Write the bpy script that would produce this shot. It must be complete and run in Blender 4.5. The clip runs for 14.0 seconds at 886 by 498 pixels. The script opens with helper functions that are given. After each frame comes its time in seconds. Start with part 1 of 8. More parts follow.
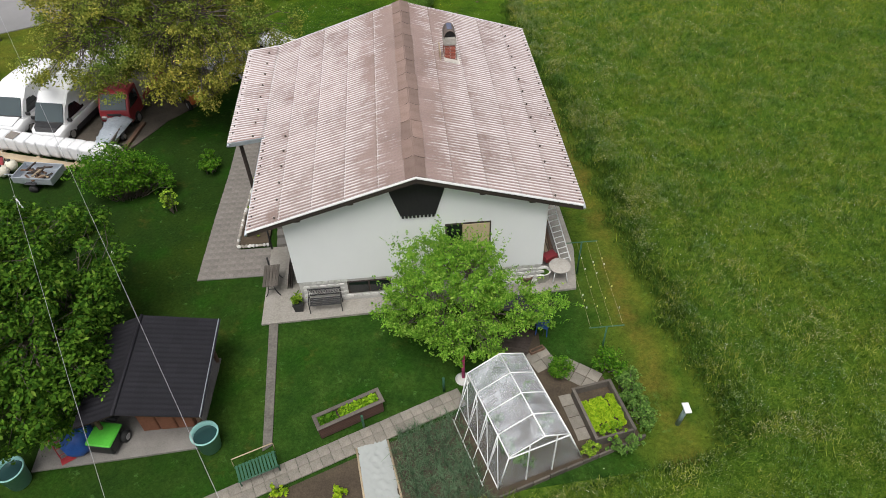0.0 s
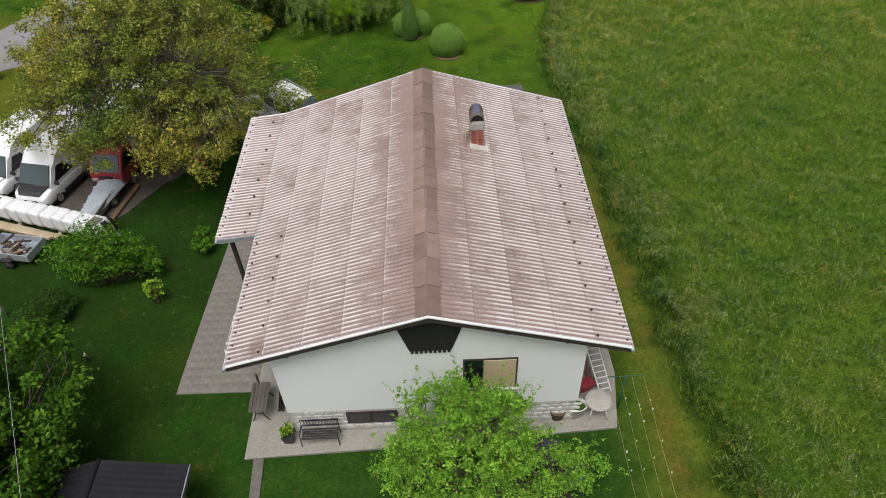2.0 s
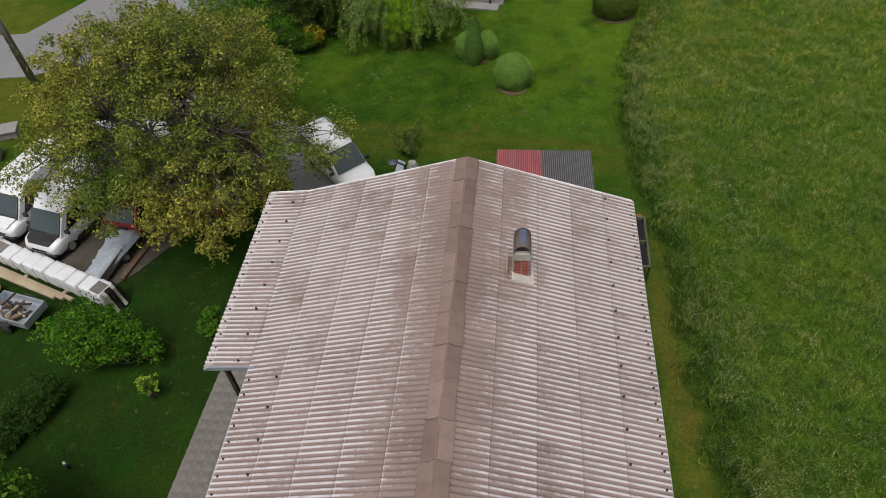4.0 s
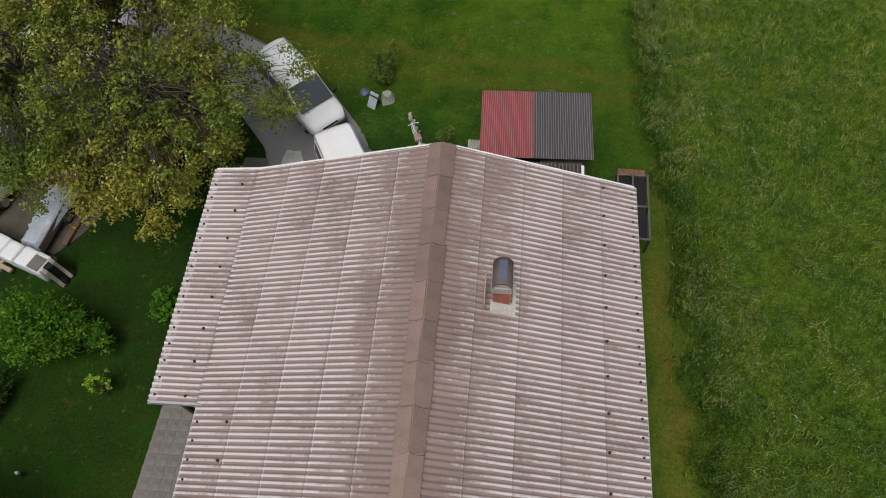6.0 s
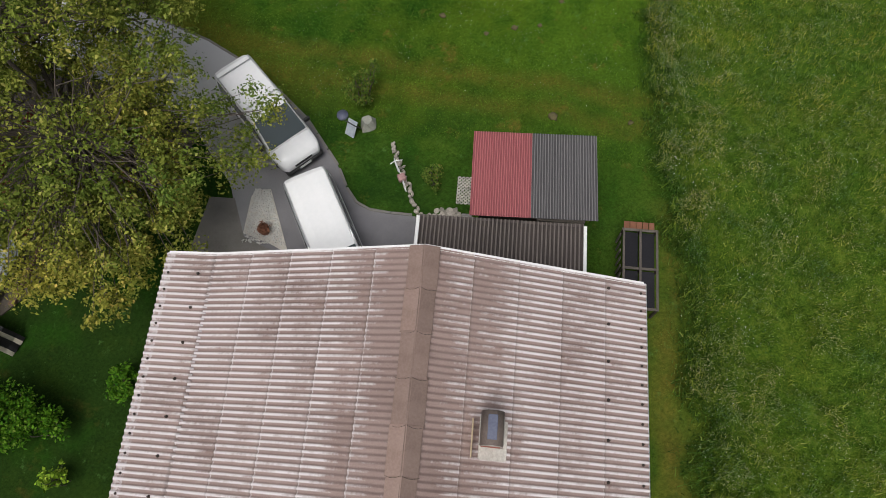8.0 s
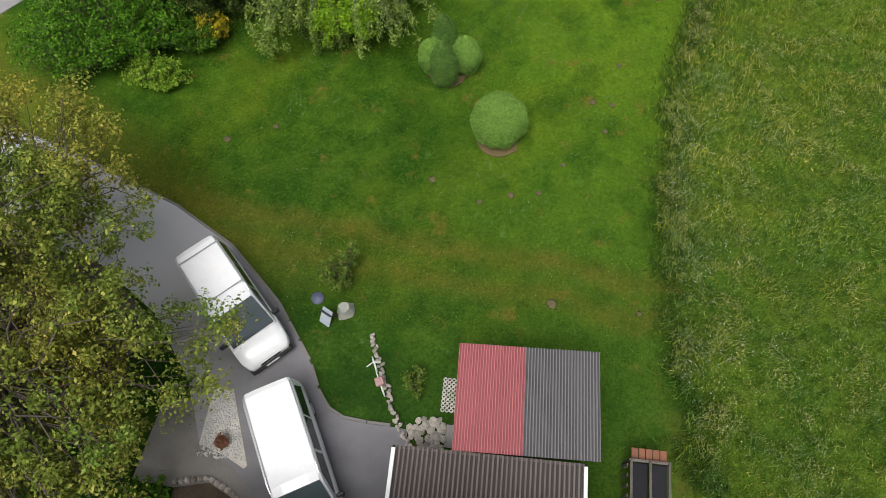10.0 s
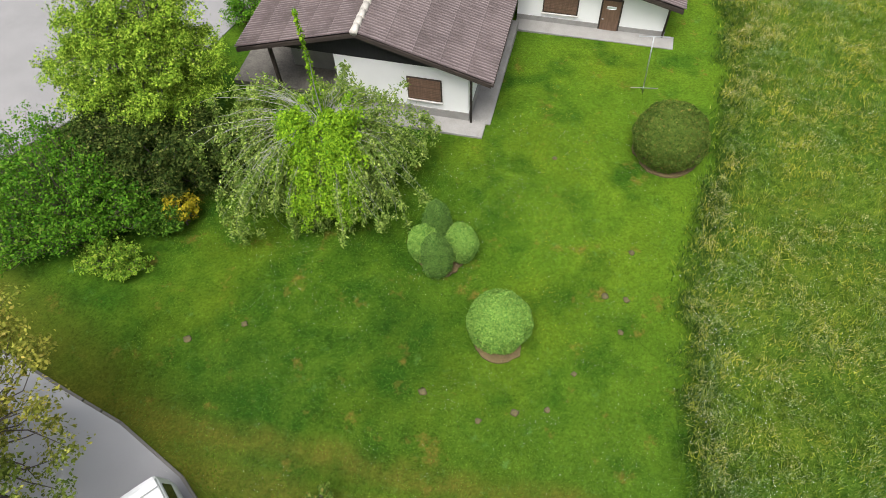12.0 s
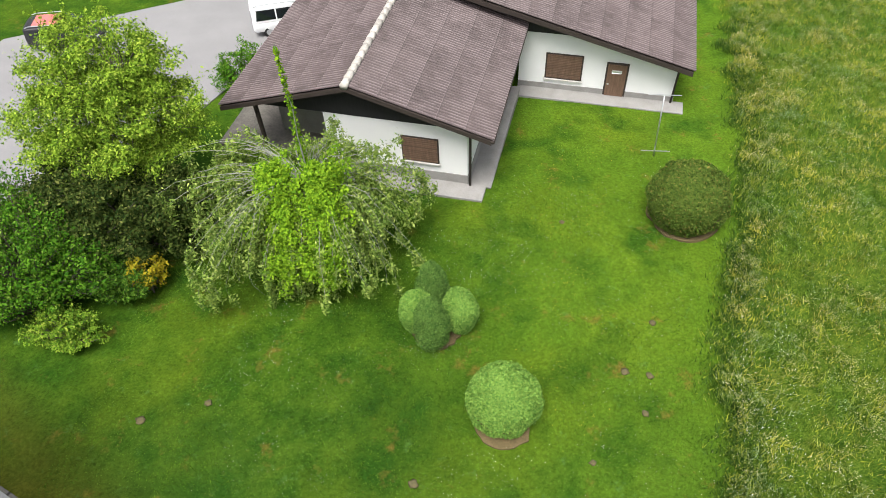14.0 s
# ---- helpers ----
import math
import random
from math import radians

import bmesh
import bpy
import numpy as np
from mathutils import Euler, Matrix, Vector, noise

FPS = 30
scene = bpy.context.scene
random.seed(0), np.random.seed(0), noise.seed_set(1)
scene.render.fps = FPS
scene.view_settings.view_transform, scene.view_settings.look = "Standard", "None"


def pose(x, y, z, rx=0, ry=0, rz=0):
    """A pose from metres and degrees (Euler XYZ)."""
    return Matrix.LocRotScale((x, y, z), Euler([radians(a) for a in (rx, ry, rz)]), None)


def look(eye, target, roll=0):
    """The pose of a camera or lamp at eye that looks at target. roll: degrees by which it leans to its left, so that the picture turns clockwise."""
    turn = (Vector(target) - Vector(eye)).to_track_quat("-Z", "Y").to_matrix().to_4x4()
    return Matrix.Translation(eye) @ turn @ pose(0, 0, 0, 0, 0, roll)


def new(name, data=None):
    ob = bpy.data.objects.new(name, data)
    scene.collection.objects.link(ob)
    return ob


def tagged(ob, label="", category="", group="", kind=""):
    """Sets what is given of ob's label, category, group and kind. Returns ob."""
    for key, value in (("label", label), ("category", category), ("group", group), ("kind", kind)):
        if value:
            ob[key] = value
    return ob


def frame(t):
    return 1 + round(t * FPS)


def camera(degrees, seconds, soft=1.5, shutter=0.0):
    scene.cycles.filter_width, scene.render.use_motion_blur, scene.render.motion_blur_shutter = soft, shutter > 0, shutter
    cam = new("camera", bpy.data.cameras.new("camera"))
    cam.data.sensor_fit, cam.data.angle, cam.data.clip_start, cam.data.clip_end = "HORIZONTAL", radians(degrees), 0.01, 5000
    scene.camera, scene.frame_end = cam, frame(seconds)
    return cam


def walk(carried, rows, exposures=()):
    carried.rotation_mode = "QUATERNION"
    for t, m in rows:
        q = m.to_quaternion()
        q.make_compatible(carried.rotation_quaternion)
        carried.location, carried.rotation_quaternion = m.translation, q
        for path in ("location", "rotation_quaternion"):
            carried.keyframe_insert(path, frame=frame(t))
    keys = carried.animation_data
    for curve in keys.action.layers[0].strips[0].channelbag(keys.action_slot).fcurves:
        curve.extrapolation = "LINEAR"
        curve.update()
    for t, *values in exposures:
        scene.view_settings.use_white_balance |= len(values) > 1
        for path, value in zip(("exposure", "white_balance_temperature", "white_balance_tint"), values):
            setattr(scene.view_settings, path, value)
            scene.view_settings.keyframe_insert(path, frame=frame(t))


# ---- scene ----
cam = camera(66.5, 14.0, soft=0.6)
PATH = [
    (0, (-0.206, 0.325, 21.209), (-0.125, 1.742, 19.8), -2.3),
    (0.5, (-0.087, 1.093, 21.229), (-0.008, 2.51, 19.82), -2.3),
    (1, (0.097, 2.506, 21.166), (0.176, 3.926, 19.76), -2.4),
    (1.5, (0.283, 4.28, 21.188), (0.364, 5.704, 19.786), -2.4),
    (2, (0.465, 6.311, 21.272), (0.47, 7.741, 19.874), -2.5),
    (2.5, (0.542, 8.376, 21.525), (0.532, 9.802, 20.123), -2.2),
    (3, (1.078, 10.291, 21.777), (0.895, 11.716, 20.385), -3.1),
    (3.2, (1.198, 11.079, 21.913), (1.008, 12.502, 20.52), -3.2),
    (5.3, (1.814, 17.74, 22.956), (1.644, 18.799, 21.268), -4.8),
    (5.5, (1.698, 18.41, 22.984), (1.54, 19.444, 21.279), -4.3),
    (6, (1.753, 20.202, 23.155), (1.602, 21.124, 21.387), -4.8),
    (6.5, (1.735, 21.936, 23.246), (1.589, 22.825, 21.46), -4.9),
    (7, (1.734, 23.619, 23.298), (1.595, 24.434, 21.477), -5.2),
    (7.2, (1.704, 24.125, 23.249), (1.569, 24.904, 21.412), -5.2),
    (9.3, (1.454, 31.056, 22.966), (1.339, 31.642, 21.058), -6.6),
    (9.5, (1.476, 31.839, 23.005), (1.359, 32.407, 21.091), -7.1),
    (10, (1.916, 32.979, 22.485), (1.75, 33.769, 20.656), -6.5),
    (10.5, (1.815, 34.273, 22.043), (1.651, 35.072, 20.217), -6.3),
    (11, (1.655, 35.479, 21.234), (1.494, 36.27, 19.404), -6.3),
    (11.5, (1.598, 36.155, 20.607), (1.43, 37.065, 18.833), -5.2),
    (12, (1.389, 38.006, 20.979), (1.219, 39.074, 19.297), -4.0),
    (12.5, (1.351, 38.322, 20.566), (1.182, 39.395, 18.888), -3.9),
    (13, (1.384, 38.434, 19.724), (1.208, 39.54, 18.067), -4.1),
    (13.5, (1.428, 38.472, 18.796), (1.237, 39.763, 17.28), -3.6),
    (14, (1.38, 38.742, 17.893), (1.19, 40.043, 16.386), -3.3),
]
EXPOSURES = [(0.0, 0.3), (2.0, 0.15), (3.0, -0.05), (5.5, -0.27), (7.0, -0.22), (9.5, 0.25), (11.0, 0.62), (12.0, 0.9), (14.0, 1.03)]
walk(cam, [(t, look(eye, target, roll)) for t, eye, target, roll in PATH], EXPOSURES)

# ---- light ----
world = bpy.data.worlds.new("sky")
scene.world = world
world.use_nodes = True
wn = world.node_tree
sky = wn.nodes.new("ShaderNodeTexSky")
sky.sky_type = "NISHITA"
sky.sun_disc = False
sky.sun_elevation = radians(69)
sky.sun_rotation = radians(195)
sky.air_density, sky.dust_density, sky.ozone_density = 1.0, 6.0, 1.0
soft_sky = wn.nodes.new("ShaderNodeHueSaturation")
soft_sky.inputs["Saturation"].default_value = 0.35
wn.links.new(sky.outputs[0], soft_sky.inputs["Color"])
wn.links.new(soft_sky.outputs[0], wn.nodes["Background"].inputs[0])
wn.nodes["Background"].inputs[1].default_value = 0.10
sun_data = bpy.data.lights.new("sun", "SUN")
sun_data.energy, sun_data.angle, sun_data.color = 1.95, radians(30), (1.0, 0.98, 0.95)
sun = new("sun", sun_data)
sun.matrix_world = look((0, 0, 60), (6, 22, 0))

# ---- materials ----


def gz(y):
    """The ground's height: level in the garden, then falling gently away."""
    d = y - 24.0
    return -0.06 * (d + math.sqrt(d * d + 4.0)) / 2


def nodes_of(name):
    m = bpy.data.materials.new(name)
    m.use_nodes = True
    nt = m.node_tree
    return m, nt, nt.nodes["Principled BSDF"]


def noise_at(nt, scale, detail=3.0, rough=0.55, vec=None, stretch=None):
    n = nt.nodes.new("ShaderNodeTexNoise")
    n.inputs["Scale"].default_value = scale
    n.inputs["Detail"].default_value = detail
    n.inputs["Roughness"].default_value = rough
    if vec is None:
        vec = nt.nodes.new("ShaderNodeTexCoord").outputs["Object"]
    if stretch:
        mp = nt.nodes.new("ShaderNodeMapping")
        mp.inputs["Scale"].default_value = stretch
        nt.links.new(vec, mp.inputs[0])
        vec = mp.outputs[0]
    nt.links.new(vec, n.inputs["Vector"])
    return n.outputs["Fac"]


def ramp(nt, fac, stops):
    r = nt.nodes.new("ShaderNodeValToRGB")
    while len(r.color_ramp.elements) < len(stops):
        r.color_ramp.elements.new(0.5)
    for e, (p, c) in zip(r.color_ramp.elements, stops):
        e.position = p
        e.color = (*c, 1) if len(c) == 3 else c
    nt.links.new(fac, r.inputs[0])
    return r.outputs[0]


def mix(nt, fac, a, b, kind="MIX"):
    n = nt.nodes.new("ShaderNodeMix")
    n.data_type, n.blend_type = "RGBA", kind
    for v, s in ((fac, n.inputs[0]), (a, n.inputs[6]), (b, n.inputs[7])):
        if isinstance(v, (int, float)):
            s.default_value = v
        elif isinstance(v, tuple):
            s.default_value = (*v, 1)
        else:
            nt.links.new(v, s)
    return n.outputs[2]


def bump(nt, bsdf, height, strength=0.3, dist=0.02):
    b = nt.nodes.new("ShaderNodeBump")
    b.inputs["Strength"].default_value = strength
    b.inputs["Distance"].default_value = dist
    nt.links.new(height, b.inputs["Height"])
    nt.links.new(b.outputs[0], bsdf.inputs["Normal"])


def simple(name, dark, light, scale=3.0, fine=40.0, rough=0.7, metal=0.0, relief=0.2, stretch=None, vary=0.0):
    """A surface with broad and fine variation between two colours."""
    m, nt, p = nodes_of(name)
    broad = noise_at(nt, scale, 4, stretch=stretch)
    small = noise_at(nt, fine, 3, stretch=stretch)
    col = ramp(nt, mix_fac(nt, broad, small), [(0.3, dark), (0.7, light)])
    if vary:
        info = nt.nodes.new("ShaderNodeObjectInfo")
        v = ramp(nt, info.outputs["Random"], [(0, (1 - vary,) * 3), (1, (1 + vary * 0.3,) * 3)])
        col = mix(nt, 1.0, col, v, "MULTIPLY")
    nt.links.new(col, p.inputs["Base Color"])
    p.inputs["Roughness"].default_value = rough
    p.inputs["Metallic"].default_value = metal
    if relief:
        bump(nt, p, small, relief, 0.01)
    return m


def mix_fac(nt, a, b, w=0.5):
    n = nt.nodes.new("ShaderNodeMix")
    n.inputs[0].default_value = w
    nt.links.new(a, n.inputs[2])
    nt.links.new(b, n.inputs[3])
    return n.outputs[0]


def leafy(name, dark, light, tip=None, through_light=0.22, rough=0.7, tuft=(1.6, 0.55, 1.25), drift=None, ripe=None):
    """Leaves: every leaf has its own shade, and some light passes through."""
    m, nt, p = nodes_of(name)
    isl = nt.nodes.new("ShaderNodeNewGeometry").outputs["Random Per Island"]
    mid = tuple((a + b) / 2 for a, b in zip(dark, light))
    col = ramp(nt, isl, [(0.0, dark), (0.45, mid), (0.85, light), (1.0, tip or light)])
    broad = noise_at(nt, tuft[0], 4, 0.65)
    col = mix(nt, 0.7, col, ramp(nt, broad, [(0.3, (tuft[1],) * 3), (0.7, (tuft[2], tuft[2] * 0.97, tuft[2] * 0.9))]), "MULTIPLY")
    if drift:
        col = mix(nt, 1.0, col, ramp(nt, noise_at(nt, drift, 4, 0.6), [(0.37, (0.58, 0.80, 0.72)), (0.5, (0.97, 1.0, 0.95)), (0.63, (1.42, 1.24, 1.16))]), "MULTIPLY")
    if ripe:
        # the hay stands riper and paler towards the north
        sep = nt.nodes.new("ShaderNodeSeparateXYZ")
        nt.links.new(nt.nodes.new("ShaderNodeTexCoord").outputs["Object"], sep.inputs[0])
        north = nt.nodes.new("ShaderNodeMapRange")
        north.inputs[1].default_value, north.inputs[2].default_value = 38.0, 50.0
        nt.links.new(sep.outputs[1], north.inputs[0])
        col = mix(nt, north.outputs[0], col, mix(nt, 1.0, col, ripe, "MULTIPLY"))
    nt.links.new(col, p.inputs["Base Color"])
    p.inputs["Roughness"].default_value = rough
    p.inputs["Specular IOR Level"].default_value = 0.05
    tr = nt.nodes.new("ShaderNodeBsdfTranslucent")
    nt.links.new(col, tr.inputs[0])
    ms = nt.nodes.new("ShaderNodeMixShader")
    ms.inputs[0].default_value = through_light
    nt.links.new(p.outputs[0], ms.inputs[1])
    nt.links.new(tr.outputs[0], ms.inputs[2])
    nt.links.new(ms.outputs[0], nt.nodes["Material Output"].inputs[0])
    return m


def lawn_mat():
    m, nt, p = nodes_of("lawn")
    big = noise_at(nt, 0.16, 5, 0.6)
    mid = noise_at(nt, 0.9, 6, 0.68)
    fine = noise_at(nt, 9.0, 5, 0.75)
    blades = noise_at(nt, 55.0, 3, 0.65)
    lush = ramp(nt, mid, [(0.28, (0.013, 0.037, 0.007)), (0.5, (0.022, 0.056, 0.009)), (0.72, (0.037, 0.077, 0.013))])
    thin = ramp(nt, mid, [(0.26, (0.016, 0.049, 0.005)), (0.5, (0.038, 0.086, 0.007)), (0.74, (0.075, 0.134, 0.011))])
    # two kinds of turf: dense dark grass round the house, thinner yellow-green grass beyond
    sep = nt.nodes.new("ShaderNodeSeparateXYZ")
    nt.links.new(nt.nodes.new("ShaderNodeTexCoord").outputs["Object"], sep.inputs[0])
    turf = nt.nodes.new("ShaderNodeMapRange")
    turf.inputs[1].default_value, turf.inputs[2].default_value = 34.0, 52.0
    nt.links.new(sep.outputs[1], turf.inputs[0])
    base = mix(nt, turf.outputs[0], lush, thin)
    # the sunny side of the back lawn grows thinner and yellower
    sunny = nt.nodes.new("ShaderNodeMapRange")
    sunny.inputs[1].default_value, sunny.inputs[2].default_value, sunny.inputs[3].default_value, sunny.inputs[4].default_value = -2.0, 4.0, 0.0, 0.5
    nt.links.new(sep.outputs[0], sunny.inputs[0])
    far_turf = nt.nodes.new("ShaderNodeMath")
    far_turf.operation = "MULTIPLY"
    nt.links.new(sunny.outputs[0], far_turf.inputs[0])
    nt.links.new(turf.outputs[0], far_turf.inputs[1])
    base = mix(nt, far_turf.outputs[0], base, (0.100, 0.182, 0.014))
    # shade between the house and the walnut, painted into the turf as darker green
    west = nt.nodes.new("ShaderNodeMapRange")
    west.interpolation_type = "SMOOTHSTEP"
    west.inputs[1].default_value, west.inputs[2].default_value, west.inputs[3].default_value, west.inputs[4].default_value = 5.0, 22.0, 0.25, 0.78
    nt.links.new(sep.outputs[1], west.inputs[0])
    shade_side = nt.nodes.new("ShaderNodeMapRange")
    shade_side.inputs[1].default_value, shade_side.inputs[2].default_value = -6.0, -9.0
    nt.links.new(sep.outputs[0], shade_side.inputs[0])
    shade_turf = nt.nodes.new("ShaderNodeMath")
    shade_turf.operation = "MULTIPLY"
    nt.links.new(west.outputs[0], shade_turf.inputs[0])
    nt.links.new(shade_side.outputs[0], shade_turf.inputs[1])
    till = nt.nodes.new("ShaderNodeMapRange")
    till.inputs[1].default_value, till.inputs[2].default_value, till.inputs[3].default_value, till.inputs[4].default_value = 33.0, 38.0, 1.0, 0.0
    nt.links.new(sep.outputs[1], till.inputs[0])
    painted_shade = nt.nodes.new("ShaderNodeMath")
    painted_shade.operation = "MULTIPLY"
    nt.links.new(shade_turf.outputs[0], painted_shade.inputs[0])
    nt.links.new(till.outputs[0], painted_shade.inputs[1])
    base = mix(nt, painted_shade.outputs[0], base, (0.014, 0.031, 0.006))
    yellow = ramp(nt, big, [(0.5, (0, 0, 0)), (0.7, (0.45, 0.45, 0.45))])
    patchy = nt.nodes.new("ShaderNodeMapRange")
    patchy.inputs[1].default_value, patchy.inputs[2].default_value, patchy.inputs[3].default_value = 30.0, 44.0, 0.25
    nt.links.new(sep.outputs[1], patchy.inputs[0])
    yellow = mix(nt, 1.0, yellow, patchy.outputs[0], "MULTIPLY")
    base = mix(nt, yellow, base, (0.105, 0.150, 0.010))
    # a worn, dry strip where the mower turns along the hay meadow
    strip = nt.nodes.new("ShaderNodeMapRange")
    strip.interpolation_type = "SMOOTHSTEP"
    strip.inputs[1].default_value, strip.inputs[2].default_value = 5.4, 8.2
    nt.links.new(sep.outputs[0], strip.inputs[0])
    near = nt.nodes.new("ShaderNodeMapRange")
    near.inputs[1].default_value, near.inputs[2].default_value, near.inputs[3].default_value, near.inputs[4].default_value = 30.0, 40.0, 1.0, 0.0
    nt.links.new(sep.outputs[1], near.inputs[0])
    worn = nt.nodes.new("ShaderNodeMath")
    worn.operation = "MULTIPLY"
    nt.links.new(strip.outputs[0], worn.inputs[0])
    nt.links.new(near.outputs[0], worn.inputs[1])
    patch = nt.nodes.new("ShaderNodeMath")
    patch.operation = "MULTIPLY"
    nt.links.new(worn.outputs[0], patch.inputs[0])
    nt.links.new(ramp(nt, noise_at(nt, 1.1, 5, 0.7), [(0.3, (0.45, 0.45, 0.45)), (0.6, (1, 1, 1))]), patch.inputs[1])
    base = mix(nt, patch.outputs[0], base, (0.082, 0.118, 0.014))
    dark = ramp(nt, noise_at(nt, 0.5, 3, 0.6), [(0.30, (0.8, 0.8, 0.8)), (0.5, (0, 0, 0))])
    base = mix(nt, dark, base, (0.016, 0.056, 0.006))
    dry = ramp(nt, noise_at(nt, 0.8, 5, 0.72), [(0.595, (0, 0, 0)), (0.70, (0.65, 0.65, 0.65))])
    dry = mix(nt, 1.0, dry, patchy.outputs[0], "MULTIPLY")
    base = mix(nt, dry, base, (0.155, 0.105, 0.025))
    # the brown wheel track along the mown strip beside the meadow
    rut = nt.nodes.new("ShaderNodeMath")
    rut.operation = "MULTIPLY_ADD"
    rut.inputs[1].default_value = 1.1
    nt.links.new(noise_at(nt, 0.22, 3), rut.inputs[0])
    nt.links.new(sep.outputs[0], rut.inputs[2])
    rut_off = nt.nodes.new("ShaderNodeMath")
    rut_off.operation = "SUBTRACT"
    rut_off.inputs[1].default_value = 8.75
    nt.links.new(rut.outputs[0], rut_off.inputs[0])
    rut_abs = nt.nodes.new("ShaderNodeMath")
    rut_abs.operation = "ABSOLUTE"
    nt.links.new(rut_off.outputs[0], rut_abs.inputs[0])
    rut_band = nt.nodes.new("ShaderNodeMapRange")
    rut_band.inputs[1].default_value, rut_band.inputs[2].default_value, rut_band.inputs[3].default_value, rut_band.inputs[4].default_value = 0.15, 0.85, 0.75, 0.0
    nt.links.new(rut_abs.outputs[0], rut_band.inputs[0])
    rut_fac = nt.nodes.new("ShaderNodeMath")
    rut_fac.operation = "MULTIPLY"
    nt.links.new(rut_band.outputs[0], rut_fac.inputs[0])
    nt.links.new(mix(nt, 1.0, near.outputs[0], ramp(nt, noise_at(nt, 0.55, 4, 0.65), [(0.38, (0.12, 0.12, 0.12)), (0.62, (1, 1, 1))]), "MULTIPLY"), rut_fac.inputs[1])
    base = mix(nt, rut_fac.outputs[0], base, (0.120, 0.088, 0.020))
    # two faint wheel tracks slanting over the back lawn
    slant = nt.nodes.new("ShaderNodeMath")
    slant.operation = "MULTIPLY_ADD"
    slant.inputs[1].default_value = 0.12
    nt.links.new(sep.outputs[0], slant.inputs[0])
    nt.links.new(sep.outputs[1], slant.inputs[2])
    wander = nt.nodes.new("ShaderNodeMath")
    wander.operation = "MULTIPLY_ADD"
    wander.inputs[1].default_value = 1.2
    nt.links.new(noise_at(nt, 0.35, 2), wander.inputs[0])
    nt.links.new(slant.outputs[0], wander.inputs[2])
    for centre, strength in ((43.9, 0.85), (42.5, 0.75)):
        off = nt.nodes.new("ShaderNodeMath")
        off.operation = "SUBTRACT"
        off.inputs[1].default_value = centre
        nt.links.new(wander.outputs[0], off.inputs[0])
        dist = nt.nodes.new("ShaderNodeMath")
        dist.operation = "ABSOLUTE"
        nt.links.new(off.outputs[0], dist.inputs[0])
        band = nt.nodes.new("ShaderNodeMapRange")
        band.inputs[1].default_value, band.inputs[2].default_value, band.inputs[3].default_value, band.inputs[4].default_value = 0.1, 0.75, strength, 0.0
        nt.links.new(dist.outputs[0], band.inputs[0])
        rub = nt.nodes.new("ShaderNodeMath")
        rub.operation = "MULTIPLY"
        nt.links.new(band.outputs[0], rub.inputs[0])
        nt.links.new(ramp(nt, noise_at(nt, 0.9, 5, 0.7), [(0.35, (0.2, 0.2, 0.2)), (0.65, (1, 1, 1))]), rub.inputs[1])
        base = mix(nt, rub.outputs[0], base, (0.098, 0.090, 0.016))
    # trodden, browned verge beside the drive
    verge = nt.nodes.new("ShaderNodeMath")
    verge.operation = "MULTIPLY_ADD"
    verge.inputs[1].default_value = 0.48
    nt.links.new(sep.outputs[0], verge.inputs[0])
    nt.links.new(wander.outputs[0], verge.inputs[2])
    verge_band = nt.nodes.new("ShaderNodeMapRange")
    verge_band.interpolation_type = "SMOOTHSTEP"
    verge_band.inputs[1].default_value, verge_band.inputs[2].default_value, verge_band.inputs[3].default_value, verge_band.inputs[4].default_value = 37.6, 41.5, 0.85, 0.0
    nt.links.new(verge.outputs[0], verge_band.inputs[0])
    beyond = nt.nodes.new("ShaderNodeMapRange")
    beyond.inputs[1].default_value, beyond.inputs[2].default_value = 40.5, 43.0
    nt.links.new(sep.outputs[1], beyond.inputs[0])
    verge_fac = mix(nt, 1.0, mix(nt, 1.0, verge_band.outputs[0], beyond.outputs[0], "MULTIPLY"), ramp(nt, noise_at(nt, 0.7, 5, 0.7), [(0.3, (0.35, 0.35, 0.35)), (0.65, (1, 1, 1))]), "MULTIPLY")
    base = mix(nt, verge_fac, base, (0.110, 0.118, 0.016))
    clover = ramp(nt, noise_at(nt, 1.9, 5, 0.8), [(0.60, (0, 0, 0)), (0.70, (0.5, 0.5, 0.5))])
    base = mix(nt, clover, base, (0.085, 0.175, 0.045))
    col = mix(nt, 0.9, base, ramp(nt, fine, [(0.3, (0.55, 0.58, 0.55)), (0.7, (1.43, 1.39, 1.36))]), "MULTIPLY")
    col = mix(nt, 0.7, col, ramp(nt, blades, [(0.3, (0.5, 0.5, 0.5)), (0.7, (1.48, 1.48, 1.42))]), "MULTIPLY")
    nt.links.new(col, p.inputs["Base Color"])
    p.inputs["Roughness"].default_value = 0.9
    p.inputs["Specular IOR Level"].default_value = 0.03
    bump(nt, p, mix_fac(nt, fine, blades), 0.7, 0.04)
    return m


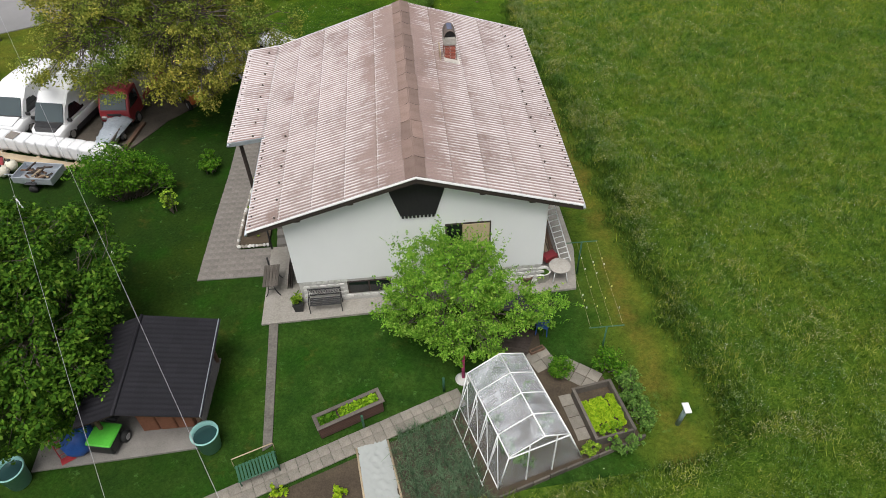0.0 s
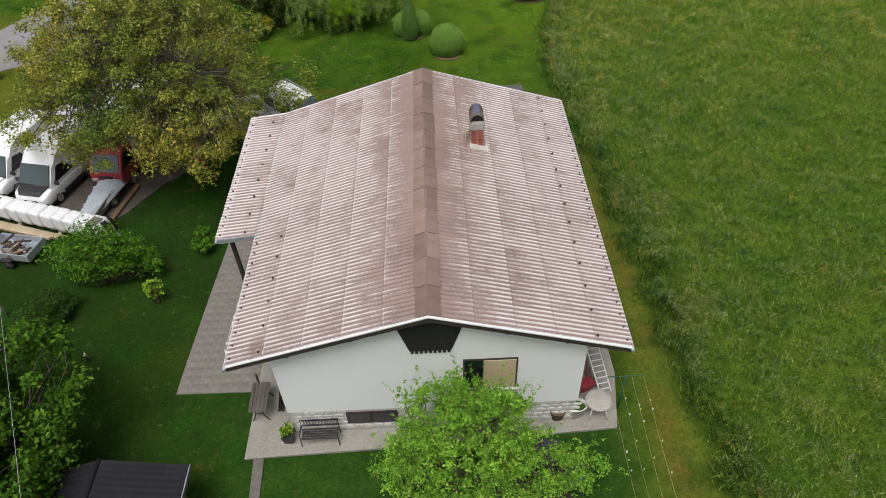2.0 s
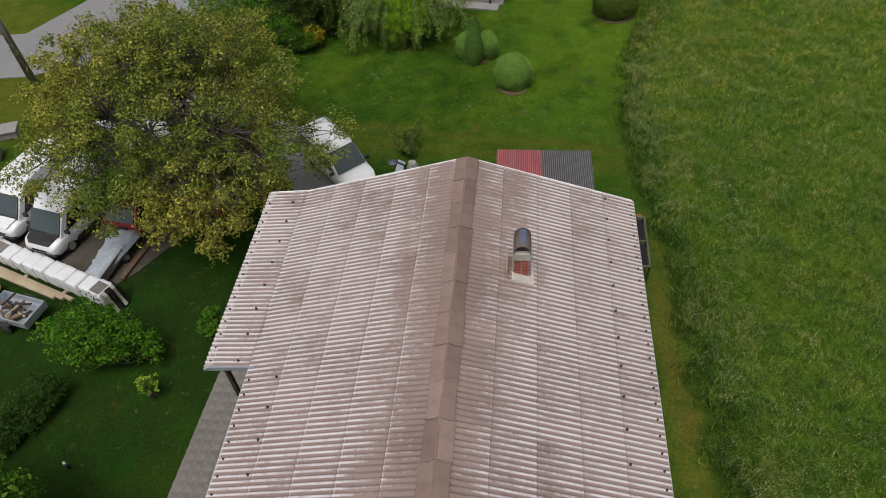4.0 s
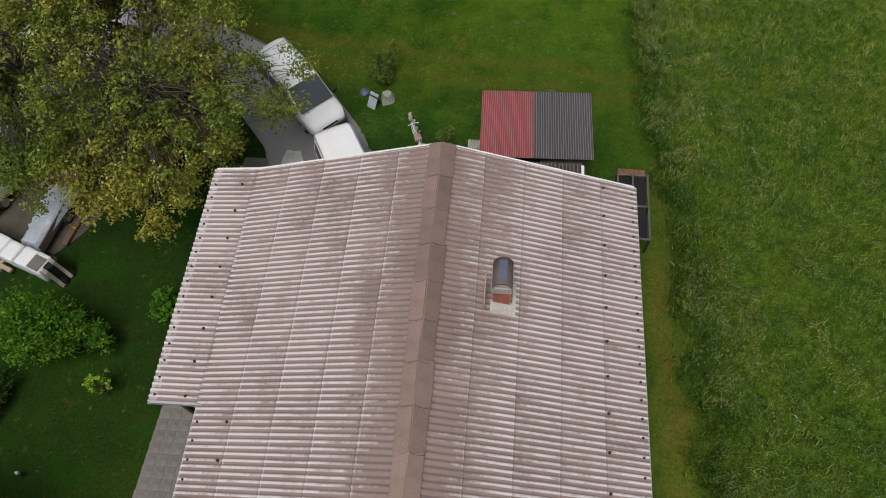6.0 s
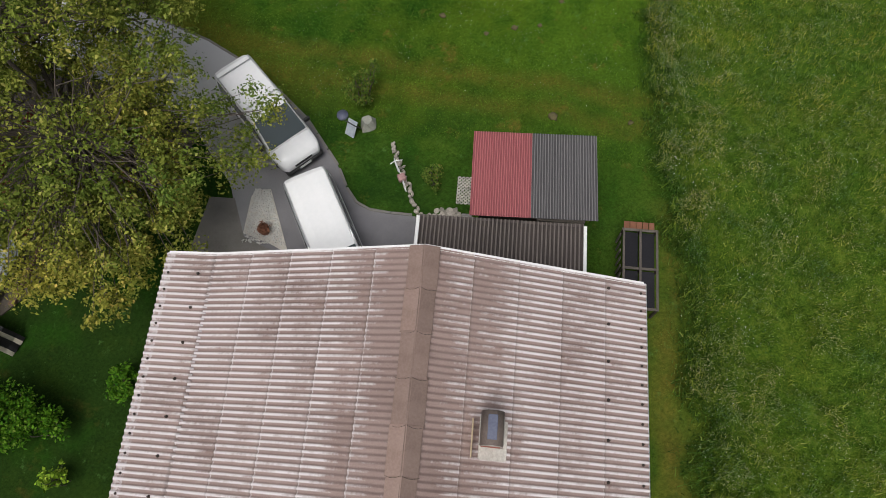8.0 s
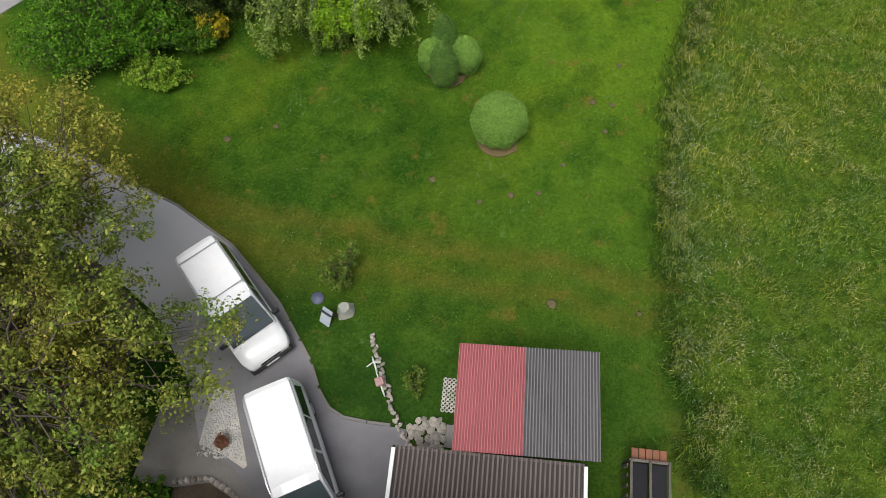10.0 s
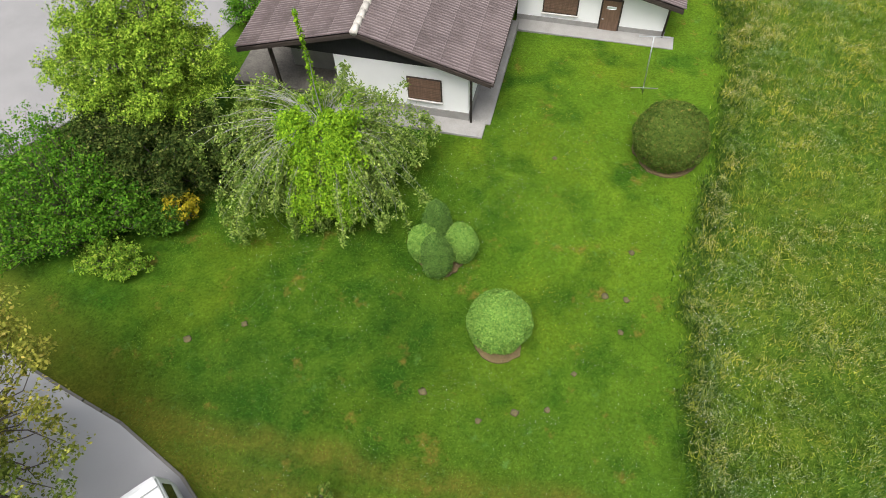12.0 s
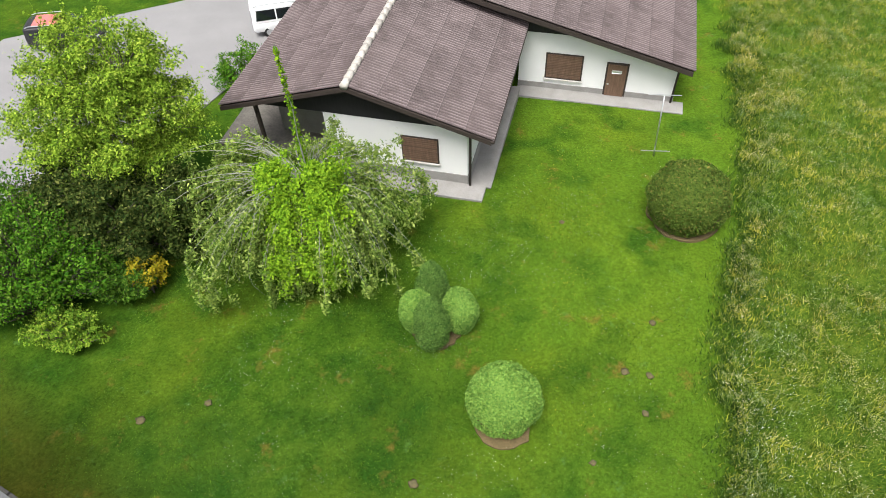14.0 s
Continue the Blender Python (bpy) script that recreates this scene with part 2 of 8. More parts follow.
def roof_mat(name, dark, light, white, white_at=0.5, crest=0.03, lap_shade=0.78, course=1.0, browned=0.0):
    """Weathered corrugated sheet: brown body, worn pale along single crests, paler towards the lap of each sheet."""
    m, nt, p = nodes_of(name)
    tc = nt.nodes.new("ShaderNodeTexCoord").outputs["Object"]
    pos = nt.nodes.new("ShaderNodeNewGeometry").outputs["Position"]
    broad = noise_at(nt, 0.45, 4, 0.6, vec=pos)
    crests = noise_at(nt, 1.0, 3, 0.6, vec=pos, stretch=(1.3, 7.5, 1.3))
    flecks = noise_at(nt, 1.0, 5, 0.75, vec=pos, stretch=(9.0, 5.0, 9.0))
    fine = noise_at(nt, 30.0, 3, 0.6, vec=pos)
    info = nt.nodes.new("ShaderNodeObjectInfo").outputs["Random"]
    base = ramp(nt, mix_fac(nt, broad, fine, 0.4), [(0.3, dark), (0.7, light)])
    base = mix(nt, 0.6, base, ramp(nt, info, [(0, (0.86, 0.84, 0.84)), (1, (1.08, 1.06, 1.06))]), "MULTIPLY")
    sep = nt.nodes.new("ShaderNodeSeparateXYZ")
    nt.links.new(tc, sep.inputs[0])
    top = nt.nodes.new("ShaderNodeMapRange")
    top.inputs[1].default_value, top.inputs[2].default_value = crest * -0.15, crest * 0.7
    nt.links.new(sep.outputs[2], top.inputs[0])

    def added(a, b, op="ADD"):
        q = nt.nodes.new("ShaderNodeMath")
        q.operation = op
        for v, k in ((a, q.inputs[0]), (b, q.inputs[1])):
            if isinstance(v, float):
                k.default_value = v
            else:
                nt.links.new(v, k)
        return q.outputs[0]

    def span(fac, a, b, c, d):
        q = nt.nodes.new("ShaderNodeMapRange")
        q.inputs[1].default_value, q.inputs[2].default_value, q.inputs[3].default_value, q.inputs[4].default_value = a, b, c, d
        nt.links.new(fac, q.inputs[0])
        return q.outputs[0]
    # rain scours the lower end of each sheet, rust from the ridge keeps the upper courses brown
    patches = noise_at(nt, 1.0, 4, 0.65, vec=pos, stretch=(1.7, 0.8, 1.7))
    tone = mix_fac(nt, mix_fac(nt, crests, flecks, 0.42), mix_fac(nt, broad, patches, 0.6), 0.42)
    tone = added(tone, span(sep.outputs[0], 0.0, course, -0.035, 0.045))
    tone = added(tone, span(info, 0.0, 1.0, -0.03, 0.03))
    if browned:
        spx = nt.nodes.new("ShaderNodeSeparateXYZ")
        nt.links.new(pos, spx.inputs[0])
        away = added(spx.outputs[0], spx.outputs[0], "ABSOLUTE")
        away = added(away, span(broad, 0.3, 0.7, 0.9, -0.9))
        tone = added(tone, span(away, 0.3, 2.6, -browned, 0.03))
    k = ramp(nt, tone, [(white_at - 0.07, (0, 0, 0)), (white_at + 0.08, (1, 1, 1))])
    col = mix(nt, added(top.outputs[0], k, "MULTIPLY"), base, white)
    speck = ramp(nt, noise_at(nt, 9.0, 5, 0.8, vec=pos), [(0.66, (1, 1, 1)), (0.74, (0.55, 0.52, 0.5))])
    col = mix(nt, 0.7, col, speck, "MULTIPLY")
    # chalky cut edge of the sheet, and shade painted just below the one above
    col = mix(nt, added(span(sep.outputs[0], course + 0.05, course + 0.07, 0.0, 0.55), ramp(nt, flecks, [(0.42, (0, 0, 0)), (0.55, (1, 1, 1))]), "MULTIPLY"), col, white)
    col = mix(nt, 1.0, col, span(sep.outputs[0], 0.10, 0.16, lap_shade, 1.0), "MULTIPLY")
    nt.links.new(col, p.inputs["Base Color"])
    p.inputs["Roughness"].default_value = 0.7
    bump(nt, p, fine, 0.15, 0.005)
    return m


def meadow_mat():
    m, nt, p = nodes_of("hay_meadow")
    broad = noise_at(nt, 0.22, 4, 0.6)
    tuft = noise_at(nt, 2.6, 6, 0.75)
    stalk = noise_at(nt, 17.0, 5, 0.8)
    col = ramp(nt, mix_fac(nt, tuft, stalk, 0.6), [(0.36, (0.014, 0.040, 0.006)), (0.47, (0.054, 0.110, 0.012)), (0.56, (0.118, 0.180, 0.023)), (0.68, (0.21, 0.25, 0.07))])
    col = mix(nt, 0.8, col, ramp(nt, broad, [(0.35, (0.75, 0.9, 0.88)), (0.65, (1.2, 1.1, 0.95))]), "MULTIPLY")
    nt.links.new(col, p.inputs["Base Color"])
    p.inputs["Roughness"].default_value = 0.95
    p.inputs["Specular IOR Level"].default_value = 0.02
    bump(nt, p, mix_fac(nt, tuft, stalk), 1.0, 0.15)
    return m


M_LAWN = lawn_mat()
M_MEADOW = meadow_mat()
M_DRIVE = simple("worn_asphalt", (0.105, 0.102, 0.108), (0.215, 0.21, 0.222), 0.8, 60.0, 0.88, relief=0.3)
dn = M_DRIVE.node_tree
dx = dn.nodes.new("ShaderNodeSeparateXYZ")
dn.links.new(dn.nodes.new("ShaderNodeTexCoord").outputs["Object"], dx.inputs[0])
# the drive turns paler towards its west end
pale_west = dn.nodes.new("ShaderNodeMapRange")
pale_west.interpolation_type = "SMOOTHSTEP"
pale_west.inputs[1].default_value, pale_west.inputs[2].default_value, pale_west.inputs[3].default_value, pale_west.inputs[4].default_value = -5.5, -12.0, 0.0, 0.85
dn.links.new(dx.outputs[0], pale_west.inputs[0])
db_ = dn.nodes["Principled BSDF"].inputs["Base Color"]
dn.links.new(mix(dn, pale_west.outputs[0], db_.links[0].from_socket, (0.50, 0.50, 0.51)), db_)
M_ROAD = simple("road_tarmac", (0.19, 0.187, 0.187), (0.26, 0.255, 0.255), 0.4, 40.0, 0.85)
M_CONC = simple("concrete", (0.20, 0.192, 0.182), (0.32, 0.31, 0.295), 1.5, 25.0, 0.9)
M_CONC_D = simple("old_concrete", (0.125, 0.118, 0.107), (0.235, 0.222, 0.203), 1.2, 30.0, 0.9)
M_PAVER = simple("paving_stone", (0.145, 0.132, 0.108), (0.28, 0.256, 0.218), 2.0, 30.0, 0.9, vary=0.25)
M_RENDER = simple("white_render", (0.77, 0.785, 0.785), (0.84, 0.85, 0.85), 0.5, 50.0, 0.9, relief=0.12)
M_WHITEWALL = simple("white_wall", (0.79, 0.79, 0.79), (0.86, 0.86, 0.86), 0.8, 50.0, 0.9, relief=0.12)
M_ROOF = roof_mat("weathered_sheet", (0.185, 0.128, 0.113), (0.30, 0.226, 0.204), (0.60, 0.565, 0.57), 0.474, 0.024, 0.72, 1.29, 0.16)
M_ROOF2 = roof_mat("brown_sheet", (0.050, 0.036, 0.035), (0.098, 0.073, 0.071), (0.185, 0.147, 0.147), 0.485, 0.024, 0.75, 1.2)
# garage: shade in the corrugation valleys painted as a dark body under paler crests
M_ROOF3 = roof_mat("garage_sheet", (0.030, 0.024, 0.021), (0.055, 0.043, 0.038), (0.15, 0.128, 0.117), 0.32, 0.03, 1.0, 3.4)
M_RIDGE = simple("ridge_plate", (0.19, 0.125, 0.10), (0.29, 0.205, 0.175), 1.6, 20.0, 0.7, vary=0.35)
# shed sheets carry the same painted valley shade in their darker colours
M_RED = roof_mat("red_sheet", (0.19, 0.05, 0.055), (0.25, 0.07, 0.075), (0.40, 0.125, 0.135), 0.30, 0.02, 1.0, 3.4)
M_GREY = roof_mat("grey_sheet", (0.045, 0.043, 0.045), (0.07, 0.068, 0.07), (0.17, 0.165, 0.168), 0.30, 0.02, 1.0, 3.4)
M_PATH = simple("worn_path", (0.065, 0.06, 0.052), (0.17, 0.155, 0.135), 2.2, 12.0, 0.9)
M_TERRACE = simple("warm_concrete", (0.19, 0.175, 0.152), (0.34, 0.32, 0.285), 1.1, 14.0, 0.9)
M_BLACKWOOD = simple("black_boards", (0.008, 0.008, 0.009), (0.02, 0.019, 0.02), 2.0, 30.0, 0.8, stretch=(6, 1, 1))
M_PLANTER = simple("stained_planter_wood", (0.05, 0.025, 0.018), (0.105, 0.052, 0.036), 2.0, 30.0, 0.75, stretch=(1, 6, 6), vary=0.25)
M_OLDBOARD = simple("weathered_dark_board", (0.07, 0.06, 0.05), (0.15, 0.13, 0.11), 2.0, 30.0, 0.85, vary=0.25)
M_PATIO = simple("brownish_slabs", (0.10, 0.09, 0.08), (0.25, 0.228, 0.205), 2.4, 18.0, 0.9, vary=0.12)
M_DARKWOOD = simple("dark_wood", (0.022, 0.016, 0.013), (0.055, 0.04, 0.032), 2.0, 30.0, 0.8, stretch=(1, 1, 6))
M_BROWNWOOD = simple("brown_wood", (0.09, 0.05, 0.03), (0.19, 0.115, 0.075), 2.0, 30.0, 0.75, stretch=(6, 1, 1), vary=0.2)
M_PALEWOOD = simple("pale_wood", (0.33, 0.25, 0.16), (0.52, 0.42, 0.29), 2.0, 30.0, 0.8, vary=0.25)
M_GREYWOOD = simple("grey_wood", (0.13, 0.115, 0.10), (0.26, 0.235, 0.21), 2.0, 30.0, 0.85, vary=0.25)
M_STONE = simple("field_stone", (0.36, 0.33, 0.29), (0.62, 0.59, 0.54), 3.0, 25.0, 0.85, vary=0.3)
M_STONE_W = simple("white_stone", (0.52, 0.51, 0.48), (0.74, 0.73, 0.70), 3.0, 25.0, 0.85, vary=0.2)
M_ROCK = simple("rough_rock", (0.21, 0.185, 0.155), (0.52, 0.48, 0.42), 5.0, 30.0, 0.9, vary=0.4)
M_MOLE = simple("mole_soil", (0.055, 0.055, 0.02), (0.125, 0.10, 0.045), 4.0, 30.0, 0.95, relief=0.9)
M_MORTAR = simple("mortar", (0.42, 0.41, 0.39), (0.56, 0.54, 0.52), 4.0, 40.0, 0.95)
M_SOIL = simple("soil", (0.030, 0.022, 0.014), (0.085, 0.063, 0.040), 1.5, 18.0, 0.95, relief=0.9)
M_BARK = simple("bark", (0.05, 0.04, 0.032), (0.14, 0.115, 0.095), 3.0, 25.0, 0.9, relief=0.8, stretch=(1, 1, 0.3))
M_TWIG = simple("twig", (0.17, 0.175, 0.15), (0.36, 0.365, 0.32), 3.0, 25.0, 0.9)
M_CABLE = simple("grey_cable", (0.28, 0.28, 0.29), (0.36, 0.36, 0.37), 3.0, 30.0, 0.6, relief=0)
M_WHITEMETAL = simple("white_paint", (0.72, 0.72, 0.72), (0.80, 0.80, 0.80), 2.0, 30.0, 0.45)
M_ZINC = simple("zinc", (0.36, 0.40, 0.45), (0.55, 0.58, 0.62), 2.0, 20.0, 0.4, 0.5)
M_BLACK = simple("black_plastic", (0.012, 0.012, 0.013), (0.03, 0.03, 0.032), 3.0, 30.0, 0.5)
M_RUBBER = simple("rubber", (0.012, 0.012, 0.012), (0.025, 0.025, 0.025), 3.0, 30.0, 0.8)
M_CARWHITE = simple("white_car_paint", (0.76, 0.77, 0.78), (0.82, 0.82, 0.83), 1.0, 6.0, 0.22, relief=0)
M_CARRED = simple("red_car_paint", (0.24, 0.025, 0.032), (0.32, 0.04, 0.045), 1.0, 6.0, 0.3, relief=0)
M_STEEL = simple("steel", (0.45, 0.46, 0.47), (0.62, 0.63, 0.64), 2.0, 30.0, 0.35, 0.8)
M_GREEN = simple("green_paint", (0.018, 0.075, 0.04), (0.03, 0.11, 0.06), 2.0, 30.0, 0.5)
M_SHED = simple("black_sheet", (0.011, 0.011, 0.014), (0.023, 0.022, 0.027), 1.0, 20.0, 0.75, vary=0.2)
M_SHED.node_tree.nodes["Principled BSDF"].inputs["Specular IOR Level"].default_value = 0.2
M_TEAL = simple("teal_plastic", (0.20, 0.43, 0.40), (0.29, 0.52, 0.48), 2.0, 12.0, 0.5)
M_LIME = simple("lime_plastic", (0.06, 0.36, 0.03), (0.10, 0.46, 0.05), 2.0, 12.0, 0.45)
M_BLUE = simple("blue_plastic", (0.012, 0.06, 0.25), (0.03, 0.10, 0.36), 2.0, 12.0, 0.5)
M_WRAP = simple("white_wrap", (0.66, 0.67, 0.69), (0.80, 0.80, 0.81), 1.5, 15.0, 0.4, relief=0.3)
M_BRICK = simple("brick", (0.27, 0.07, 0.05), (0.40, 0.13, 0.09), 4.0, 40.0, 0.85, vary=0.3)
M_BLIND = simple("tan_blind", (0.47, 0.37, 0.23), (0.58, 0.47, 0.31), 2.0, 30.0, 0.7)
M_SALADPEG = simple("yellow_plastic", (0.50, 0.50, 0.10), (0.65, 0.65, 0.20), 3.0, 20.0, 0.5)
M_PINK = simple("pink_cloth", (0.45, 0.03, 0.14), (0.60, 0.06, 0.22), 3.0, 20.0, 0.7)
M_TEALGREY = simple("grey_green_plastic", (0.14, 0.20, 0.19), (0.24, 0.31, 0.30), 3.0, 20.0, 0.6)
M_RUST = simple("rust_brown", (0.13, 0.05, 0.025), (0.24, 0.10, 0.055), 2.0, 20.0, 0.8)
M_PALEWRAP = simple("cream_plastic", (0.55, 0.52, 0.42), (0.68, 0.65, 0.55), 2.0, 15.0, 0.5)
M_DISC = simple("blue_grey", (0.07, 0.08, 0.13), (0.12, 0.13, 0.19), 3.0, 20.0, 0.6)
M_PINKGREY = simple("faded_pink", (0.26, 0.15, 0.15), (0.40, 0.24, 0.23), 3.0, 20.0, 0.8)
M_SALMON = simple("salmon_paint", (0.55, 0.13, 0.12), (0.65, 0.18, 0.16), 1.0, 6.0, 0.3, relief=0)
M_DRYSOIL = simple("dry_soil", (0.075, 0.060, 0.022), (0.17, 0.12, 0.055), 3.0, 20.0, 0.95, relief=0.8)
M_COWL = simple("dull_brown_metal", (0.10, 0.075, 0.065), (0.17, 0.135, 0.12), 2.0, 20.0, 0.7, relief=0.1)
M_ORANGE = simple("orange_paint", (0.42, 0.085, 0.03), (0.55, 0.13, 0.045), 1.5, 12.0, 0.45, relief=0.1)
M_EARTH = simple("trodden_earth", (0.040, 0.033, 0.026), (0.115, 0.098, 0.078), 1.2, 18.0, 0.95, relief=0.6)
M_CURTAIN = simple("silver_tarp", (0.26, 0.30, 0.35), (0.48, 0.52, 0.57), 1.5, 10.0, 0.35, relief=0.5)

L_WALNUT = leafy("walnut_leaf", (0.095, 0.125, 0.022), (0.33, 0.36, 0.070), (0.54, 0.48, 0.14), 0.35, tuft=(1.2, 0.68, 1.25), drift=0.2)
L_APPLE = leafy("apple_leaf", (0.095, 0.25, 0.026), (0.30, 0.55, 0.065), (0.46, 0.66, 0.14), 0.4)
L_DARK = leafy("dark_leaf", (0.015, 0.045, 0.008), (0.06, 0.125, 0.02))
L_GARDEN = leafy("garden_tree_leaf", (0.020, 0.070, 0.008), (0.092, 0.200, 0.018), (0.18, 0.285, 0.04))
L_OLIVE = leafy("olive_leaf", (0.016, 0.040, 0.008), (0.085, 0.125, 0.025), (0.19, 0.21, 0.055))
L_JUNIPER = leafy("juniper_leaf", (0.065, 0.17, 0.014), (0.25, 0.40, 0.04), (0.38, 0.48, 0.07))
L_MID = leafy("green_leaf", (0.028, 0.105, 0.008), (0.115, 0.27, 0.018), (0.20, 0.31, 0.05))
L_LIGHT = leafy("light_leaf", (0.065, 0.15, 0.012), (0.32, 0.49, 0.046), (0.48, 0.60, 0.09), 0.2)
L_WILLOW = leafy("willow_leaf", (0.085, 0.165, 0.028), (0.30, 0.42, 0.085), (0.46, 0.55, 0.16))
L_VINE = leafy("vine_leaf", (0.088, 0.215, 0.012), (0.28, 0.47, 0.026))
L_BOX = leafy("box_leaf", (0.10, 0.235, 0.042), (0.29, 0.475, 0.10), tuft=(6.0, 0.65, 1.25))
L_CONE = leafy("thuja_leaf", (0.058, 0.145, 0.030), (0.175, 0.305, 0.066), tuft=(6.0, 0.6, 1.25))
L_BROWN = leafy("brown_green_leaf", (0.045, 0.098, 0.016), (0.155, 0.225, 0.040), (0.25, 0.20, 0.055), tuft=(6.0, 0.5, 1.4))
L_YELLOW = leafy("yellow_leaf", (0.20, 0.21, 0.012), (0.46, 0.37, 0.025))
L_SALAD = leafy("salad_leaf", (0.16, 0.33, 0.01), (0.38, 0.52, 0.03))
L_ONION = leafy("onion_leaf", (0.045, 0.095, 0.05), (0.15, 0.225, 0.135))
L_GRASS = leafy("meadow_grass", (0.048, 0.112, 0.014), (0.215, 0.305, 0.040), (0.31, 0.375, 0.11), 0.2, tuft=(3.4, 0.38, 1.4), drift=0.7, ripe=(1.5, 1.28, 1.15))
L_LAWN = leafy("lawn_blade", (0.045, 0.115, 0.010), (0.12, 0.22, 0.02), (0.17, 0.26, 0.04), 0.2, tuft=(0.9, 0.6, 1.25))
L_SEED = leafy("seed_head", (0.18, 0.235, 0.09), (0.35, 0.395, 0.20), (0.56, 0.59, 0.42), 0.25, tuft=(2.2, 0.5, 1.35), drift=0.7, ripe=(1.3, 1.2, 1.1))
L_GRASS2 = leafy("edge_grass", (0.022, 0.075, 0.012), (0.105, 0.19, 0.032), None, 0.25, tuft=(2.3, 0.35, 1.45))
M_PETAL = simple("white_petal", (0.75, 0.75, 0.70), (0.85, 0.85, 0.80), 3.0, 30.0, 0.7, relief=0)
M_PETAL_Y = simple("yellow_petal", (0.50, 0.42, 0.02), (0.65, 0.55, 0.04), 3.0, 30.0, 0.7, relief=0)


def glass(name, tint, rough=0.03, alpha=None):
    m, nt, p = nodes_of(name)
    p.inputs["Base Color"].default_value = (*tint, 1)
    p.inputs["Roughness"].default_value = rough
    if alpha is None:
        p.inputs["Specular IOR Level"].default_value = 0.8
    else:
        p.inputs["Alpha"].default_value = alpha
    return m


M_GLASS = glass("dark_glass", (0.012, 0.016, 0.018))
M_SCREEN = glass("windscreen", (0.055, 0.075, 0.08))

# ---- building helpers ----


def mesh_from(name, verts, faces, mats=(), smooth=False):
    me = bpy.data.meshes.new(name)
    verts = np.asarray(verts, dtype=np.float32)
    faces = np.asarray(faces, dtype=np.int32)
    k = faces.shape[1]
    me.vertices.add(len(verts))
    me.vertices.foreach_set("co", verts.ravel())
    me.loops.add(faces.size)
    me.loops.foreach_set("vertex_index", faces.ravel())
    me.polygons.add(len(faces))
    me.polygons.foreach_set("loop_start", np.arange(0, faces.size, k, dtype=np.int32))
    me.polygons.foreach_set("loop_total", np.full(len(faces), k, dtype=np.int32))
    if smooth:
        me.polygons.foreach_set("use_smooth", np.ones(len(faces), dtype=bool))
    me.update(calc_edges=True)
    for m in mats:
        me.materials.append(m)
    return me


def child(ob, parent, label=""):
    if parent is not None:
        ob.parent = parent
    if label:
        ob["label"] = label
    return ob


def part(name, bm, material, parent=None, label="", smooth=False):
    me = bpy.data.meshes.new(name)
    bm.normal_update()
    bm.to_mesh(me)
    bm.free()
    me.materials.append(material)
    if smooth:
        for f in me.polygons:
            f.use_smooth = True
    return child(new(name, me), parent, label)


def np_part(name, verts, faces, material, parent=None, label="", smooth=False):
    return child(new(name, mesh_from(name, verts, faces, (material,), smooth)), parent, label)


def thing(name, m, label, category, group="", kind=""):
    ob = new(name)
    ob.empty_display_size = 0.2
    ob.matrix_basis = m
    return tagged(ob, label, category, group, kind)


def box(bm, a, b, bevel=0.0, m=None):
    """A box from corner a to corner b, with rounded edges."""
    a, b = Vector(a), Vector(b)
    r = bmesh.ops.create_cube(bm, size=1.0)
    vs = r["verts"]
    for v in vs:
        v.co = Vector((a[i] + (v.co[i] + 0.5) * (b[i] - a[i]) for i in range(3)))
    if bevel:
        es = list({e for v in vs for e in v.link_edges})
        r2 = bmesh.ops.bevel(bm, geom=es, offset=bevel, segments=1, affect="EDGES", profile=0.5)
        vs = list({v for f in r2["faces"] for v in f.verts} | {v for v in vs if v.is_valid})
    if m is not None:
        bmesh.ops.transform(bm, matrix=m, verts=vs)
    return vs


def block(name, a, b, mat, parent=None, label="", bevel=0.01):
    bm = bmesh.new()
    box(bm, a, b, bevel)
    return part(name, bm, mat, parent, label)


def tube(bm, pts, r, sides=8, r2=None, caps=True):
    """A round rod along points, tapering from r to r2."""
    pts = [Vector(p) for p in pts]
    r2 = r if r2 is None else r2
    rings = []
    for i, p in enumerate(pts):
        d = (pts[min(i + 1, len(pts) - 1)] - pts[max(i - 1, 0)]).normalized()
        u = d.cross(Vector((0, 0, 1)))
        u = Vector((1, 0, 0)) if u.length < 1e-3 else u.normalized()
        w = u.cross(d)
        k = r + (r2 - r) * i / max(1, len(pts) - 1)
        rings.append([bm.verts.new(p + k * (math.cos(t) * u + math.sin(t) * w)) for t in (2 * math.pi * j / sides for j in range(sides))])
    for A, B in zip(rings, rings[1:]):
        for j in range(sides):
            bm.faces.new((A[j], A[(j + 1) % sides], B[(j + 1) % sides], B[j]))
    if caps:
        bm.faces.new(rings[0][::-1])
        bm.faces.new(rings[-1])


def rod(name, pts, r, mat, parent=None, label="", sides=8, r2=None):
    bm = bmesh.new()
    tube(bm, pts, r, sides, r2)
    return part(name, bm, mat, parent, label, smooth=sides > 6)


def extrude_poly(bm, pts, depth):
    """A flat outline of 3D points given thickness along depth."""
    d = Vector(depth)
    A = [bm.verts.new(p) for p in pts]
    B = [bm.verts.new(Vector(p) + d) for p in pts]
    bm.faces.new(A)
    bm.faces.new(B[::-1])
    n = len(pts)
    for i in range(n):
        bm.faces.new((A[i], B[i], B[(i + 1) % n], A[(i + 1) % n]))
    bmesh.ops.recalc_face_normals(bm, faces=bm.faces[:])


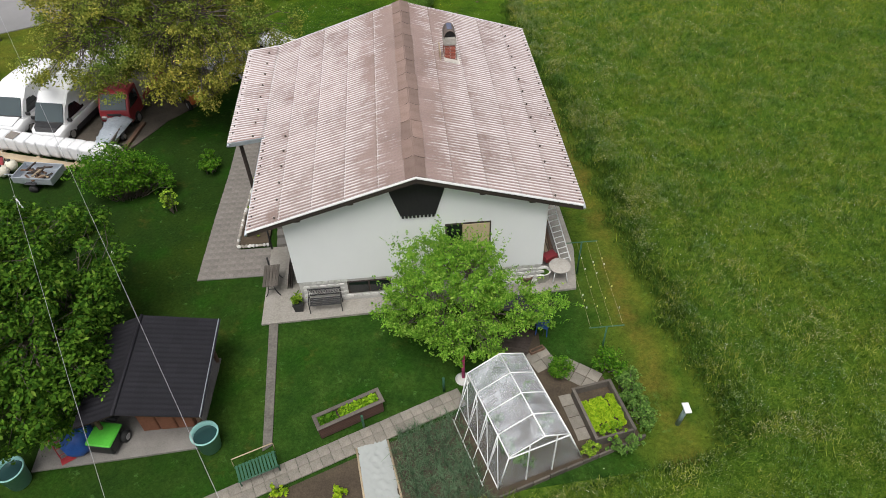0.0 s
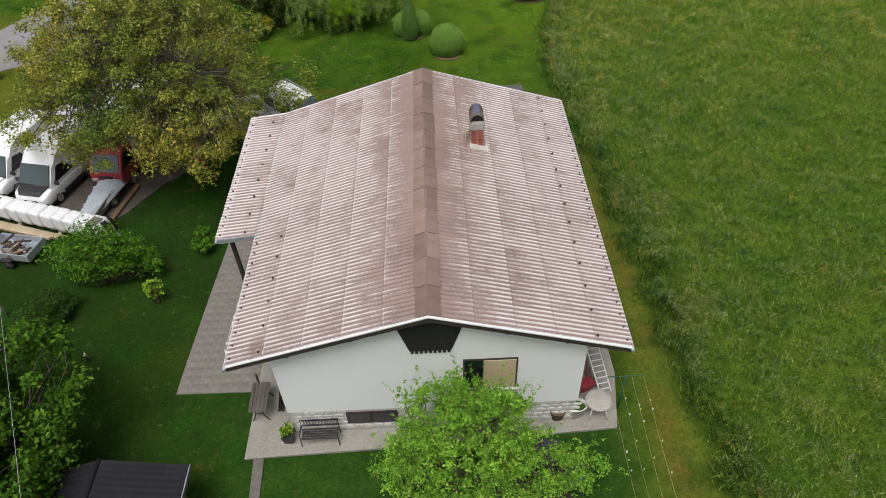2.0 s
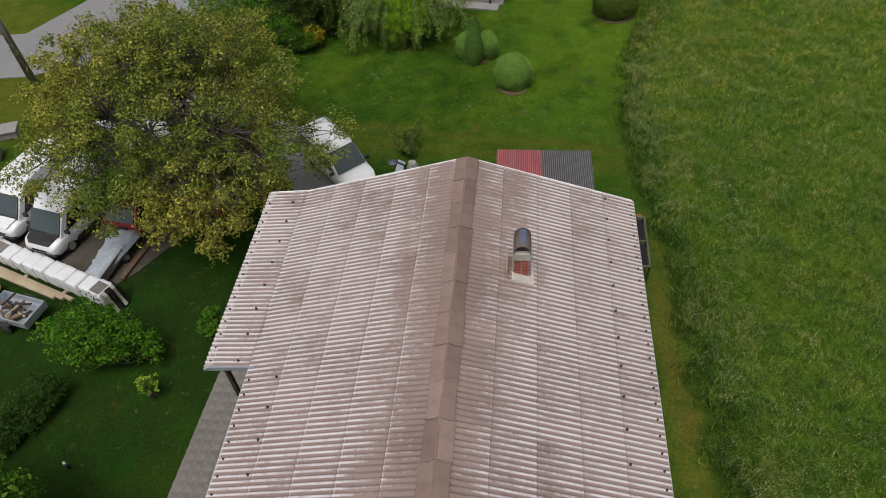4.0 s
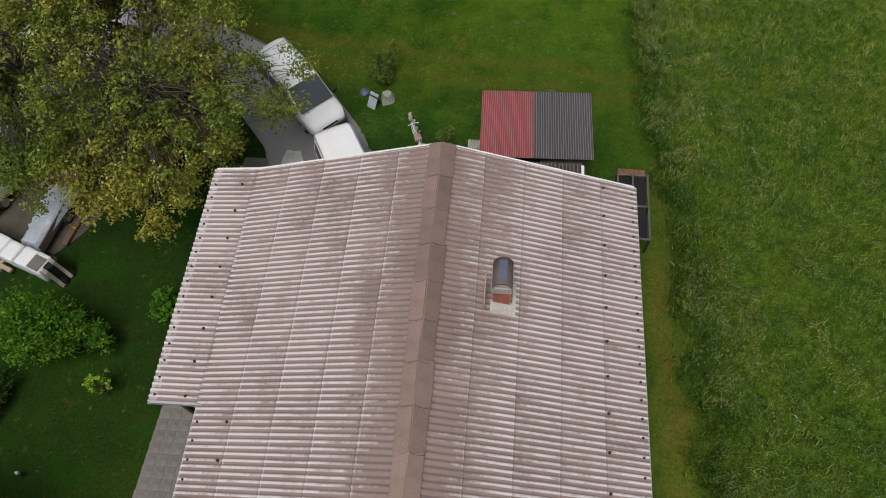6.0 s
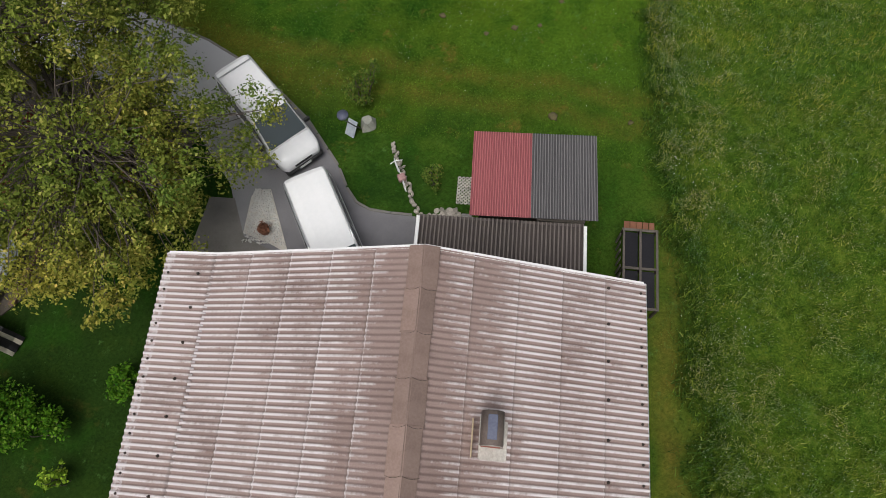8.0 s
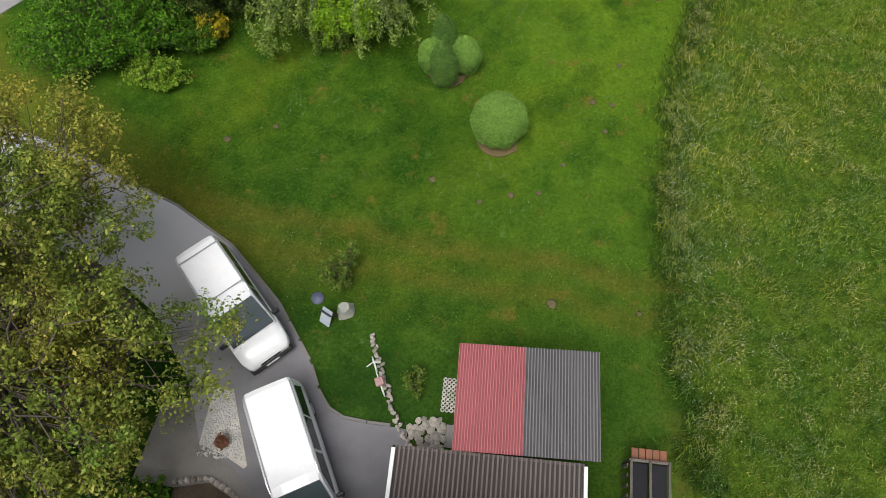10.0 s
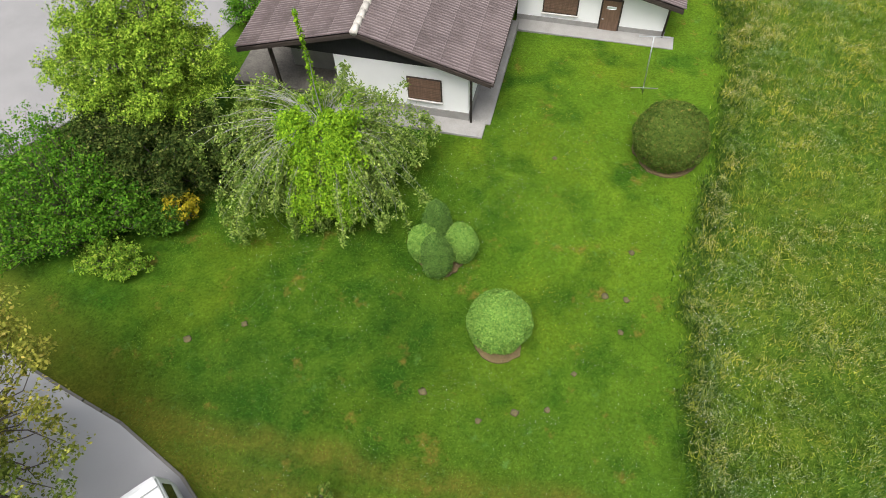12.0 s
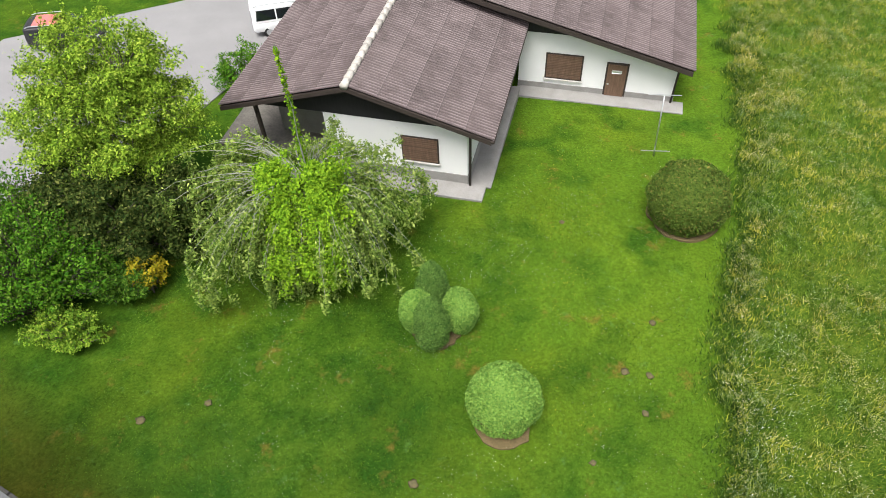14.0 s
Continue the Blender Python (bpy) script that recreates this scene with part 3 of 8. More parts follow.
def slab(name, outline, z0, z1, mat, parent=None, label="", follow=False):
    """Ground slab over an outline of (x, y); with follow its top keeps to the slope of the land."""
    bm = bmesh.new()
    top = [bm.verts.new((x, y, (gz(y) if follow else 0) + z1)) for x, y in outline]
    bot = [bm.verts.new((x, y, (gz(y) if follow else 0) + z0)) for x, y in outline]
    bm.faces.new(top)
    n = len(outline)
    for i in range(n):
        bm.faces.new((top[i], bot[i], bot[(i + 1) % n], top[(i + 1) % n]))
    bmesh.ops.recalc_face_normals(bm, faces=bm.faces[:])
    if follow:
        bmesh.ops.triangulate(bm, faces=[f for f in bm.faces if len(f.verts) > 4])
    return part(name, bm, mat, parent, label)


def ribbon(left, right, step=0.5):
    """An outline between two edge lines, resampled so that it can follow the land."""
    def fine(line):
        out = []
        for (x0, y0), (x1, y1) in zip(line, line[1:]):
            k = max(1, int(math.hypot(x1 - x0, y1 - y0) / step))
            out += [(x0 + (x1 - x0) * i / k, y0 + (y1 - y0) * i / k) for i in range(k)]
        return out + [line[-1]]
    return fine(left) + fine(right)[::-1]


def unit(rng, n):
    v = rng.normal(size=(n, 3))
    return v / np.linalg.norm(v, axis=1)[:, None]


def leaf_quads(rng, pos, size, normal=None, lean=1.0, aspect=0.55, spread=0.35):
    """Four-cornered leaves at pos; normal: a preferred facing, lean: how far they scatter from it."""
    n = len(pos)
    nrm = unit(rng, n) * lean
    if normal is not None:
        nrm = nrm + normal
    nrm /= np.linalg.norm(nrm, axis=1)[:, None] + 1e-9
    a = np.cross(nrm, unit(rng, n))
    a /= np.linalg.norm(a, axis=1)[:, None] + 1e-9
    b = np.cross(nrm, a)
    s = (size * (1 + spread * rng.normal(size=n)).clip(0.4, 2.0))[:, None]
    fold = nrm * s * 0.18
    v = np.stack([pos - a * s, pos + b * s * aspect + fold, pos + a * s, pos - b * s * aspect + fold], 1).reshape(-1, 3)
    f = np.arange(4 * n).reshape(-1, 4)
    return v, f


def clumps(rng, centres, radii, per, leaf_size, flat=0.75, aspect=0.55):
    """Leafy sprays: leaves lie over the top and sides of each small dome, with some inside."""
    n = len(centres) * per
    d = unit(rng, n)
    d[:, 2] = np.abs(d[:, 2]) * 1.25 - 0.25
    r = np.repeat(radii, per)[:, None] * np.where(rng.random((n, 1)) < 0.75, rng.uniform(0.75, 1.08, (n, 1)), rng.uniform(0.2, 0.8, (n, 1)))
    wob = 1 + 0.25 * np.sin(5 * np.arctan2(d[:, 1:2], d[:, 0:1]) + np.repeat(rng.uniform(0, 6, len(centres)), per)[:, None])
    pos = np.repeat(centres, per, 0) + d * r * wob * np.array([1, 1, flat])
    keep = pos[:, 2] > 0.02
    return leaf_quads(rng, pos[keep], leaf_size, (d * 0.9 + np.array([0, 0, 0.45]))[keep], 0.75, aspect)


def joined(lists):
    vs, fs, k = [], [], 0
    for v, f in lists:
        vs.append(v)
        fs.append(f + k)
        k += len(v)
    return np.concatenate(vs), np.concatenate(fs)


def limb_mesh(paths, sides=6):
    """Tapered limbs: paths of (points, radius at the foot, radius at the tip)."""
    out = []
    for pts, r0, r1 in paths:
        pts = np.asarray(pts, float)
        n = len(pts)
        d = np.gradient(pts, axis=0)
        d /= np.linalg.norm(d, axis=1)[:, None] + 1e-9
        ref = np.where(np.abs(d[:, 2:3]) > 0.9, np.array([[1.0, 0, 0]]), np.array([[0, 0, 1.0]]))
        u = np.cross(d, ref)
        u /= np.linalg.norm(u, axis=1)[:, None] + 1e-9
        w = np.cross(d, u)
        r = np.linspace(r0, r1, n)[:, None, None]
        t = np.linspace(0, 2 * np.pi, sides, endpoint=False)[None, :, None]
        v = (pts[:, None, :] + r * (np.cos(t) * u[:, None, :] + np.sin(t) * w[:, None, :])).reshape(-1, 3)
        i, j = np.meshgrid(np.arange(n - 1), np.arange(sides), indexing="ij")
        j2 = (j + 1) % sides
        f = np.stack([i * sides + j, i * sides + j2, (i + 1) * sides + j2, (i + 1) * sides + j], -1).reshape(-1, 4)
        out.append((v, f))
    return joined(out)


def bent(rng, a, b, n=6, sag=0.0, wobble=0.15):
    """A slightly crooked line from a to b."""
    a, b = np.asarray(a, float), np.asarray(b, float)
    t = np.linspace(0, 1, n)[:, None]
    p = a + (b - a) * t
    L = np.linalg.norm(b - a)
    p[1:-1] += rng.normal(size=(n - 2, 3)) * wobble * L / n
    p[:, 2] += sag * L * np.sin(np.pi * t[:, 0])
    return p


def broad_tree(name, label, at, lobes, trunk_h, trunk_r, leaf, n_clumps, per_clump, leaf_size, clump_r, seed, category="tree", twig_mat=None, group="", sprigs=0):
    """lobes: (x, y, z, rx, ry, rz) ellipsoids of the crown, from the foot of the trunk."""
    rng = np.random.default_rng(seed)
    x, y = at
    root = thing(name, pose(x, y, gz(y)), label, category, group)
    lobes = np.array(lobes, float)
    vol = lobes[:, 3] * lobes[:, 4] * lobes[:, 5]
    pick = rng.choice(len(lobes), n_clumps, p=vol / vol.sum())
    d = unit(rng, n_clumps)
    rad = rng.uniform(0.35, 1.0, n_clumps) ** 0.45 * (1 + 0.10 * rng.normal(size=n_clumps))
    c = lobes[pick, :3] + d * rad[:, None] * lobes[pick, 3:]
    c = c[c[:, 2] > 0.35 * clump_r]
    # limbs from the trunk to the clumps
    fork = np.array([0.0, 0.0, trunk_h])
    paths = [(bent(rng, (0, 0, -0.1), fork, 6, 0, 0.12), trunk_r * 1.25, trunk_r * 0.8)]
    k = max(5, min(16, len(c) // 12))
    hubs = c[rng.choice(len(c), k, replace=False)] * np.array([0.62, 0.62, 0.8])
    hubs[:, 2] = np.maximum(hubs[:, 2], trunk_h * 1.02)
    for h in hubs:
        paths.append((bent(rng, fork * np.array([1, 1, rng.uniform(0.75, 1.0)]), h, 6, 0.06, 0.25), trunk_r * 0.5, trunk_r * 0.16))
    for q in c:
        h = hubs[np.argmin(np.linalg.norm(hubs - q, axis=1))]
        paths.append((bent(rng, h, q, 4, 0.05, 0.3), trunk_r * 0.14, 0.008))
    v, f = limb_mesh(paths[: k + 1], 8)
    np_part("trunk", v, f, M_BARK, root, "", True)
    v, f = limb_mesh(paths[k + 1 :], 4)
    np_part("branchwork", v, f, twig_mat or M_BARK, root)
    sizes = rng.uniform(0.55, 1.35, len(c))
    v, f = clumps(rng, c, sizes * clump_r, per_clump, leaf_size)
    if sprigs:
        # young shoots standing out of the crown
        hub = c.mean(0)
        far = np.argsort(-np.linalg.norm((c - hub) * np.array([1, 1, 1.2]), axis=1))[: max(1, len(c) * 2 // 3)]
        start = c[rng.choice(far, sprigs)]
        way = (start - hub) / (np.linalg.norm(start - hub, axis=1)[:, None] + 1e-6) * 0.8 + np.array([0, 0, 0.75]) + 0.3 * rng.normal(size=(sprigs, 3))
        reach = rng.uniform(0.3, 0.75, (sprigs, 1, 1))
        t = rng.uniform(0.1, 1.0, (sprigs, 16, 1))
        at_ = (start[:, None, :] + way[:, None, :] * t * reach + rng.normal(size=(sprigs, 16, 3)) * 0.035).reshape(-1, 3)
        v, f = joined([(v, f), leaf_quads(rng, at_, leaf_size, np.tile(np.array([[0, 0, 0.5]]), (len(at_), 1)), 1.0, 0.5)])
    np_part("crown", v, f, leaf, root)
    return root


def clipped_bush(name, label, at, r, h, leaf, n, leaf_size, seed, profile="ball", z0=0.0, group=""):
    """A trimmed shrub: a dense coat of small leaves over a dark twiggy body."""
    rng = np.random.default_rng(seed)
    x, y = at
    root = thing(name, pose(x, y, gz(y) + z0), label, "bush", group)
    d = unit(rng, n)
    d[:, 2] = np.abs(d[:, 2]) if profile != "cone" else d[:, 2]
    if profile == "ball":
        d[:, 2] = rng.uniform(-0.75, 1.0, n)
        s = np.sqrt(1 - d[:, 2] ** 2)
        t = rng.uniform(0, 2 * np.pi, n)
        d[:, 0], d[:, 1] = s * np.cos(t), s * np.sin(t)
        base = d * np.array([r, r, h * 0.57]) + np.array([0, 0, h * 0.43])
        nrm = d.copy()
    elif profile == "dome":
        d[:, 2] = rng.uniform(-0.1, 1.0, n)
        s = np.sqrt(1 - d[:, 2] ** 2)
        t = rng.uniform(0, 2 * np.pi, n)
        d[:, 0], d[:, 1] = s * np.cos(t), s * np.sin(t)
        base = d * np.array([r, r, h * 0.95]) + np.array([0, 0, h * 0.05])
        nrm = d.copy()
    else:
        q = rng.uniform(0, 1, n) ** 0.8
        t = rng.uniform(0, 2 * np.pi, n)
        rr = r * np.sin(np.pi * np.clip(0.22 + 0.78 * q, 0, 1)) ** 0.7
        base = np.stack([rr * np.cos(t), rr * np.sin(t), q * h], 1)
        nrm = np.stack([np.cos(t), np.sin(t), q * 0.8], 1)
    lump = np.array([noise.noise(Vector(p * 2.2) + Vector((seed, 0, 0))) for p in base])
    base = base + nrm * (lump * 0.10 * r)[:, None] + nrm * (rng.normal(size=n) * 0.03)[:, None]
    base[:, 2] = np.maximum(base[:, 2], 0.03)
    v, f = leaf_quads(rng, base, leaf_size, nrm * 0.9, 0.9)
    np_part("foliage", v, f, leaf, root)
    bm = bmesh.new()
    bmesh.ops.create_icosphere(bm, subdivisions=3, radius=1.0)
    for vv in bm.verts:
        k = 0.9 + 0.08 * noise.noise(vv.co * 2.2)
        if profile == "ball":
            vv.co = Vector((vv.co.x * r * k, vv.co.y * r * k, max(0.0, h * 0.43 + vv.co.z * h * 0.57 * k)))
        elif profile == "dome":
            vv.co = Vector((vv.co.x * r * k, vv.co.y * r * k, max(0.0, h * 0.05 + vv.co.z * h * 0.95 * k)))
        else:
            q = (vv.co.z + 1) / 2
            ang = math.atan2(vv.co.y, vv.co.x)
            rr = r * 0.88 * max(0.0, math.sin(math.pi * min(1, 0.22 + 0.78 * q))) ** 0.7
            vv.co = Vector((rr * math.cos(ang), rr * math.sin(ang), q * h * 0.96))
    part("inner_foliage", bm, leaf, root, "shaded inner leaves", True)
    return root


def loose_bush(name, label, at, lobes, leaf, n, leaf_size, seed, category="bush", group=""):
    """A free-growing shrub of many leafy shoots."""
    rng = np.random.default_rng(seed)
    x, y = at
    root = thing(name, pose(x, y, gz(y)), label, category, group)
    lobes = np.array(lobes, float)
    vol = lobes[:, 3] * lobes[:, 4] + 0.05
    tips = max(12, n // 60)
    pick = rng.choice(len(lobes), tips, p=vol / vol.sum())
    d = unit(rng, tips)
    d[:, 2] = np.abs(d[:, 2]) * 1.1 - 0.1
    tip = lobes[pick, :3] + d * lobes[pick, 3:] * rng.uniform(0.6, 1.08, tips)[:, None]
    tip[:, 2] = np.maximum(tip[:, 2], 0.08)
    paths = []
    for q in tip:
        foot = np.array([q[0] * 0.35 + rng.normal() * 0.08, q[1] * 0.35 + rng.normal() * 0.08, 0.0])
        paths.append((bent(rng, foot, q, 5, 0.08, 0.25), 0.022, 0.006))
    v, f = limb_mesh(paths, 4)
    np_part("branchwork", v, f, M_BARK, root)
    size = np.minimum(lobes[pick, 3:].min(1), 1.2)
    inner = rng.uniform(0.45, 0.8, (tips, 1))
    foot = np.stack([tip[:, 0] * 0.35, tip[:, 1] * 0.35, np.zeros(tips)], 1)
    hearts = np.concatenate([tip, foot + (tip - foot) * inner])
    hearts = hearts + rng.normal(size=hearts.shape) * 0.04
    rad = np.concatenate([size, size]) * rng.uniform(0.2, 0.34, 2 * tips)
    v, f = clumps(rng, hearts, rad, max(1, n // (2 * tips)), leaf_size)
    np_part("foliage", v, f, leaf, root)
    return root


def wave_sheet(name, length, width, waves, amp, mat, segs=8, thick=0.008):
    """One corrugated sheet: waves run along x (down the slope), spaced along y."""
    n = waves * segs + 1
    y = np.linspace(0, width, n)
    z = amp * np.cos(np.linspace(0, 2 * np.pi * waves, n))
    top0 = np.stack([np.zeros(n), y, z], 1)
    top1 = np.stack([np.full(n, length), y, z], 1)
    low0, low1 = top0 - [0, 0, thick], top1 - [0, 0, thick]
    v = np.concatenate([top0, top1, low0, low1, top0, low0, top1, low1])
    i = np.arange(n - 1)
    f = [np.stack([i, n + i, n + i + 1, i + 1], 1), np.stack([2 * n + i, 2 * n + i + 1, 3 * n + i + 1, 3 * n + i], 1),
         np.stack([4 * n + i, 4 * n + i + 1, 5 * n + i + 1, 5 * n + i], 1), np.stack([6 * n + i, 7 * n + i, 7 * n + i + 1, 6 * n + i + 1], 1)]
    return mesh_from(name, v, np.concatenate(f), (mat,), True)


def sheet_roof(parent, ridge_a, down, along, run, length, pitch, per_sheet, course, amp, mat, skip=None, name="sheet"):
    """Courses of corrugated sheets on one slope, each an object on a shared mesh.
    ridge_a: start of the ridge; down, along: unit vectors; run: slope length; length: ridge length."""
    ridge_a, down, along = Vector(ridge_a), Vector(down).normalized(), Vector(along).normalized()
    if down.cross(along).z < 0:
        ridge_a, along = ridge_a + along * length, -along
    up = down.cross(along)
    rows = max(1, round(run / course))
    step = run / rows
    cols = max(1, round(length / (pitch * per_sheet)))
    width = length / cols
    me = wave_sheet(name, step + 0.09, width + 0.004, per_sheet, amp, mat)
    rot = Matrix((down, along, up)).transposed() @ Matrix.Rotation(radians(-0.28), 3, "Y")
    for r in range(rows):
        for c in range(cols):
            mid = ridge_a + down * ((r + 0.5) * step) + along * ((c + 0.5) * width)
            if skip and skip(mid):
                continue
            o = ridge_a + down * (r * step) + along * (c * width) + up * (amp + 0.02)
            ob = new(name, me)
            ob.parent = parent
            ob.matrix_basis = Matrix.Translation(o) @ rot.to_4x4()

# ---- ground ----


def meadow_edge(y):
    """Where the mown grass ends and the hay meadow begins."""
    ys = [-60, 9.4, 9.9, 10.4, 10.9, 12.1, 16.2, 22.2, 32.9, 38.5, 41.7, 49.8, 53.0, 56.5, 63.0, 76.0, 230]
    xs = [-80, -40, 3.4, 7.2, 9.9, 10.2, 9.85, 9.25, 9.05, 8.65, 8.1, 8.25, 9.0, 10.25, 11.8, 13.4, 30]
    return float(np.interp(y, ys, xs)) + 0.7 * noise.noise(Vector((y * 0.7, 0, 3.0))) + 0.4 * noise.noise(Vector((y * 2.9, 0, 9.0)))


def row_sheet(name, rows, mat, label, category):
    """A sheet of land from rows of (y, xs, lift)."""
    v, f = [], []
    for y, xs, lift in rows:
        v.append([(x, y, gz(y) + lift + 0.05 * noise.noise(Vector((x * 0.25, y * 0.25, lift)))) for x in xs])
    n = len(v[0])
    for i in range(len(v) - 1):
        for j in range(n - 1):
            f.append((i * n + j, i * n + j + 1, (i + 1) * n + j + 1, (i + 1) * n + j))
    ob = new(name, mesh_from(name, np.array(v).reshape(-1, 3), f, (mat,), True))
    return tagged(ob, label, category, kind="structure")


gx = np.concatenate([[-300, -150, -90], np.arange(-60, 61, 2.0), [90, 150, 300]])
gy = np.concatenate([[-200, -100, -50], np.arange(-20, 101, 2.0), [130, 200, 320]])
row_sheet("ground", [(y, gx, -0.05) for y in gy], M_LAWN, "mown green lawn with painted shade and dry patches", "lawn")


def vnoise(x, y, seed):
    """Smooth random field over the plan, 0 to 1."""
    xi, yi = np.floor(x), np.floor(y)
    fx, fy = x - xi, y - yi
    fx, fy = fx * fx * (3 - 2 * fx), fy * fy * (3 - 2 * fy)

    def corner(a, b):
        q = np.sin(a * 127.1 + b * 311.7 + seed * 74.7) * 43758.5453
        return q - np.floor(q)
    low = corner(xi, yi) * (1 - fx) + corner(xi + 1, yi) * fx
    high = corner(xi, yi + 1) * (1 - fx) + corner(xi + 1, yi + 1) * fx
    return low * (1 - fy) + high * fy


def sward(x, y):
    """How tall the hay stands: tussocks with hollows between them."""
    k = 0.30 * vnoise(x * 0.9, y * 0.9, 1) + 0.40 * vnoise(x * 2.3, y * 2.3, 2) + 0.30 * vnoise(x * 5.1, y * 5.1, 3)
    return 0.06 + 0.95 * np.clip(k - 0.34, 0.0, 0.42)


def land(y):
    """gz for whole rows of points."""
    return -0.06 * ((y - 24.0) + np.sqrt((y - 24.0) ** 2 + 4.0)) / 2


def inside_meadow(x, y):
    """Metres inside the hay meadow's edge, negative on the mown side."""
    knots = np.arange(-60, 231, 0.25)
    e = np.interp(y, knots, [meadow_edge(q) for q in knots])
    south = np.interp(x, [-42, 3.4, 7.2, 9.9, 10.3, 10.4], [9.4, 9.8, 10.2, 10.7, 10.9, -99])
    return np.maximum(np.where(y > 10.6, x - e, -99.0), south - y)


mrows = []
for y in np.concatenate([np.arange(-30, 9, 3.0), np.arange(9, 90, 0.8), np.arange(92, 220, 8.0)]):
    mrows.append((y, meadow_edge(y) + np.array([0.7, 1.7, 4, 8, 14, 22, 40, 80, 200]), -0.02))
row_sheet("meadow_ground", mrows, M_MEADOW, "soil and thatch under tall hay meadow", "meadow")
MX, MY = np.meshgrid(np.arange(-4, 41, 0.16), np.arange(3, 88, 0.16))
depth = inside_meadow(MX, MY)
MZ = land(MY) - 0.08 + (sward(MX, MY) + 0.02) * np.clip(depth / 0.8, 0, 1)
n = MX.shape[1]
i, j = np.meshgrid(np.arange(MX.shape[0] - 1), np.arange(n - 1), indexing="ij")
quads = np.stack([i * n + j, i * n + j + 1, (i + 1) * n + j + 1, (i + 1) * n + j], -1).reshape(-1, 4)
quads = quads[(depth.ravel()[quads] > 0.0).any(1)]
tagged(new("meadow_thatch", mesh_from("meadow_thatch", np.stack([MX, MY, MZ], -1).reshape(-1, 3), quads, (M_MEADOW,), True)), "dense tussocks of the tall hay meadow", "meadow", kind="stuff")


def blades(name, label, n, xy, height, mat, seed, width=0.022, category="grass", tussock=0.0):
    """Single blades; tussock: how far they rise and crowd with the sward under them."""
    rng = np.random.default_rng(seed)
    x, y = xy(rng, n)
    rise = sward(x, y)
    if tussock:
        keep = rng.random(len(x)) < 0.25 + 2.6 * rise
        x, y, rise = x[keep], y[keep], rise[keep]
    n = len(x)
    z = land(y) - 0.05 + rise * tussock
    h = (height * rng.uniform(0.5, 1.25, n) * (0.7 + 1.4 * rise * (tussock > 0)))[:, None]
    a = rng.uniform(0, 2 * np.pi, n)
    side = np.stack([np.cos(a), np.sin(a), np.zeros(n)], 1) * width * rng.uniform(0.5, 1.5, n)[:, None]
    drift = 5.0 * vnoise(x * 0.5, y * 0.5, 9)
    lean = (rng.normal(size=(n, 2)) * 0.42 + 0.16 * np.stack([np.cos(drift), np.sin(drift)], 1) * (tussock > 0)) * h
    p = np.stack([x, y, z], 1)
    tip = p + np.column_stack([lean, h[:, 0]])
    v = np.stack([p - side, p + side, tip], 1).reshape(-1, 3)
    f = np.arange(3 * n).reshape(-1, 3)
    ob = new(name, mesh_from(name, v, f, (mat,)))
    return tagged(ob, label, category, kind="stuff")


def meadow_xy(y0, y1, near, far):
    def place(rng, n):
        y = rng.uniform(y0, y1, n)
        e = np.interp(y, np.arange(y0, y1 + 1, 0.25), [meadow_edge(q) for q in np.arange(y0, y1 + 1, 0.25)])
        e = np.where((y < 11.0) & (far > 5), np.maximum(e, 1.0 - 1.6 * (y - 8.5)), e)
        x = e + near + (far - near) * rng.uniform(0, 1, n) ** 1.3
        return x + rng.normal(0, 0.3, n), y
    return place


# ---- roads, drive and paths ----
kerb_line = [(-21.0, 47.9), (-16.3, 46.37), (-13.58, 45.2), (-11.14, 44.2), (-8.45, 42.62), (-6.08, 40.43), (-4.46, 38.31), (-3.95, 37.3), (-3.5, 36.72), (-2.95, 36.45), (-2.1, 36.36), (-1.3, 36.34)]
drive = slab("drive", ribbon(kerb_line + [(-0.7, 36.3), (-0.7, 33.0)], [(-23.5, 42.5), (-17.5, 42.3), (-13.5, 41.5), (-10.6, 39.6), (-8.6, 37.2), (-7.0, 33.2), (-3.0, 32.2)]), -0.3, 0.012, M_DRIVE, follow=True)
tagged(drive, "curved dark asphalt drive with worn edges", "driveway", kind="structure")
yard = slab("yard", ribbon([(-23.2, 42.6), (-13.5, 41.5), (-10.4, 39.2), (-11.6, 37.2), (-13.9, 34.6), (-15.1, 32.2)], [(-25.6, 34.6), (-21.0, 33.0), (-17.0, 31.5), (-15.9, 31.2)]), -0.3, 0.004, M_EARTH, follow=True)
tagged(yard, "trodden brown earth yard under the walnut tree", "yard", kind="structure")
road = slab("road", ribbon([(-60, 45.0), (-30, 48.7), (-25, 51.2), (-20.4, 57.2), (-16.8, 61.6), (-14.2, 64.4), (-13.0, 68.0), (-11.0, 72.0), (-6.0, 76.0), (0.0, 90.0)], [(-60, 50.0), (-33.2, 54.5), (-30.5, 62.0), (-28.5, 71.0), (-19.0, 76.6), (-12.0, 92.0)]), -0.3, 0.012, M_ROAD, follow=True)
tagged(road, "pale grey tarmac road and forecourt", "road", kind="structure")

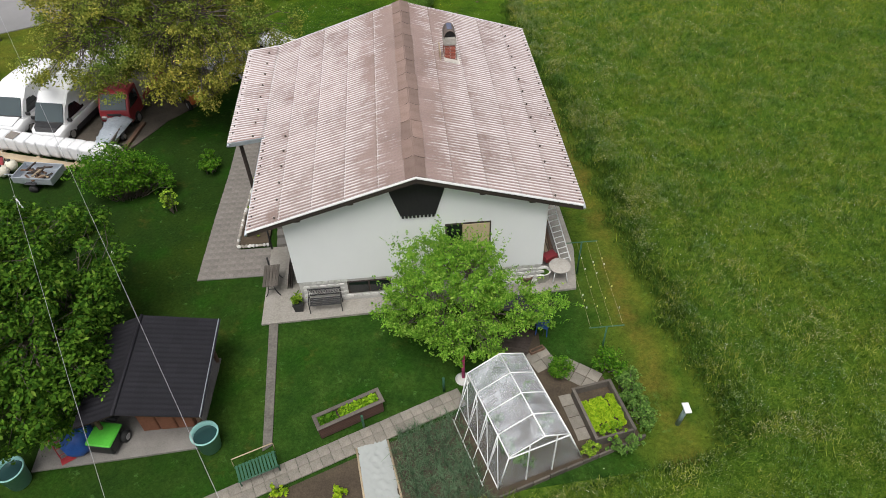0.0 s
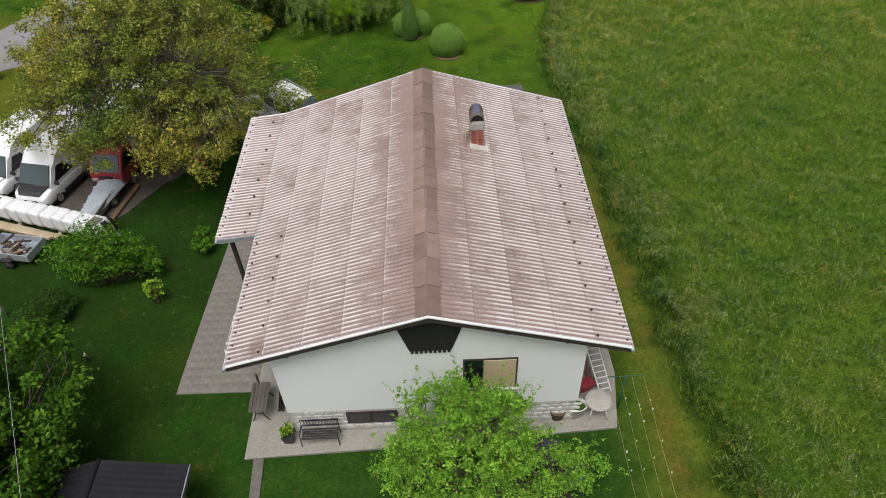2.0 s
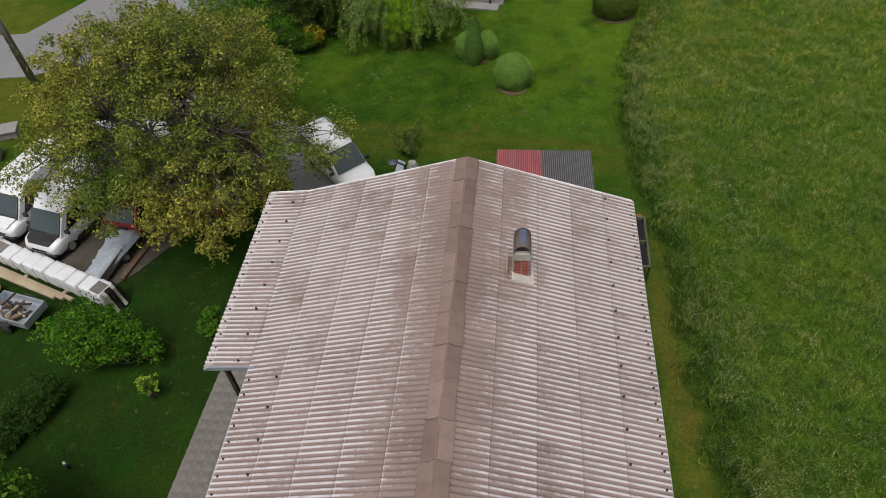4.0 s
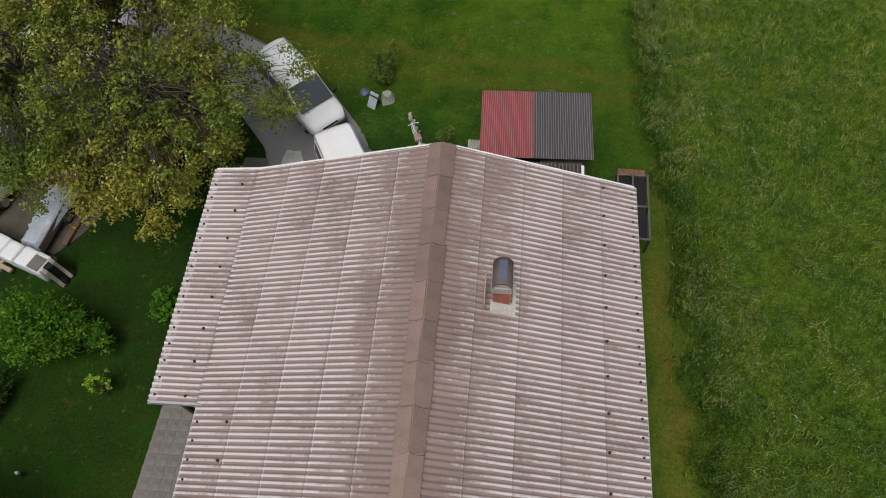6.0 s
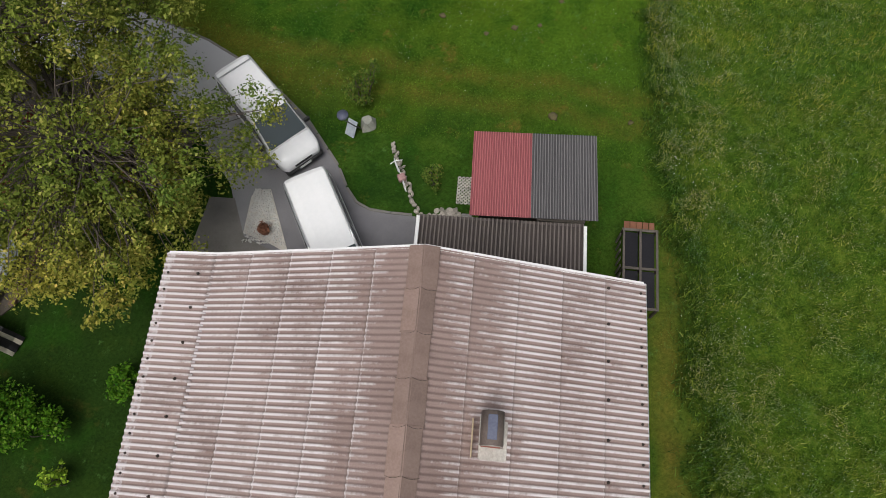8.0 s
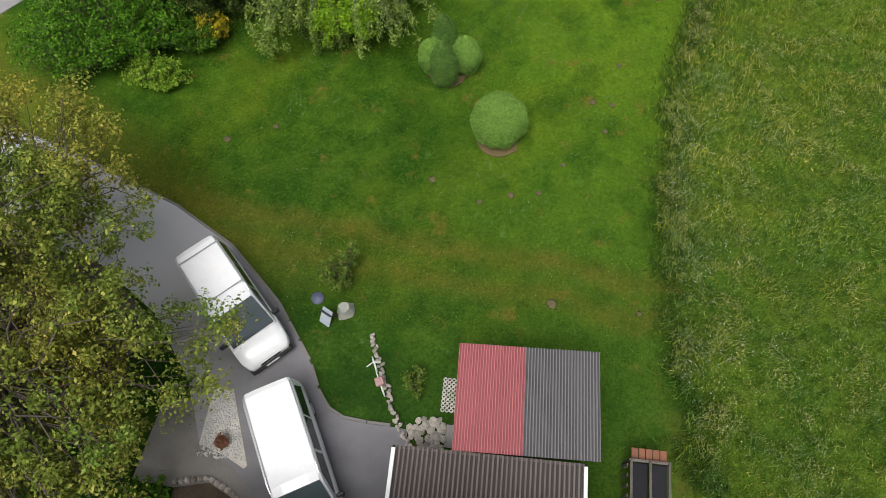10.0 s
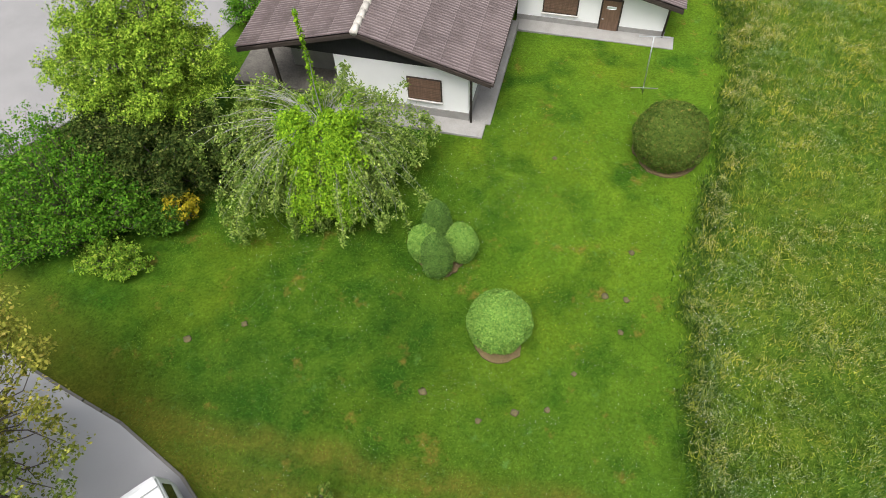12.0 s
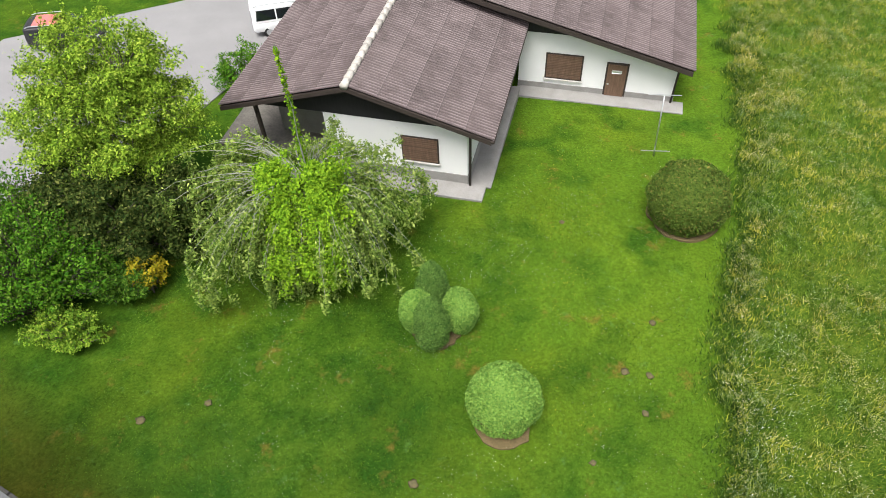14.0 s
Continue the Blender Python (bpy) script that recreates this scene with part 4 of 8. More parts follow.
# kerb stones along the drive
kerb = thing("kerb", pose(0, 0, 0), "low grey concrete kerb along the drive", "kerb", kind="structure")
kerb_me = None
for (x0, y0), (x1, y1) in zip(kerb_line, kerb_line[1:]):
    k = max(1, round(math.hypot(x1 - x0, y1 - y0) / 0.8))
    for i in range(k):
        xa, ya = x0 + (x1 - x0) * (i + 0.5) / k, y0 + (y1 - y0) * (i + 0.5) / k
        L = math.hypot(x1 - x0, y1 - y0) / k
        if kerb_me is None:
            bm = bmesh.new()
            box(bm, (-0.4, -0.05, -0.2), (0.4, 0.05, 0.035), 0.012)
            st = part("kerb_stone", bm, M_CONC_D, kerb)
            kerb_me = st.data
        else:
            st = child(new("kerb_stone", kerb_me), kerb)
        st.matrix_basis = pose(xa, ya + 0.06, gz(ya), 0, 0, math.degrees(math.atan2(y1 - y0, x1 - x0)))

# ---- the main house ----
SL = 0.307
RZ = 6.50
house = thing("house", pose(0, 0, 0), "white rendered house with weathered brown corrugated roof", "house")


def roof_z(x):
    return RZ - SL * abs(x)


WX0, WX1, WY0, WY1 = -5.05, 4.90, 19.1, 31.9
bm = bmesh.new()
extrude_poly(bm, [(WX0, WY0, 1.28), (WX1, WY0, 1.22), (WX1, WY0, roof_z(WX1) - 0.2), (0, WY0, RZ - 0.2), (WX0, WY0, roof_z(WX0) - 0.2)], (0, 0.3, 0))
part("front_wall", bm, M_RENDER, house, "smooth white rendered gable wall")
bm = bmesh.new()
extrude_poly(bm, [(WX0, WY1, -0.6), (WX1, WY1, -0.6), (WX1, WY1, roof_z(WX1) - 0.2), (0, WY1, RZ - 0.2), (WX0, WY1, roof_z(WX0) - 0.2)], (0, -0.3, 0))
part("back_wall", bm, M_RENDER, house)
block("side_wall", (WX0, WY0 + 0.3, -0.6), (WX0 + 0.3, WY1 - 0.3, roof_z(WX0) - 0.25), M_RENDER, house, bevel=0)
block("side_wall", (WX1 - 0.3, WY0 + 0.3, -0.6), (WX1, WY1 - 0.3, roof_z(WX1) - 0.25), M_RENDER, house, bevel=0)
plinth = block("plinth", (WX0 + 0.05, WY0 + 0.03, -0.4), (WX1 - 0.05, WY0 + 0.33, 1.25), M_MORTAR, house, "pale rubble stone plinth", 0)

# roof deck and sheets
deck = []
for side, x_eave in ((-1, -6.2), (1, 6.06)):
    bm = bmesh.new()
    extrude_poly(bm, [(0, 18.78, RZ - 0.03), (x_eave, 18.78, roof_z(x_eave) - 0.03), (x_eave, 32.42, roof_z(x_eave) - 0.03), (0, 32.42, RZ - 0.03)], (0, 0, -0.09))
    roof = part("roof", bm, M_DARKWOOD, house, "dark boarded eaves under corrugated sheets")
    run = abs(x_eave) * math.hypot(1, SL)
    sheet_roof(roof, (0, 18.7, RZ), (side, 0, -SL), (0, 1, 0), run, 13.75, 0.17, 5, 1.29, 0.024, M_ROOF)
    deck.append(roof)
XW = -7.72
PORCH_SL = 0.11


def porch_z(x):
    return roof_z(6.2) - PORCH_SL * (abs(x) - 6.2)


bm = bmesh.new()
extrude_poly(bm, [(-6.1, 24.52, roof_z(6.1) - 0.04), (XW, 24.52, porch_z(XW) - 0.04), (XW, 32.42, porch_z(XW) - 0.04), (-6.1, 32.42, roof_z(6.1) - 0.04)], (0, 0, -0.09))
porch_roof = part("porch_roof", bm, M_DARKWOOD, house, "wider eaves over the side porch")
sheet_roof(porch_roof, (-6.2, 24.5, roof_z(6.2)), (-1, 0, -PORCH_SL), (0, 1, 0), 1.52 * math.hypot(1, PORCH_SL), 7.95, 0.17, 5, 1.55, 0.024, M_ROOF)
# ridge plates
ridge_me = None
for i in range(12):
    for side in (-1, 1):
        if ridge_me is None:
            bm = bmesh.new()
            box(bm, (-0.03, -0.595, 0.0), (0.41, 0.595, 0.02), 0.006)
            rp = part("ridge_plate", bm, M_RIDGE, deck[1])
            ridge_me = rp.data
        else:
            rp = child(new("ridge_plate", ridge_me), deck[1])
        tilt = math.degrees(math.atan(SL))
        rp.matrix_basis = pose(0, 18.72 + 0.572 + i * 1.145, RZ + 0.075 + 0.018 * (i % 2), 0.6 * (i % 3 - 1), tilt, 0.5 * (i % 3 - 1)) @ Matrix.Diagonal((1 + 0.05 * ((i * 7) % 3 - 1), 1, 1, 1)) if side > 0 else pose(0, 18.72 + 0.572 + i * 1.145, RZ + 0.075 + 0.018 * (i % 2), 0.6 * (i % 3 - 1), tilt, 180 + 0.5 * (i % 2)) @ Matrix.Diagonal((1 + 0.05 * ((i * 5) % 3 - 1), 1, 1, 1))
for i in range(1, 12):
    for side in (-1, 1):
        bm = bmesh.new()
        tube(bm, [(0.02 * side, 0, 0.02), (0.16 * side, -0.05, -0.035), (0.28 * side, -0.055, -0.078), (0.42 * side, -0.01, -0.13)], 0.005, 5)
        o = part("lap_joint", bm, M_DARKWOOD, deck[1])
        o.matrix_basis = pose(0, 18.72 + i * 1.145, RZ + 0.108)
# fascia boards and gutters
for y in (18.66, 32.44):
    for x_eave in ((-6.25 if y < 25 else -7.75), 6.1):
        knee = [(-6.2, roof_z(6.2))] if x_eave < -7 else []
        line = [(0, RZ)] + knee + [(x_eave, porch_z(x_eave) if knee else roof_z(x_eave))]
        for y0, lo, hi, deep, mat, nm, lab in ((y, -0.2, 0.0, 0.05, M_DARKWOOD, "bargeboard", ""), (y - 0.03, 0.005, 0.055, 0.11, M_WHITEMETAL, "verge_trim", "pale metal verge strip")):
            bm = bmesh.new()
            extrude_poly(bm, [(x, y0, z + hi) for x, z in line] + [(x, y0, z + lo) for x, z in line[::-1]], (0, deep, 0))
            part(nm, bm, mat, house, lab)
rod("gutter", [(6.14, 18.6, roof_z(6.1) - 0.06), (6.14, 32.5, roof_z(6.1) - 0.06)], 0.06, M_ZINC, house)
rod("gutter", [(-6.3, 18.6, roof_z(6.25) - 0.06), (-6.3, 24.6, roof_z(6.25) - 0.06)], 0.06, M_ZINC, house)
rod("gutter", [(XW - 0.06, 24.45, porch_z(XW) - 0.06), (XW - 0.06, 32.5, porch_z(XW) - 0.06)], 0.06, M_ZINC, house)
bm = bmesh.new()
extrude_poly(bm, [(-6.15, 24.46, roof_z(6.15) + 0.05), (XW, 24.46, porch_z(XW) + 0.05), (XW, 24.46, porch_z(XW) - 0.13), (-6.15, 24.46, roof_z(6.15) - 0.13)], (0, 0.06, 0))
part("verge_trim", bm, M_ZINC, house, "blue-grey metal edge of the porch roof")
for y in (24.8, 28.4, 31.9):
    block("porch_post", (-7.4, y - 0.07, gz(y) - 0.1), (-7.26, y + 0.07, porch_z(7.3) - 0.1), M_DARKWOOD, house)
# dark boarded gable
bm = bmesh.new()
extrude_poly(bm, [(-1.0, 19.05, 5.62), (-0.66, 19.05, 4.45), (0.64, 19.05, 4.45), (1.0, 19.05, 5.62), (0.9, 19.05, 6.0), (0, 19.05, 6.3), (-0.9, 19.05, 6.0)], (0, 0.045, 0))
gable = part("gable_panel", bm, M_BLACKWOOD, house, "nearly black boarded gable peak")
for i in range(9):
    block("board_end", (-0.63 + i * 0.143, 19.04, 4.33), (-0.63 + i * 0.143 + 0.09, 19.075, 4.47), M_BLACKWOOD, gable, bevel=0.01)
for x in (-2.4, 2.36, -4.4, 4.2):
    block("rafter_end", (x - 0.11, 18.75, roof_z(x) - 0.33), (x + 0.11, 19.1, roof_z(x) - 0.12), M_DARKWOOD, house)
# windows of the gable wall
win = block("window", (0.98, 19.07, 2.30), (2.74, 19.13, 3.86), M_DARKWOOD, house, "window with a half-drawn tan blind", 0.01)
block("pane", (1.04, 19.055, 2.36), (1.62, 19.068, 3.80), M_GLASS, win, bevel=0)
block("blind", (1.64, 19.04, 2.36), (2.68, 19.068, 3.80), M_BLIND, win, "tan fabric blind", 0.005)
block("sill", (0.9, 18.98, 2.22), (2.82, 19.14, 2.29), M_STONE_W, win)
bw = block("cellar_window", (-3.08, 19.1, 0.42), (-1.3, 19.128, 1.12), M_DARKWOOD, house, "low dark cellar window", 0.01)
block("pane", (-3.0, 19.085, 0.48), (-2.24, 19.099, 1.06), M_GLASS, bw, bevel=0)
block("pane", (-2.16, 19.085, 0.48), (-1.38, 19.099, 1.06), M_GLASS, bw, bevel=0)
# rubble stones of the plinth
rng = random.Random(4)
stone_mes = []
for k in range(7):
    bm = bmesh.new()
    bmesh.ops.create_icosphere(bm, subdivisions=1, radius=1.0)
    for v in bm.verts:
        v.co = Vector((v.co.x * 0.5 * rng.uniform(0.75, 1.15), v.co.y * 0.5, v.co.z * 0.5 * rng.uniform(0.75, 1.15)))
    me = bpy.data.meshes.new("stone")
    bm.to_mesh(me)
    bm.free()
    me.materials.append(M_STONE_W)
    stone_mes.append(me)
rock_mes = []
for me in stone_mes:
    rk = me.copy()
    rk.name = "rock"
    rk.materials.clear()
    rk.materials.append(M_ROCK)
    rock_mes.append(rk)
z = 0.1
while z < 1.2:
    x = WX0 + 0.15
    h = rng.uniform(0.17, 0.26)
    while x < WX1 - 0.1:
        w = rng.uniform(0.2, 0.42)
        if not (-3.25 < x < -1.2 and 0.3 < z < 1.25):
            st = child(new("stone", rng.choice(stone_mes)), plinth)
            st.matrix_basis = pose(x + w / 2, WY0 + 0.035, min(z + h / 2, 1.16), 0, rng.uniform(-6, 6), 0) @ Matrix.Diagonal((w * 1.14, 0.08, h * 1.14, 1))
        x += w
    z += h

# chimney
cz = roof_z(2.05)
chim = thing("chimney", pose(2.02, 27.9, cz - 0.15), "red brick chimney with pale cap and curved metal cowl", "chimney")
CW, CD, CH = 0.25, 0.30, 0.92
shaft = block("chimney_shaft", (-CW, -CD, -0.15), (CW, CD, CH), M_MORTAR, chim, bevel=0.0)
brick_me = None
for r in range(11):
    for side in range(4):
        for c in range(2):
            if brick_me is None:
                bm = bmesh.new()
                box(bm, (-0.112, -0.012, -0.033), (0.112, 0.012, 0.033), 0.006)
                b = part("brick", bm, M_BRICK, shaft)
                brick_me = b.data
            else:
                b = child(new("brick", brick_me), shaft)
            off = (c - 0.5) * 0.238 + (0.012 if r % 2 else -0.012)
            zz = 0.10 + r * 0.076
            b.matrix_basis = [pose(off, -CD - 0.005, zz), pose(off, CD + 0.005, zz), pose(-CW - 0.005, off * 1.18, zz, 0, 0, 90), pose(CW + 0.005, off * 1.18, zz, 0, 0, 90)][side]
block("cap", (-0.29, -0.34, CH), (0.29, 0.34, CH + 0.34), M_STONE, chim, "thick pale concrete cap", 0.03)
block("flashing", (-0.32, -0.62, 0.225), (0.30, -0.31, 0.26), M_STONE, chim, "pale sheet flashing", 0.01).matrix_basis = pose(0, 0, 0.0, 0, math.degrees(math.atan(SL)), 0)
block("side_board", (-0.47, -0.6, 0.2), (-0.43, 0.30, 0.8), M_PALEWOOD, chim, "weathered board beside the shaft", 0.01)
bm = bmesh.new()
n = 12
rings = []
for yy in (-0.36, 0.42):
    for rr in (0.27, 0.245):
        rings.append([bm.verts.new((rr * math.cos(a), yy, CH + 0.345 + rr * 1.35 * math.sin(a))) for a in (math.pi * j / n for j in range(n + 1))])
for A, B in ((rings[0], rings[2]), (rings[3], rings[1]), (rings[1], rings[0]), (rings[2], rings[3])):
    for j in range(n):
        bm.faces.new((A[j], A[j + 1], B[j + 1], B[j]))
bmesh.ops.recalc_face_normals(bm, faces=bm.faces[:])
part("cowl", bm, M_COWL, chim, "arched grey-brown metal cowl", True)
block("cowl_plate", (-0.11, -0.24, CH + 0.715), (0.11, 0.32, CH + 0.735), M_DISC, chim, "worn blue-grey crown of the cowl", 0.008)
bm = bmesh.new()
extrude_poly(bm, [(0.245 * math.cos(math.pi * j / 12), -0.22, CH + 0.345 + 0.245 * 1.3 * math.sin(math.pi * j / 12)) for j in range(13)], (0, 0.03, 0))
part("flue_opening", bm, M_BLACK, chim, "sooty black flue opening")
for s_ in (-1, 1):
    block("flashing", (s_ * 0.31 - 0.05, -0.6, 0.2), (s_ * 0.31 + 0.05, 0.34, 0.25), M_STONE, chim, "pale side flashing", 0.01).matrix_basis = pose(0, 0, 0, 0, math.degrees(math.atan(SL)), 0)

# bolt heads and snow studs along the eaves
stud_me = None
for side, x_eave, y0, y1 in ((1, 6.06, 18.9, 32.2), (-1, -6.2, 18.9, 24.3), (-1, -7.7, 24.7, 32.2)):
    for inset, gap, size in ((0.06, 0.51, 0.8), (1.0, 1.02, 1.0)):
        k = int((y1 - y0) / gap)
        for i in range(k + 1):
            if stud_me is None:
                bm = bmesh.new()
                bmesh.ops.create_cone(bm, cap_ends=True, segments=7, radius1=0.045, radius2=0.022, depth=0.06)
                o = part("stud", bm, M_DARKWOOD, deck[1])
                stud_me = o.data
            else:
                o = child(new("stud", stud_me), deck[1])
            xx = x_eave - side * inset
            o.matrix_basis = pose(xx, y0 + i * gap, (roof_z(xx) if abs(xx) < 6.3 else porch_z(xx)) + 0.095, 0, side * (17 if abs(xx) < 6.3 else 6), 0) @ Matrix.Scale(size * 1.1, 4)

# ---- garage and shed behind the house ----
garage = thing("garage", pose(0, 0, 0), "low garage with dark brown corrugated roof and white side trims", "garage")
GZ = 1.52
block("wall", (-0.62, 32.0, gz(33) - 0.4), (4.8, 35.1, GZ - 0.15), M_CONC, garage, bevel=0)
bm = bmesh.new()
extrude_poly(bm, [(-0.76, 31.95, GZ), (4.9, 31.95, GZ), (4.9, 35.36, GZ - 0.05), (-0.76, 35.36, GZ - 0.05)], (0, 0, -0.1))
groof = part("roof", bm, M_DARKWOOD, garage)
sheet_roof(groof, (-0.75, 31.95, GZ - 0.02), (0, 1, -0.015), (1, 0, 0), 3.46, 5.64, 0.141, 8, 3.46, 0.028, M_ROOF3)
block("side_trim", (-0.86, 31.95, GZ - 0.16), (-0.74, 35.42, GZ + 0.06), M_WHITEMETAL, garage, "white painted edge board")
block("side_trim", (4.88, 31.95, GZ - 0.16), (4.99, 35.42, GZ + 0.06), M_WHITEMETAL, garage, "white painted edge board")
rod("gutter", [(-0.84, 35.46, GZ - 0.1), (4.97, 35.46, GZ - 0.1)], 0.05, M_BLACK, garage)

shed = thing("shed", pose(0, -0.06, 0) @ pose(3.1, 37, 0, 0, 0, 1.2) @ pose(-3.1, -37, 0), "wooden shed with half red, half grey sheet roof", "shed")
SN, SS = 1.70, 1.73
block("wall", (1.25, 35.95, gz(37) - 0.3), (5.0, 38.3, 1.6), M_DARKWOOD, shed, bevel=0)
for k_ in range(7):
    block("stacked_board", (3.3 + 0.02 * (k_ % 3), 35.72 + 0.03 * (k_ % 2), 0.62 + k_ * 0.09), (4.95 - 0.05 * (k_ % 2), 35.94, 0.69 + k_ * 0.09), M_GREYWOOD if k_ % 2 else M_OLDBOARD, shed, "grey boards stacked under the eaves", 0.008)
bm = bmesh.new()
extrude_poly(bm, [(1.0, 35.62, SS - 0.02), (5.25, 35.62, SS - 0.02), (5.25, 38.78, SN - 0.02), (1.0, 38.78, SN - 0.02)], (0, 0, -0.07))
sroof = part("roof", bm, M_DARKWOOD, shed)
sl = (SN - SS) / 3.2
sheet_roof(sroof, (0.94, 35.58, SS - 0.01), (0, 1, sl), (1, 0, 0), 3.2, 2.08, 0.088, 8, 3.2, 0.015, M_RED)
sheet_roof(sroof, (3.03, 35.58, SS - 0.015), (0, 1, sl), (1, 0, 0), 3.2, 2.27, 0.088, 8, 3.2, 0.015, M_GREY)

# ---- neighbouring house ----
NA = -8.0
nb = thing("neighbour_house", pose(0.55, 58.95, gz(59.0), 0, 0, NA), "low white house with brown corrugated gabled roofs and grey plinth", "house")
# heights here count from the ground at its front corner
E0, R0 = 3.07, 4.80
HW = 5.75
nsl = (R0 - E0) / HW
D1 = 17.0
for side in (-1, 1):
    bm = bmesh.new()
    xe = -HW + side * HW
    extrude_poly(bm, [(-HW, 0.03, R0 - 0.03), (xe, 0.03, E0 - 0.03), (xe, D1, E0 - 0.03), (-HW, D1, R0 - 0.03)], (0, 0, -0.12))
    r = part("roof", bm, M_DARKWOOD, nb, "dark eaves boards under brown sheets")
    sheet_roof(r, (-HW, 0, R0), (side, 0, -nsl), (0, 1, 0), HW * math.hypot(1, nsl), D1, 0.16, 7, 1.2, 0.024, M_ROOF2)
    for yy in (0.0,):
        bm = bmesh.new()
        extrude_poly(bm, [(-HW, yy - 0.02, R0 - 0.02), (xe, yy - 0.02, E0 - 0.02), (xe, yy - 0.02, E0 - 0.22), (-HW, yy - 0.02, R0 - 0.22)], (0, 0.05, 0))
        part("bargeboard", bm, M_DARKWOOD, nb)
rt = None
for i in range(36):
    if rt is None:
        bm = bmesh.new()
        tube(bm, [(-0, -0.28, 0), (0, 0.26, 0)], 0.17, 10, 0.14)
        o = part("ridge_tile", bm, M_STONE, nb, "", True)
        rt = o.data
    else:
        o = child(new("ridge_tile", rt), nb)
    o.matrix_basis = pose(-HW, 0.25 + i * 0.47, R0 + 0.03)
# front wing walls
bm = bmesh.new()
wl = -7.2
WT = 2.95
extrude_poly(bm, [(wl, 0.64, -0.1), (-1.1, 0.64, -0.1), (-1.1, 0.64, WT), (wl, 0.64, WT)], (0, 0.3, 0))
part("front_wall", bm, M_WHITEWALL, nb)
# black panel standing for the deep shade under the front overhang
bm = bmesh.new()
extrude_poly(bm, [(wl - 2.6, 0.62, WT), (-1.1, 0.62, WT), (-1.1, 0.62, E0 + 1.1 * nsl - 0.14), (-HW, 0.62, R0 - 0.14), (wl - 2.6, 0.62, R0 - (-HW - wl + 2.6) * nsl - 0.14)], (0, 0.3, 0))
part("gable_panel", bm, M_BLACKWOOD, nb, "black panel for the overhang's shade under the gable roof")
block("stone_wall", (-10.4, 2.6, -0.4), (wl - 0.02, 2.9, 2.9), M_CONC, nb, "grey stone-clad wall behind the terrace", 0.02)
block("side_wall", (-1.4, 0.94, -0.4), (-1.1, 8.2, E0 + 0.05), M_WHITEWALL, nb, bevel=0)
block("plinth", (wl, 0.6, -0.2), (-1.06, 0.64, 0.5), M_CONC, nb, "grey stone-clad plinth", 0.005)
block("plinth", (-1.1, 0.6, -0.4), (-1.06, 8.2, 0.5), M_CONC, nb, "grey stone-clad plinth", 0.005)
w = block("window", (-3.9, 0.58, 0.98), (-2.3, 0.63, 2.28), M_DARKWOOD, nb, "window closed with brown slatted shutters", 0.01)
for i in range(12):
    block("slat", (-3.84, 0.555, 1.03 + i * 0.1), (-2.36, 0.585, 1.03 + i * 0.1 + 0.09), M_BROWNWOOD, w, bevel=0.006)
block("sill", (-3.95, 0.52, 0.9), (-2.25, 0.64, 0.97), M_STONE_W, w)
rod("downpipe", [(-0.3, 0.5, E0 - 0.1), (-0.95, 0.54, E0 - 0.3), (-0.98, 0.54, 0.0)], 0.055, M_DARKWOOD, nb, "dark brown downpipe")
rod("gutter", [(0.06, -0.05, E0 - 0.05), (0.06, 8.3, E0 - 0.05)], 0.07, M_DARKWOOD, nb)
# rear wing, its gable wall facing the lawn
RX = 7.75
RE, RY0 = 1.80, 8.0
rsl = 0.262
top = RE + (RX + 4.5) * rsl
bm = bmesh.new()
extrude_poly(bm, [(RX, RY0, RE), (-4.5, RY0, top), (-4.5, RY0 + 9, top), (RX, RY0 + 9, RE)], (0, 0, -0.12))
r = part("roof", bm, M_DARKWOOD, nb, "dark eaves boards under brown sheets")
sheet_roof(r, (-4.5, RY0 - 0.05, top + 0.02), (1, 0, -rsl), (0, 1, 0), (RX + 4.5) * math.hypot(1, rsl), 9.0, 0.16, 7, 1.2, 0.024, M_ROOF2)
bm = bmesh.new()
extrude_poly(bm, [(RX, RY0 - 0.06, RE - 0.02), (-4.5, RY0 - 0.06, top - 0.02), (-4.5, RY0 - 0.06, top - 0.24), (RX, RY0 - 0.06, RE - 0.24)], (0, 0.05, 0))
part("bargeboard", bm, M_DARKWOOD, nb)
WB = -0.75
WYR = 8.7
bm = bmesh.new()
extrude_poly(bm, [(-0.3, WYR, WB), (7.2, WYR, WB), (7.2, WYR, RE + 0.55 * rsl - 0.14), (4.1, WYR, 2.6), (-0.3, WYR, 2.6)], (0, 0.3, 0))
part("rear_wing_wall", bm, M_WHITEWALL, nb)
# another black panel for the overhang's shade on the rear wing
bm = bmesh.new()
extrude_poly(bm, [(-0.3, WYR - 0.004, 2.605), (4.08, WYR - 0.004, 2.605), (-0.3, WYR - 0.004, RE + (RX + 0.3) * rsl - 0.14)], (0, 0.25, 0))
part("gable_panel", bm, M_BLACKWOOD, nb, "black panel for the overhang's shade above the white wall")
block("side_wall", (6.9, WYR + 0.3, WB), (7.2, 16.5, RE + 0.1), M_WHITEWALL, nb, bevel=0)
block("plinth", (-0.3, WYR - 0.05, WB), (7.25, WYR, WB + 0.62), M_CONC, nb, "grey stone-clad plinth", 0.005)
w = block("window", (1.0, WYR - 0.06, 0.2), (2.8, WYR - 0.002, 1.6), M_DARKWOOD, nb, "window closed with a brown slatted shutter", 0.01)
for i in range(14):
    block("slat", (1.07, WYR - 0.085, 0.26 + i * 0.092), (2.73, WYR - 0.055, 0.26 + i * 0.092 + 0.082), M_BROWNWOOD, w, bevel=0.006)
block("sill", (0.94, WYR - 0.12, 0.12), (2.86, WYR, 0.19), M_STONE_W, w)
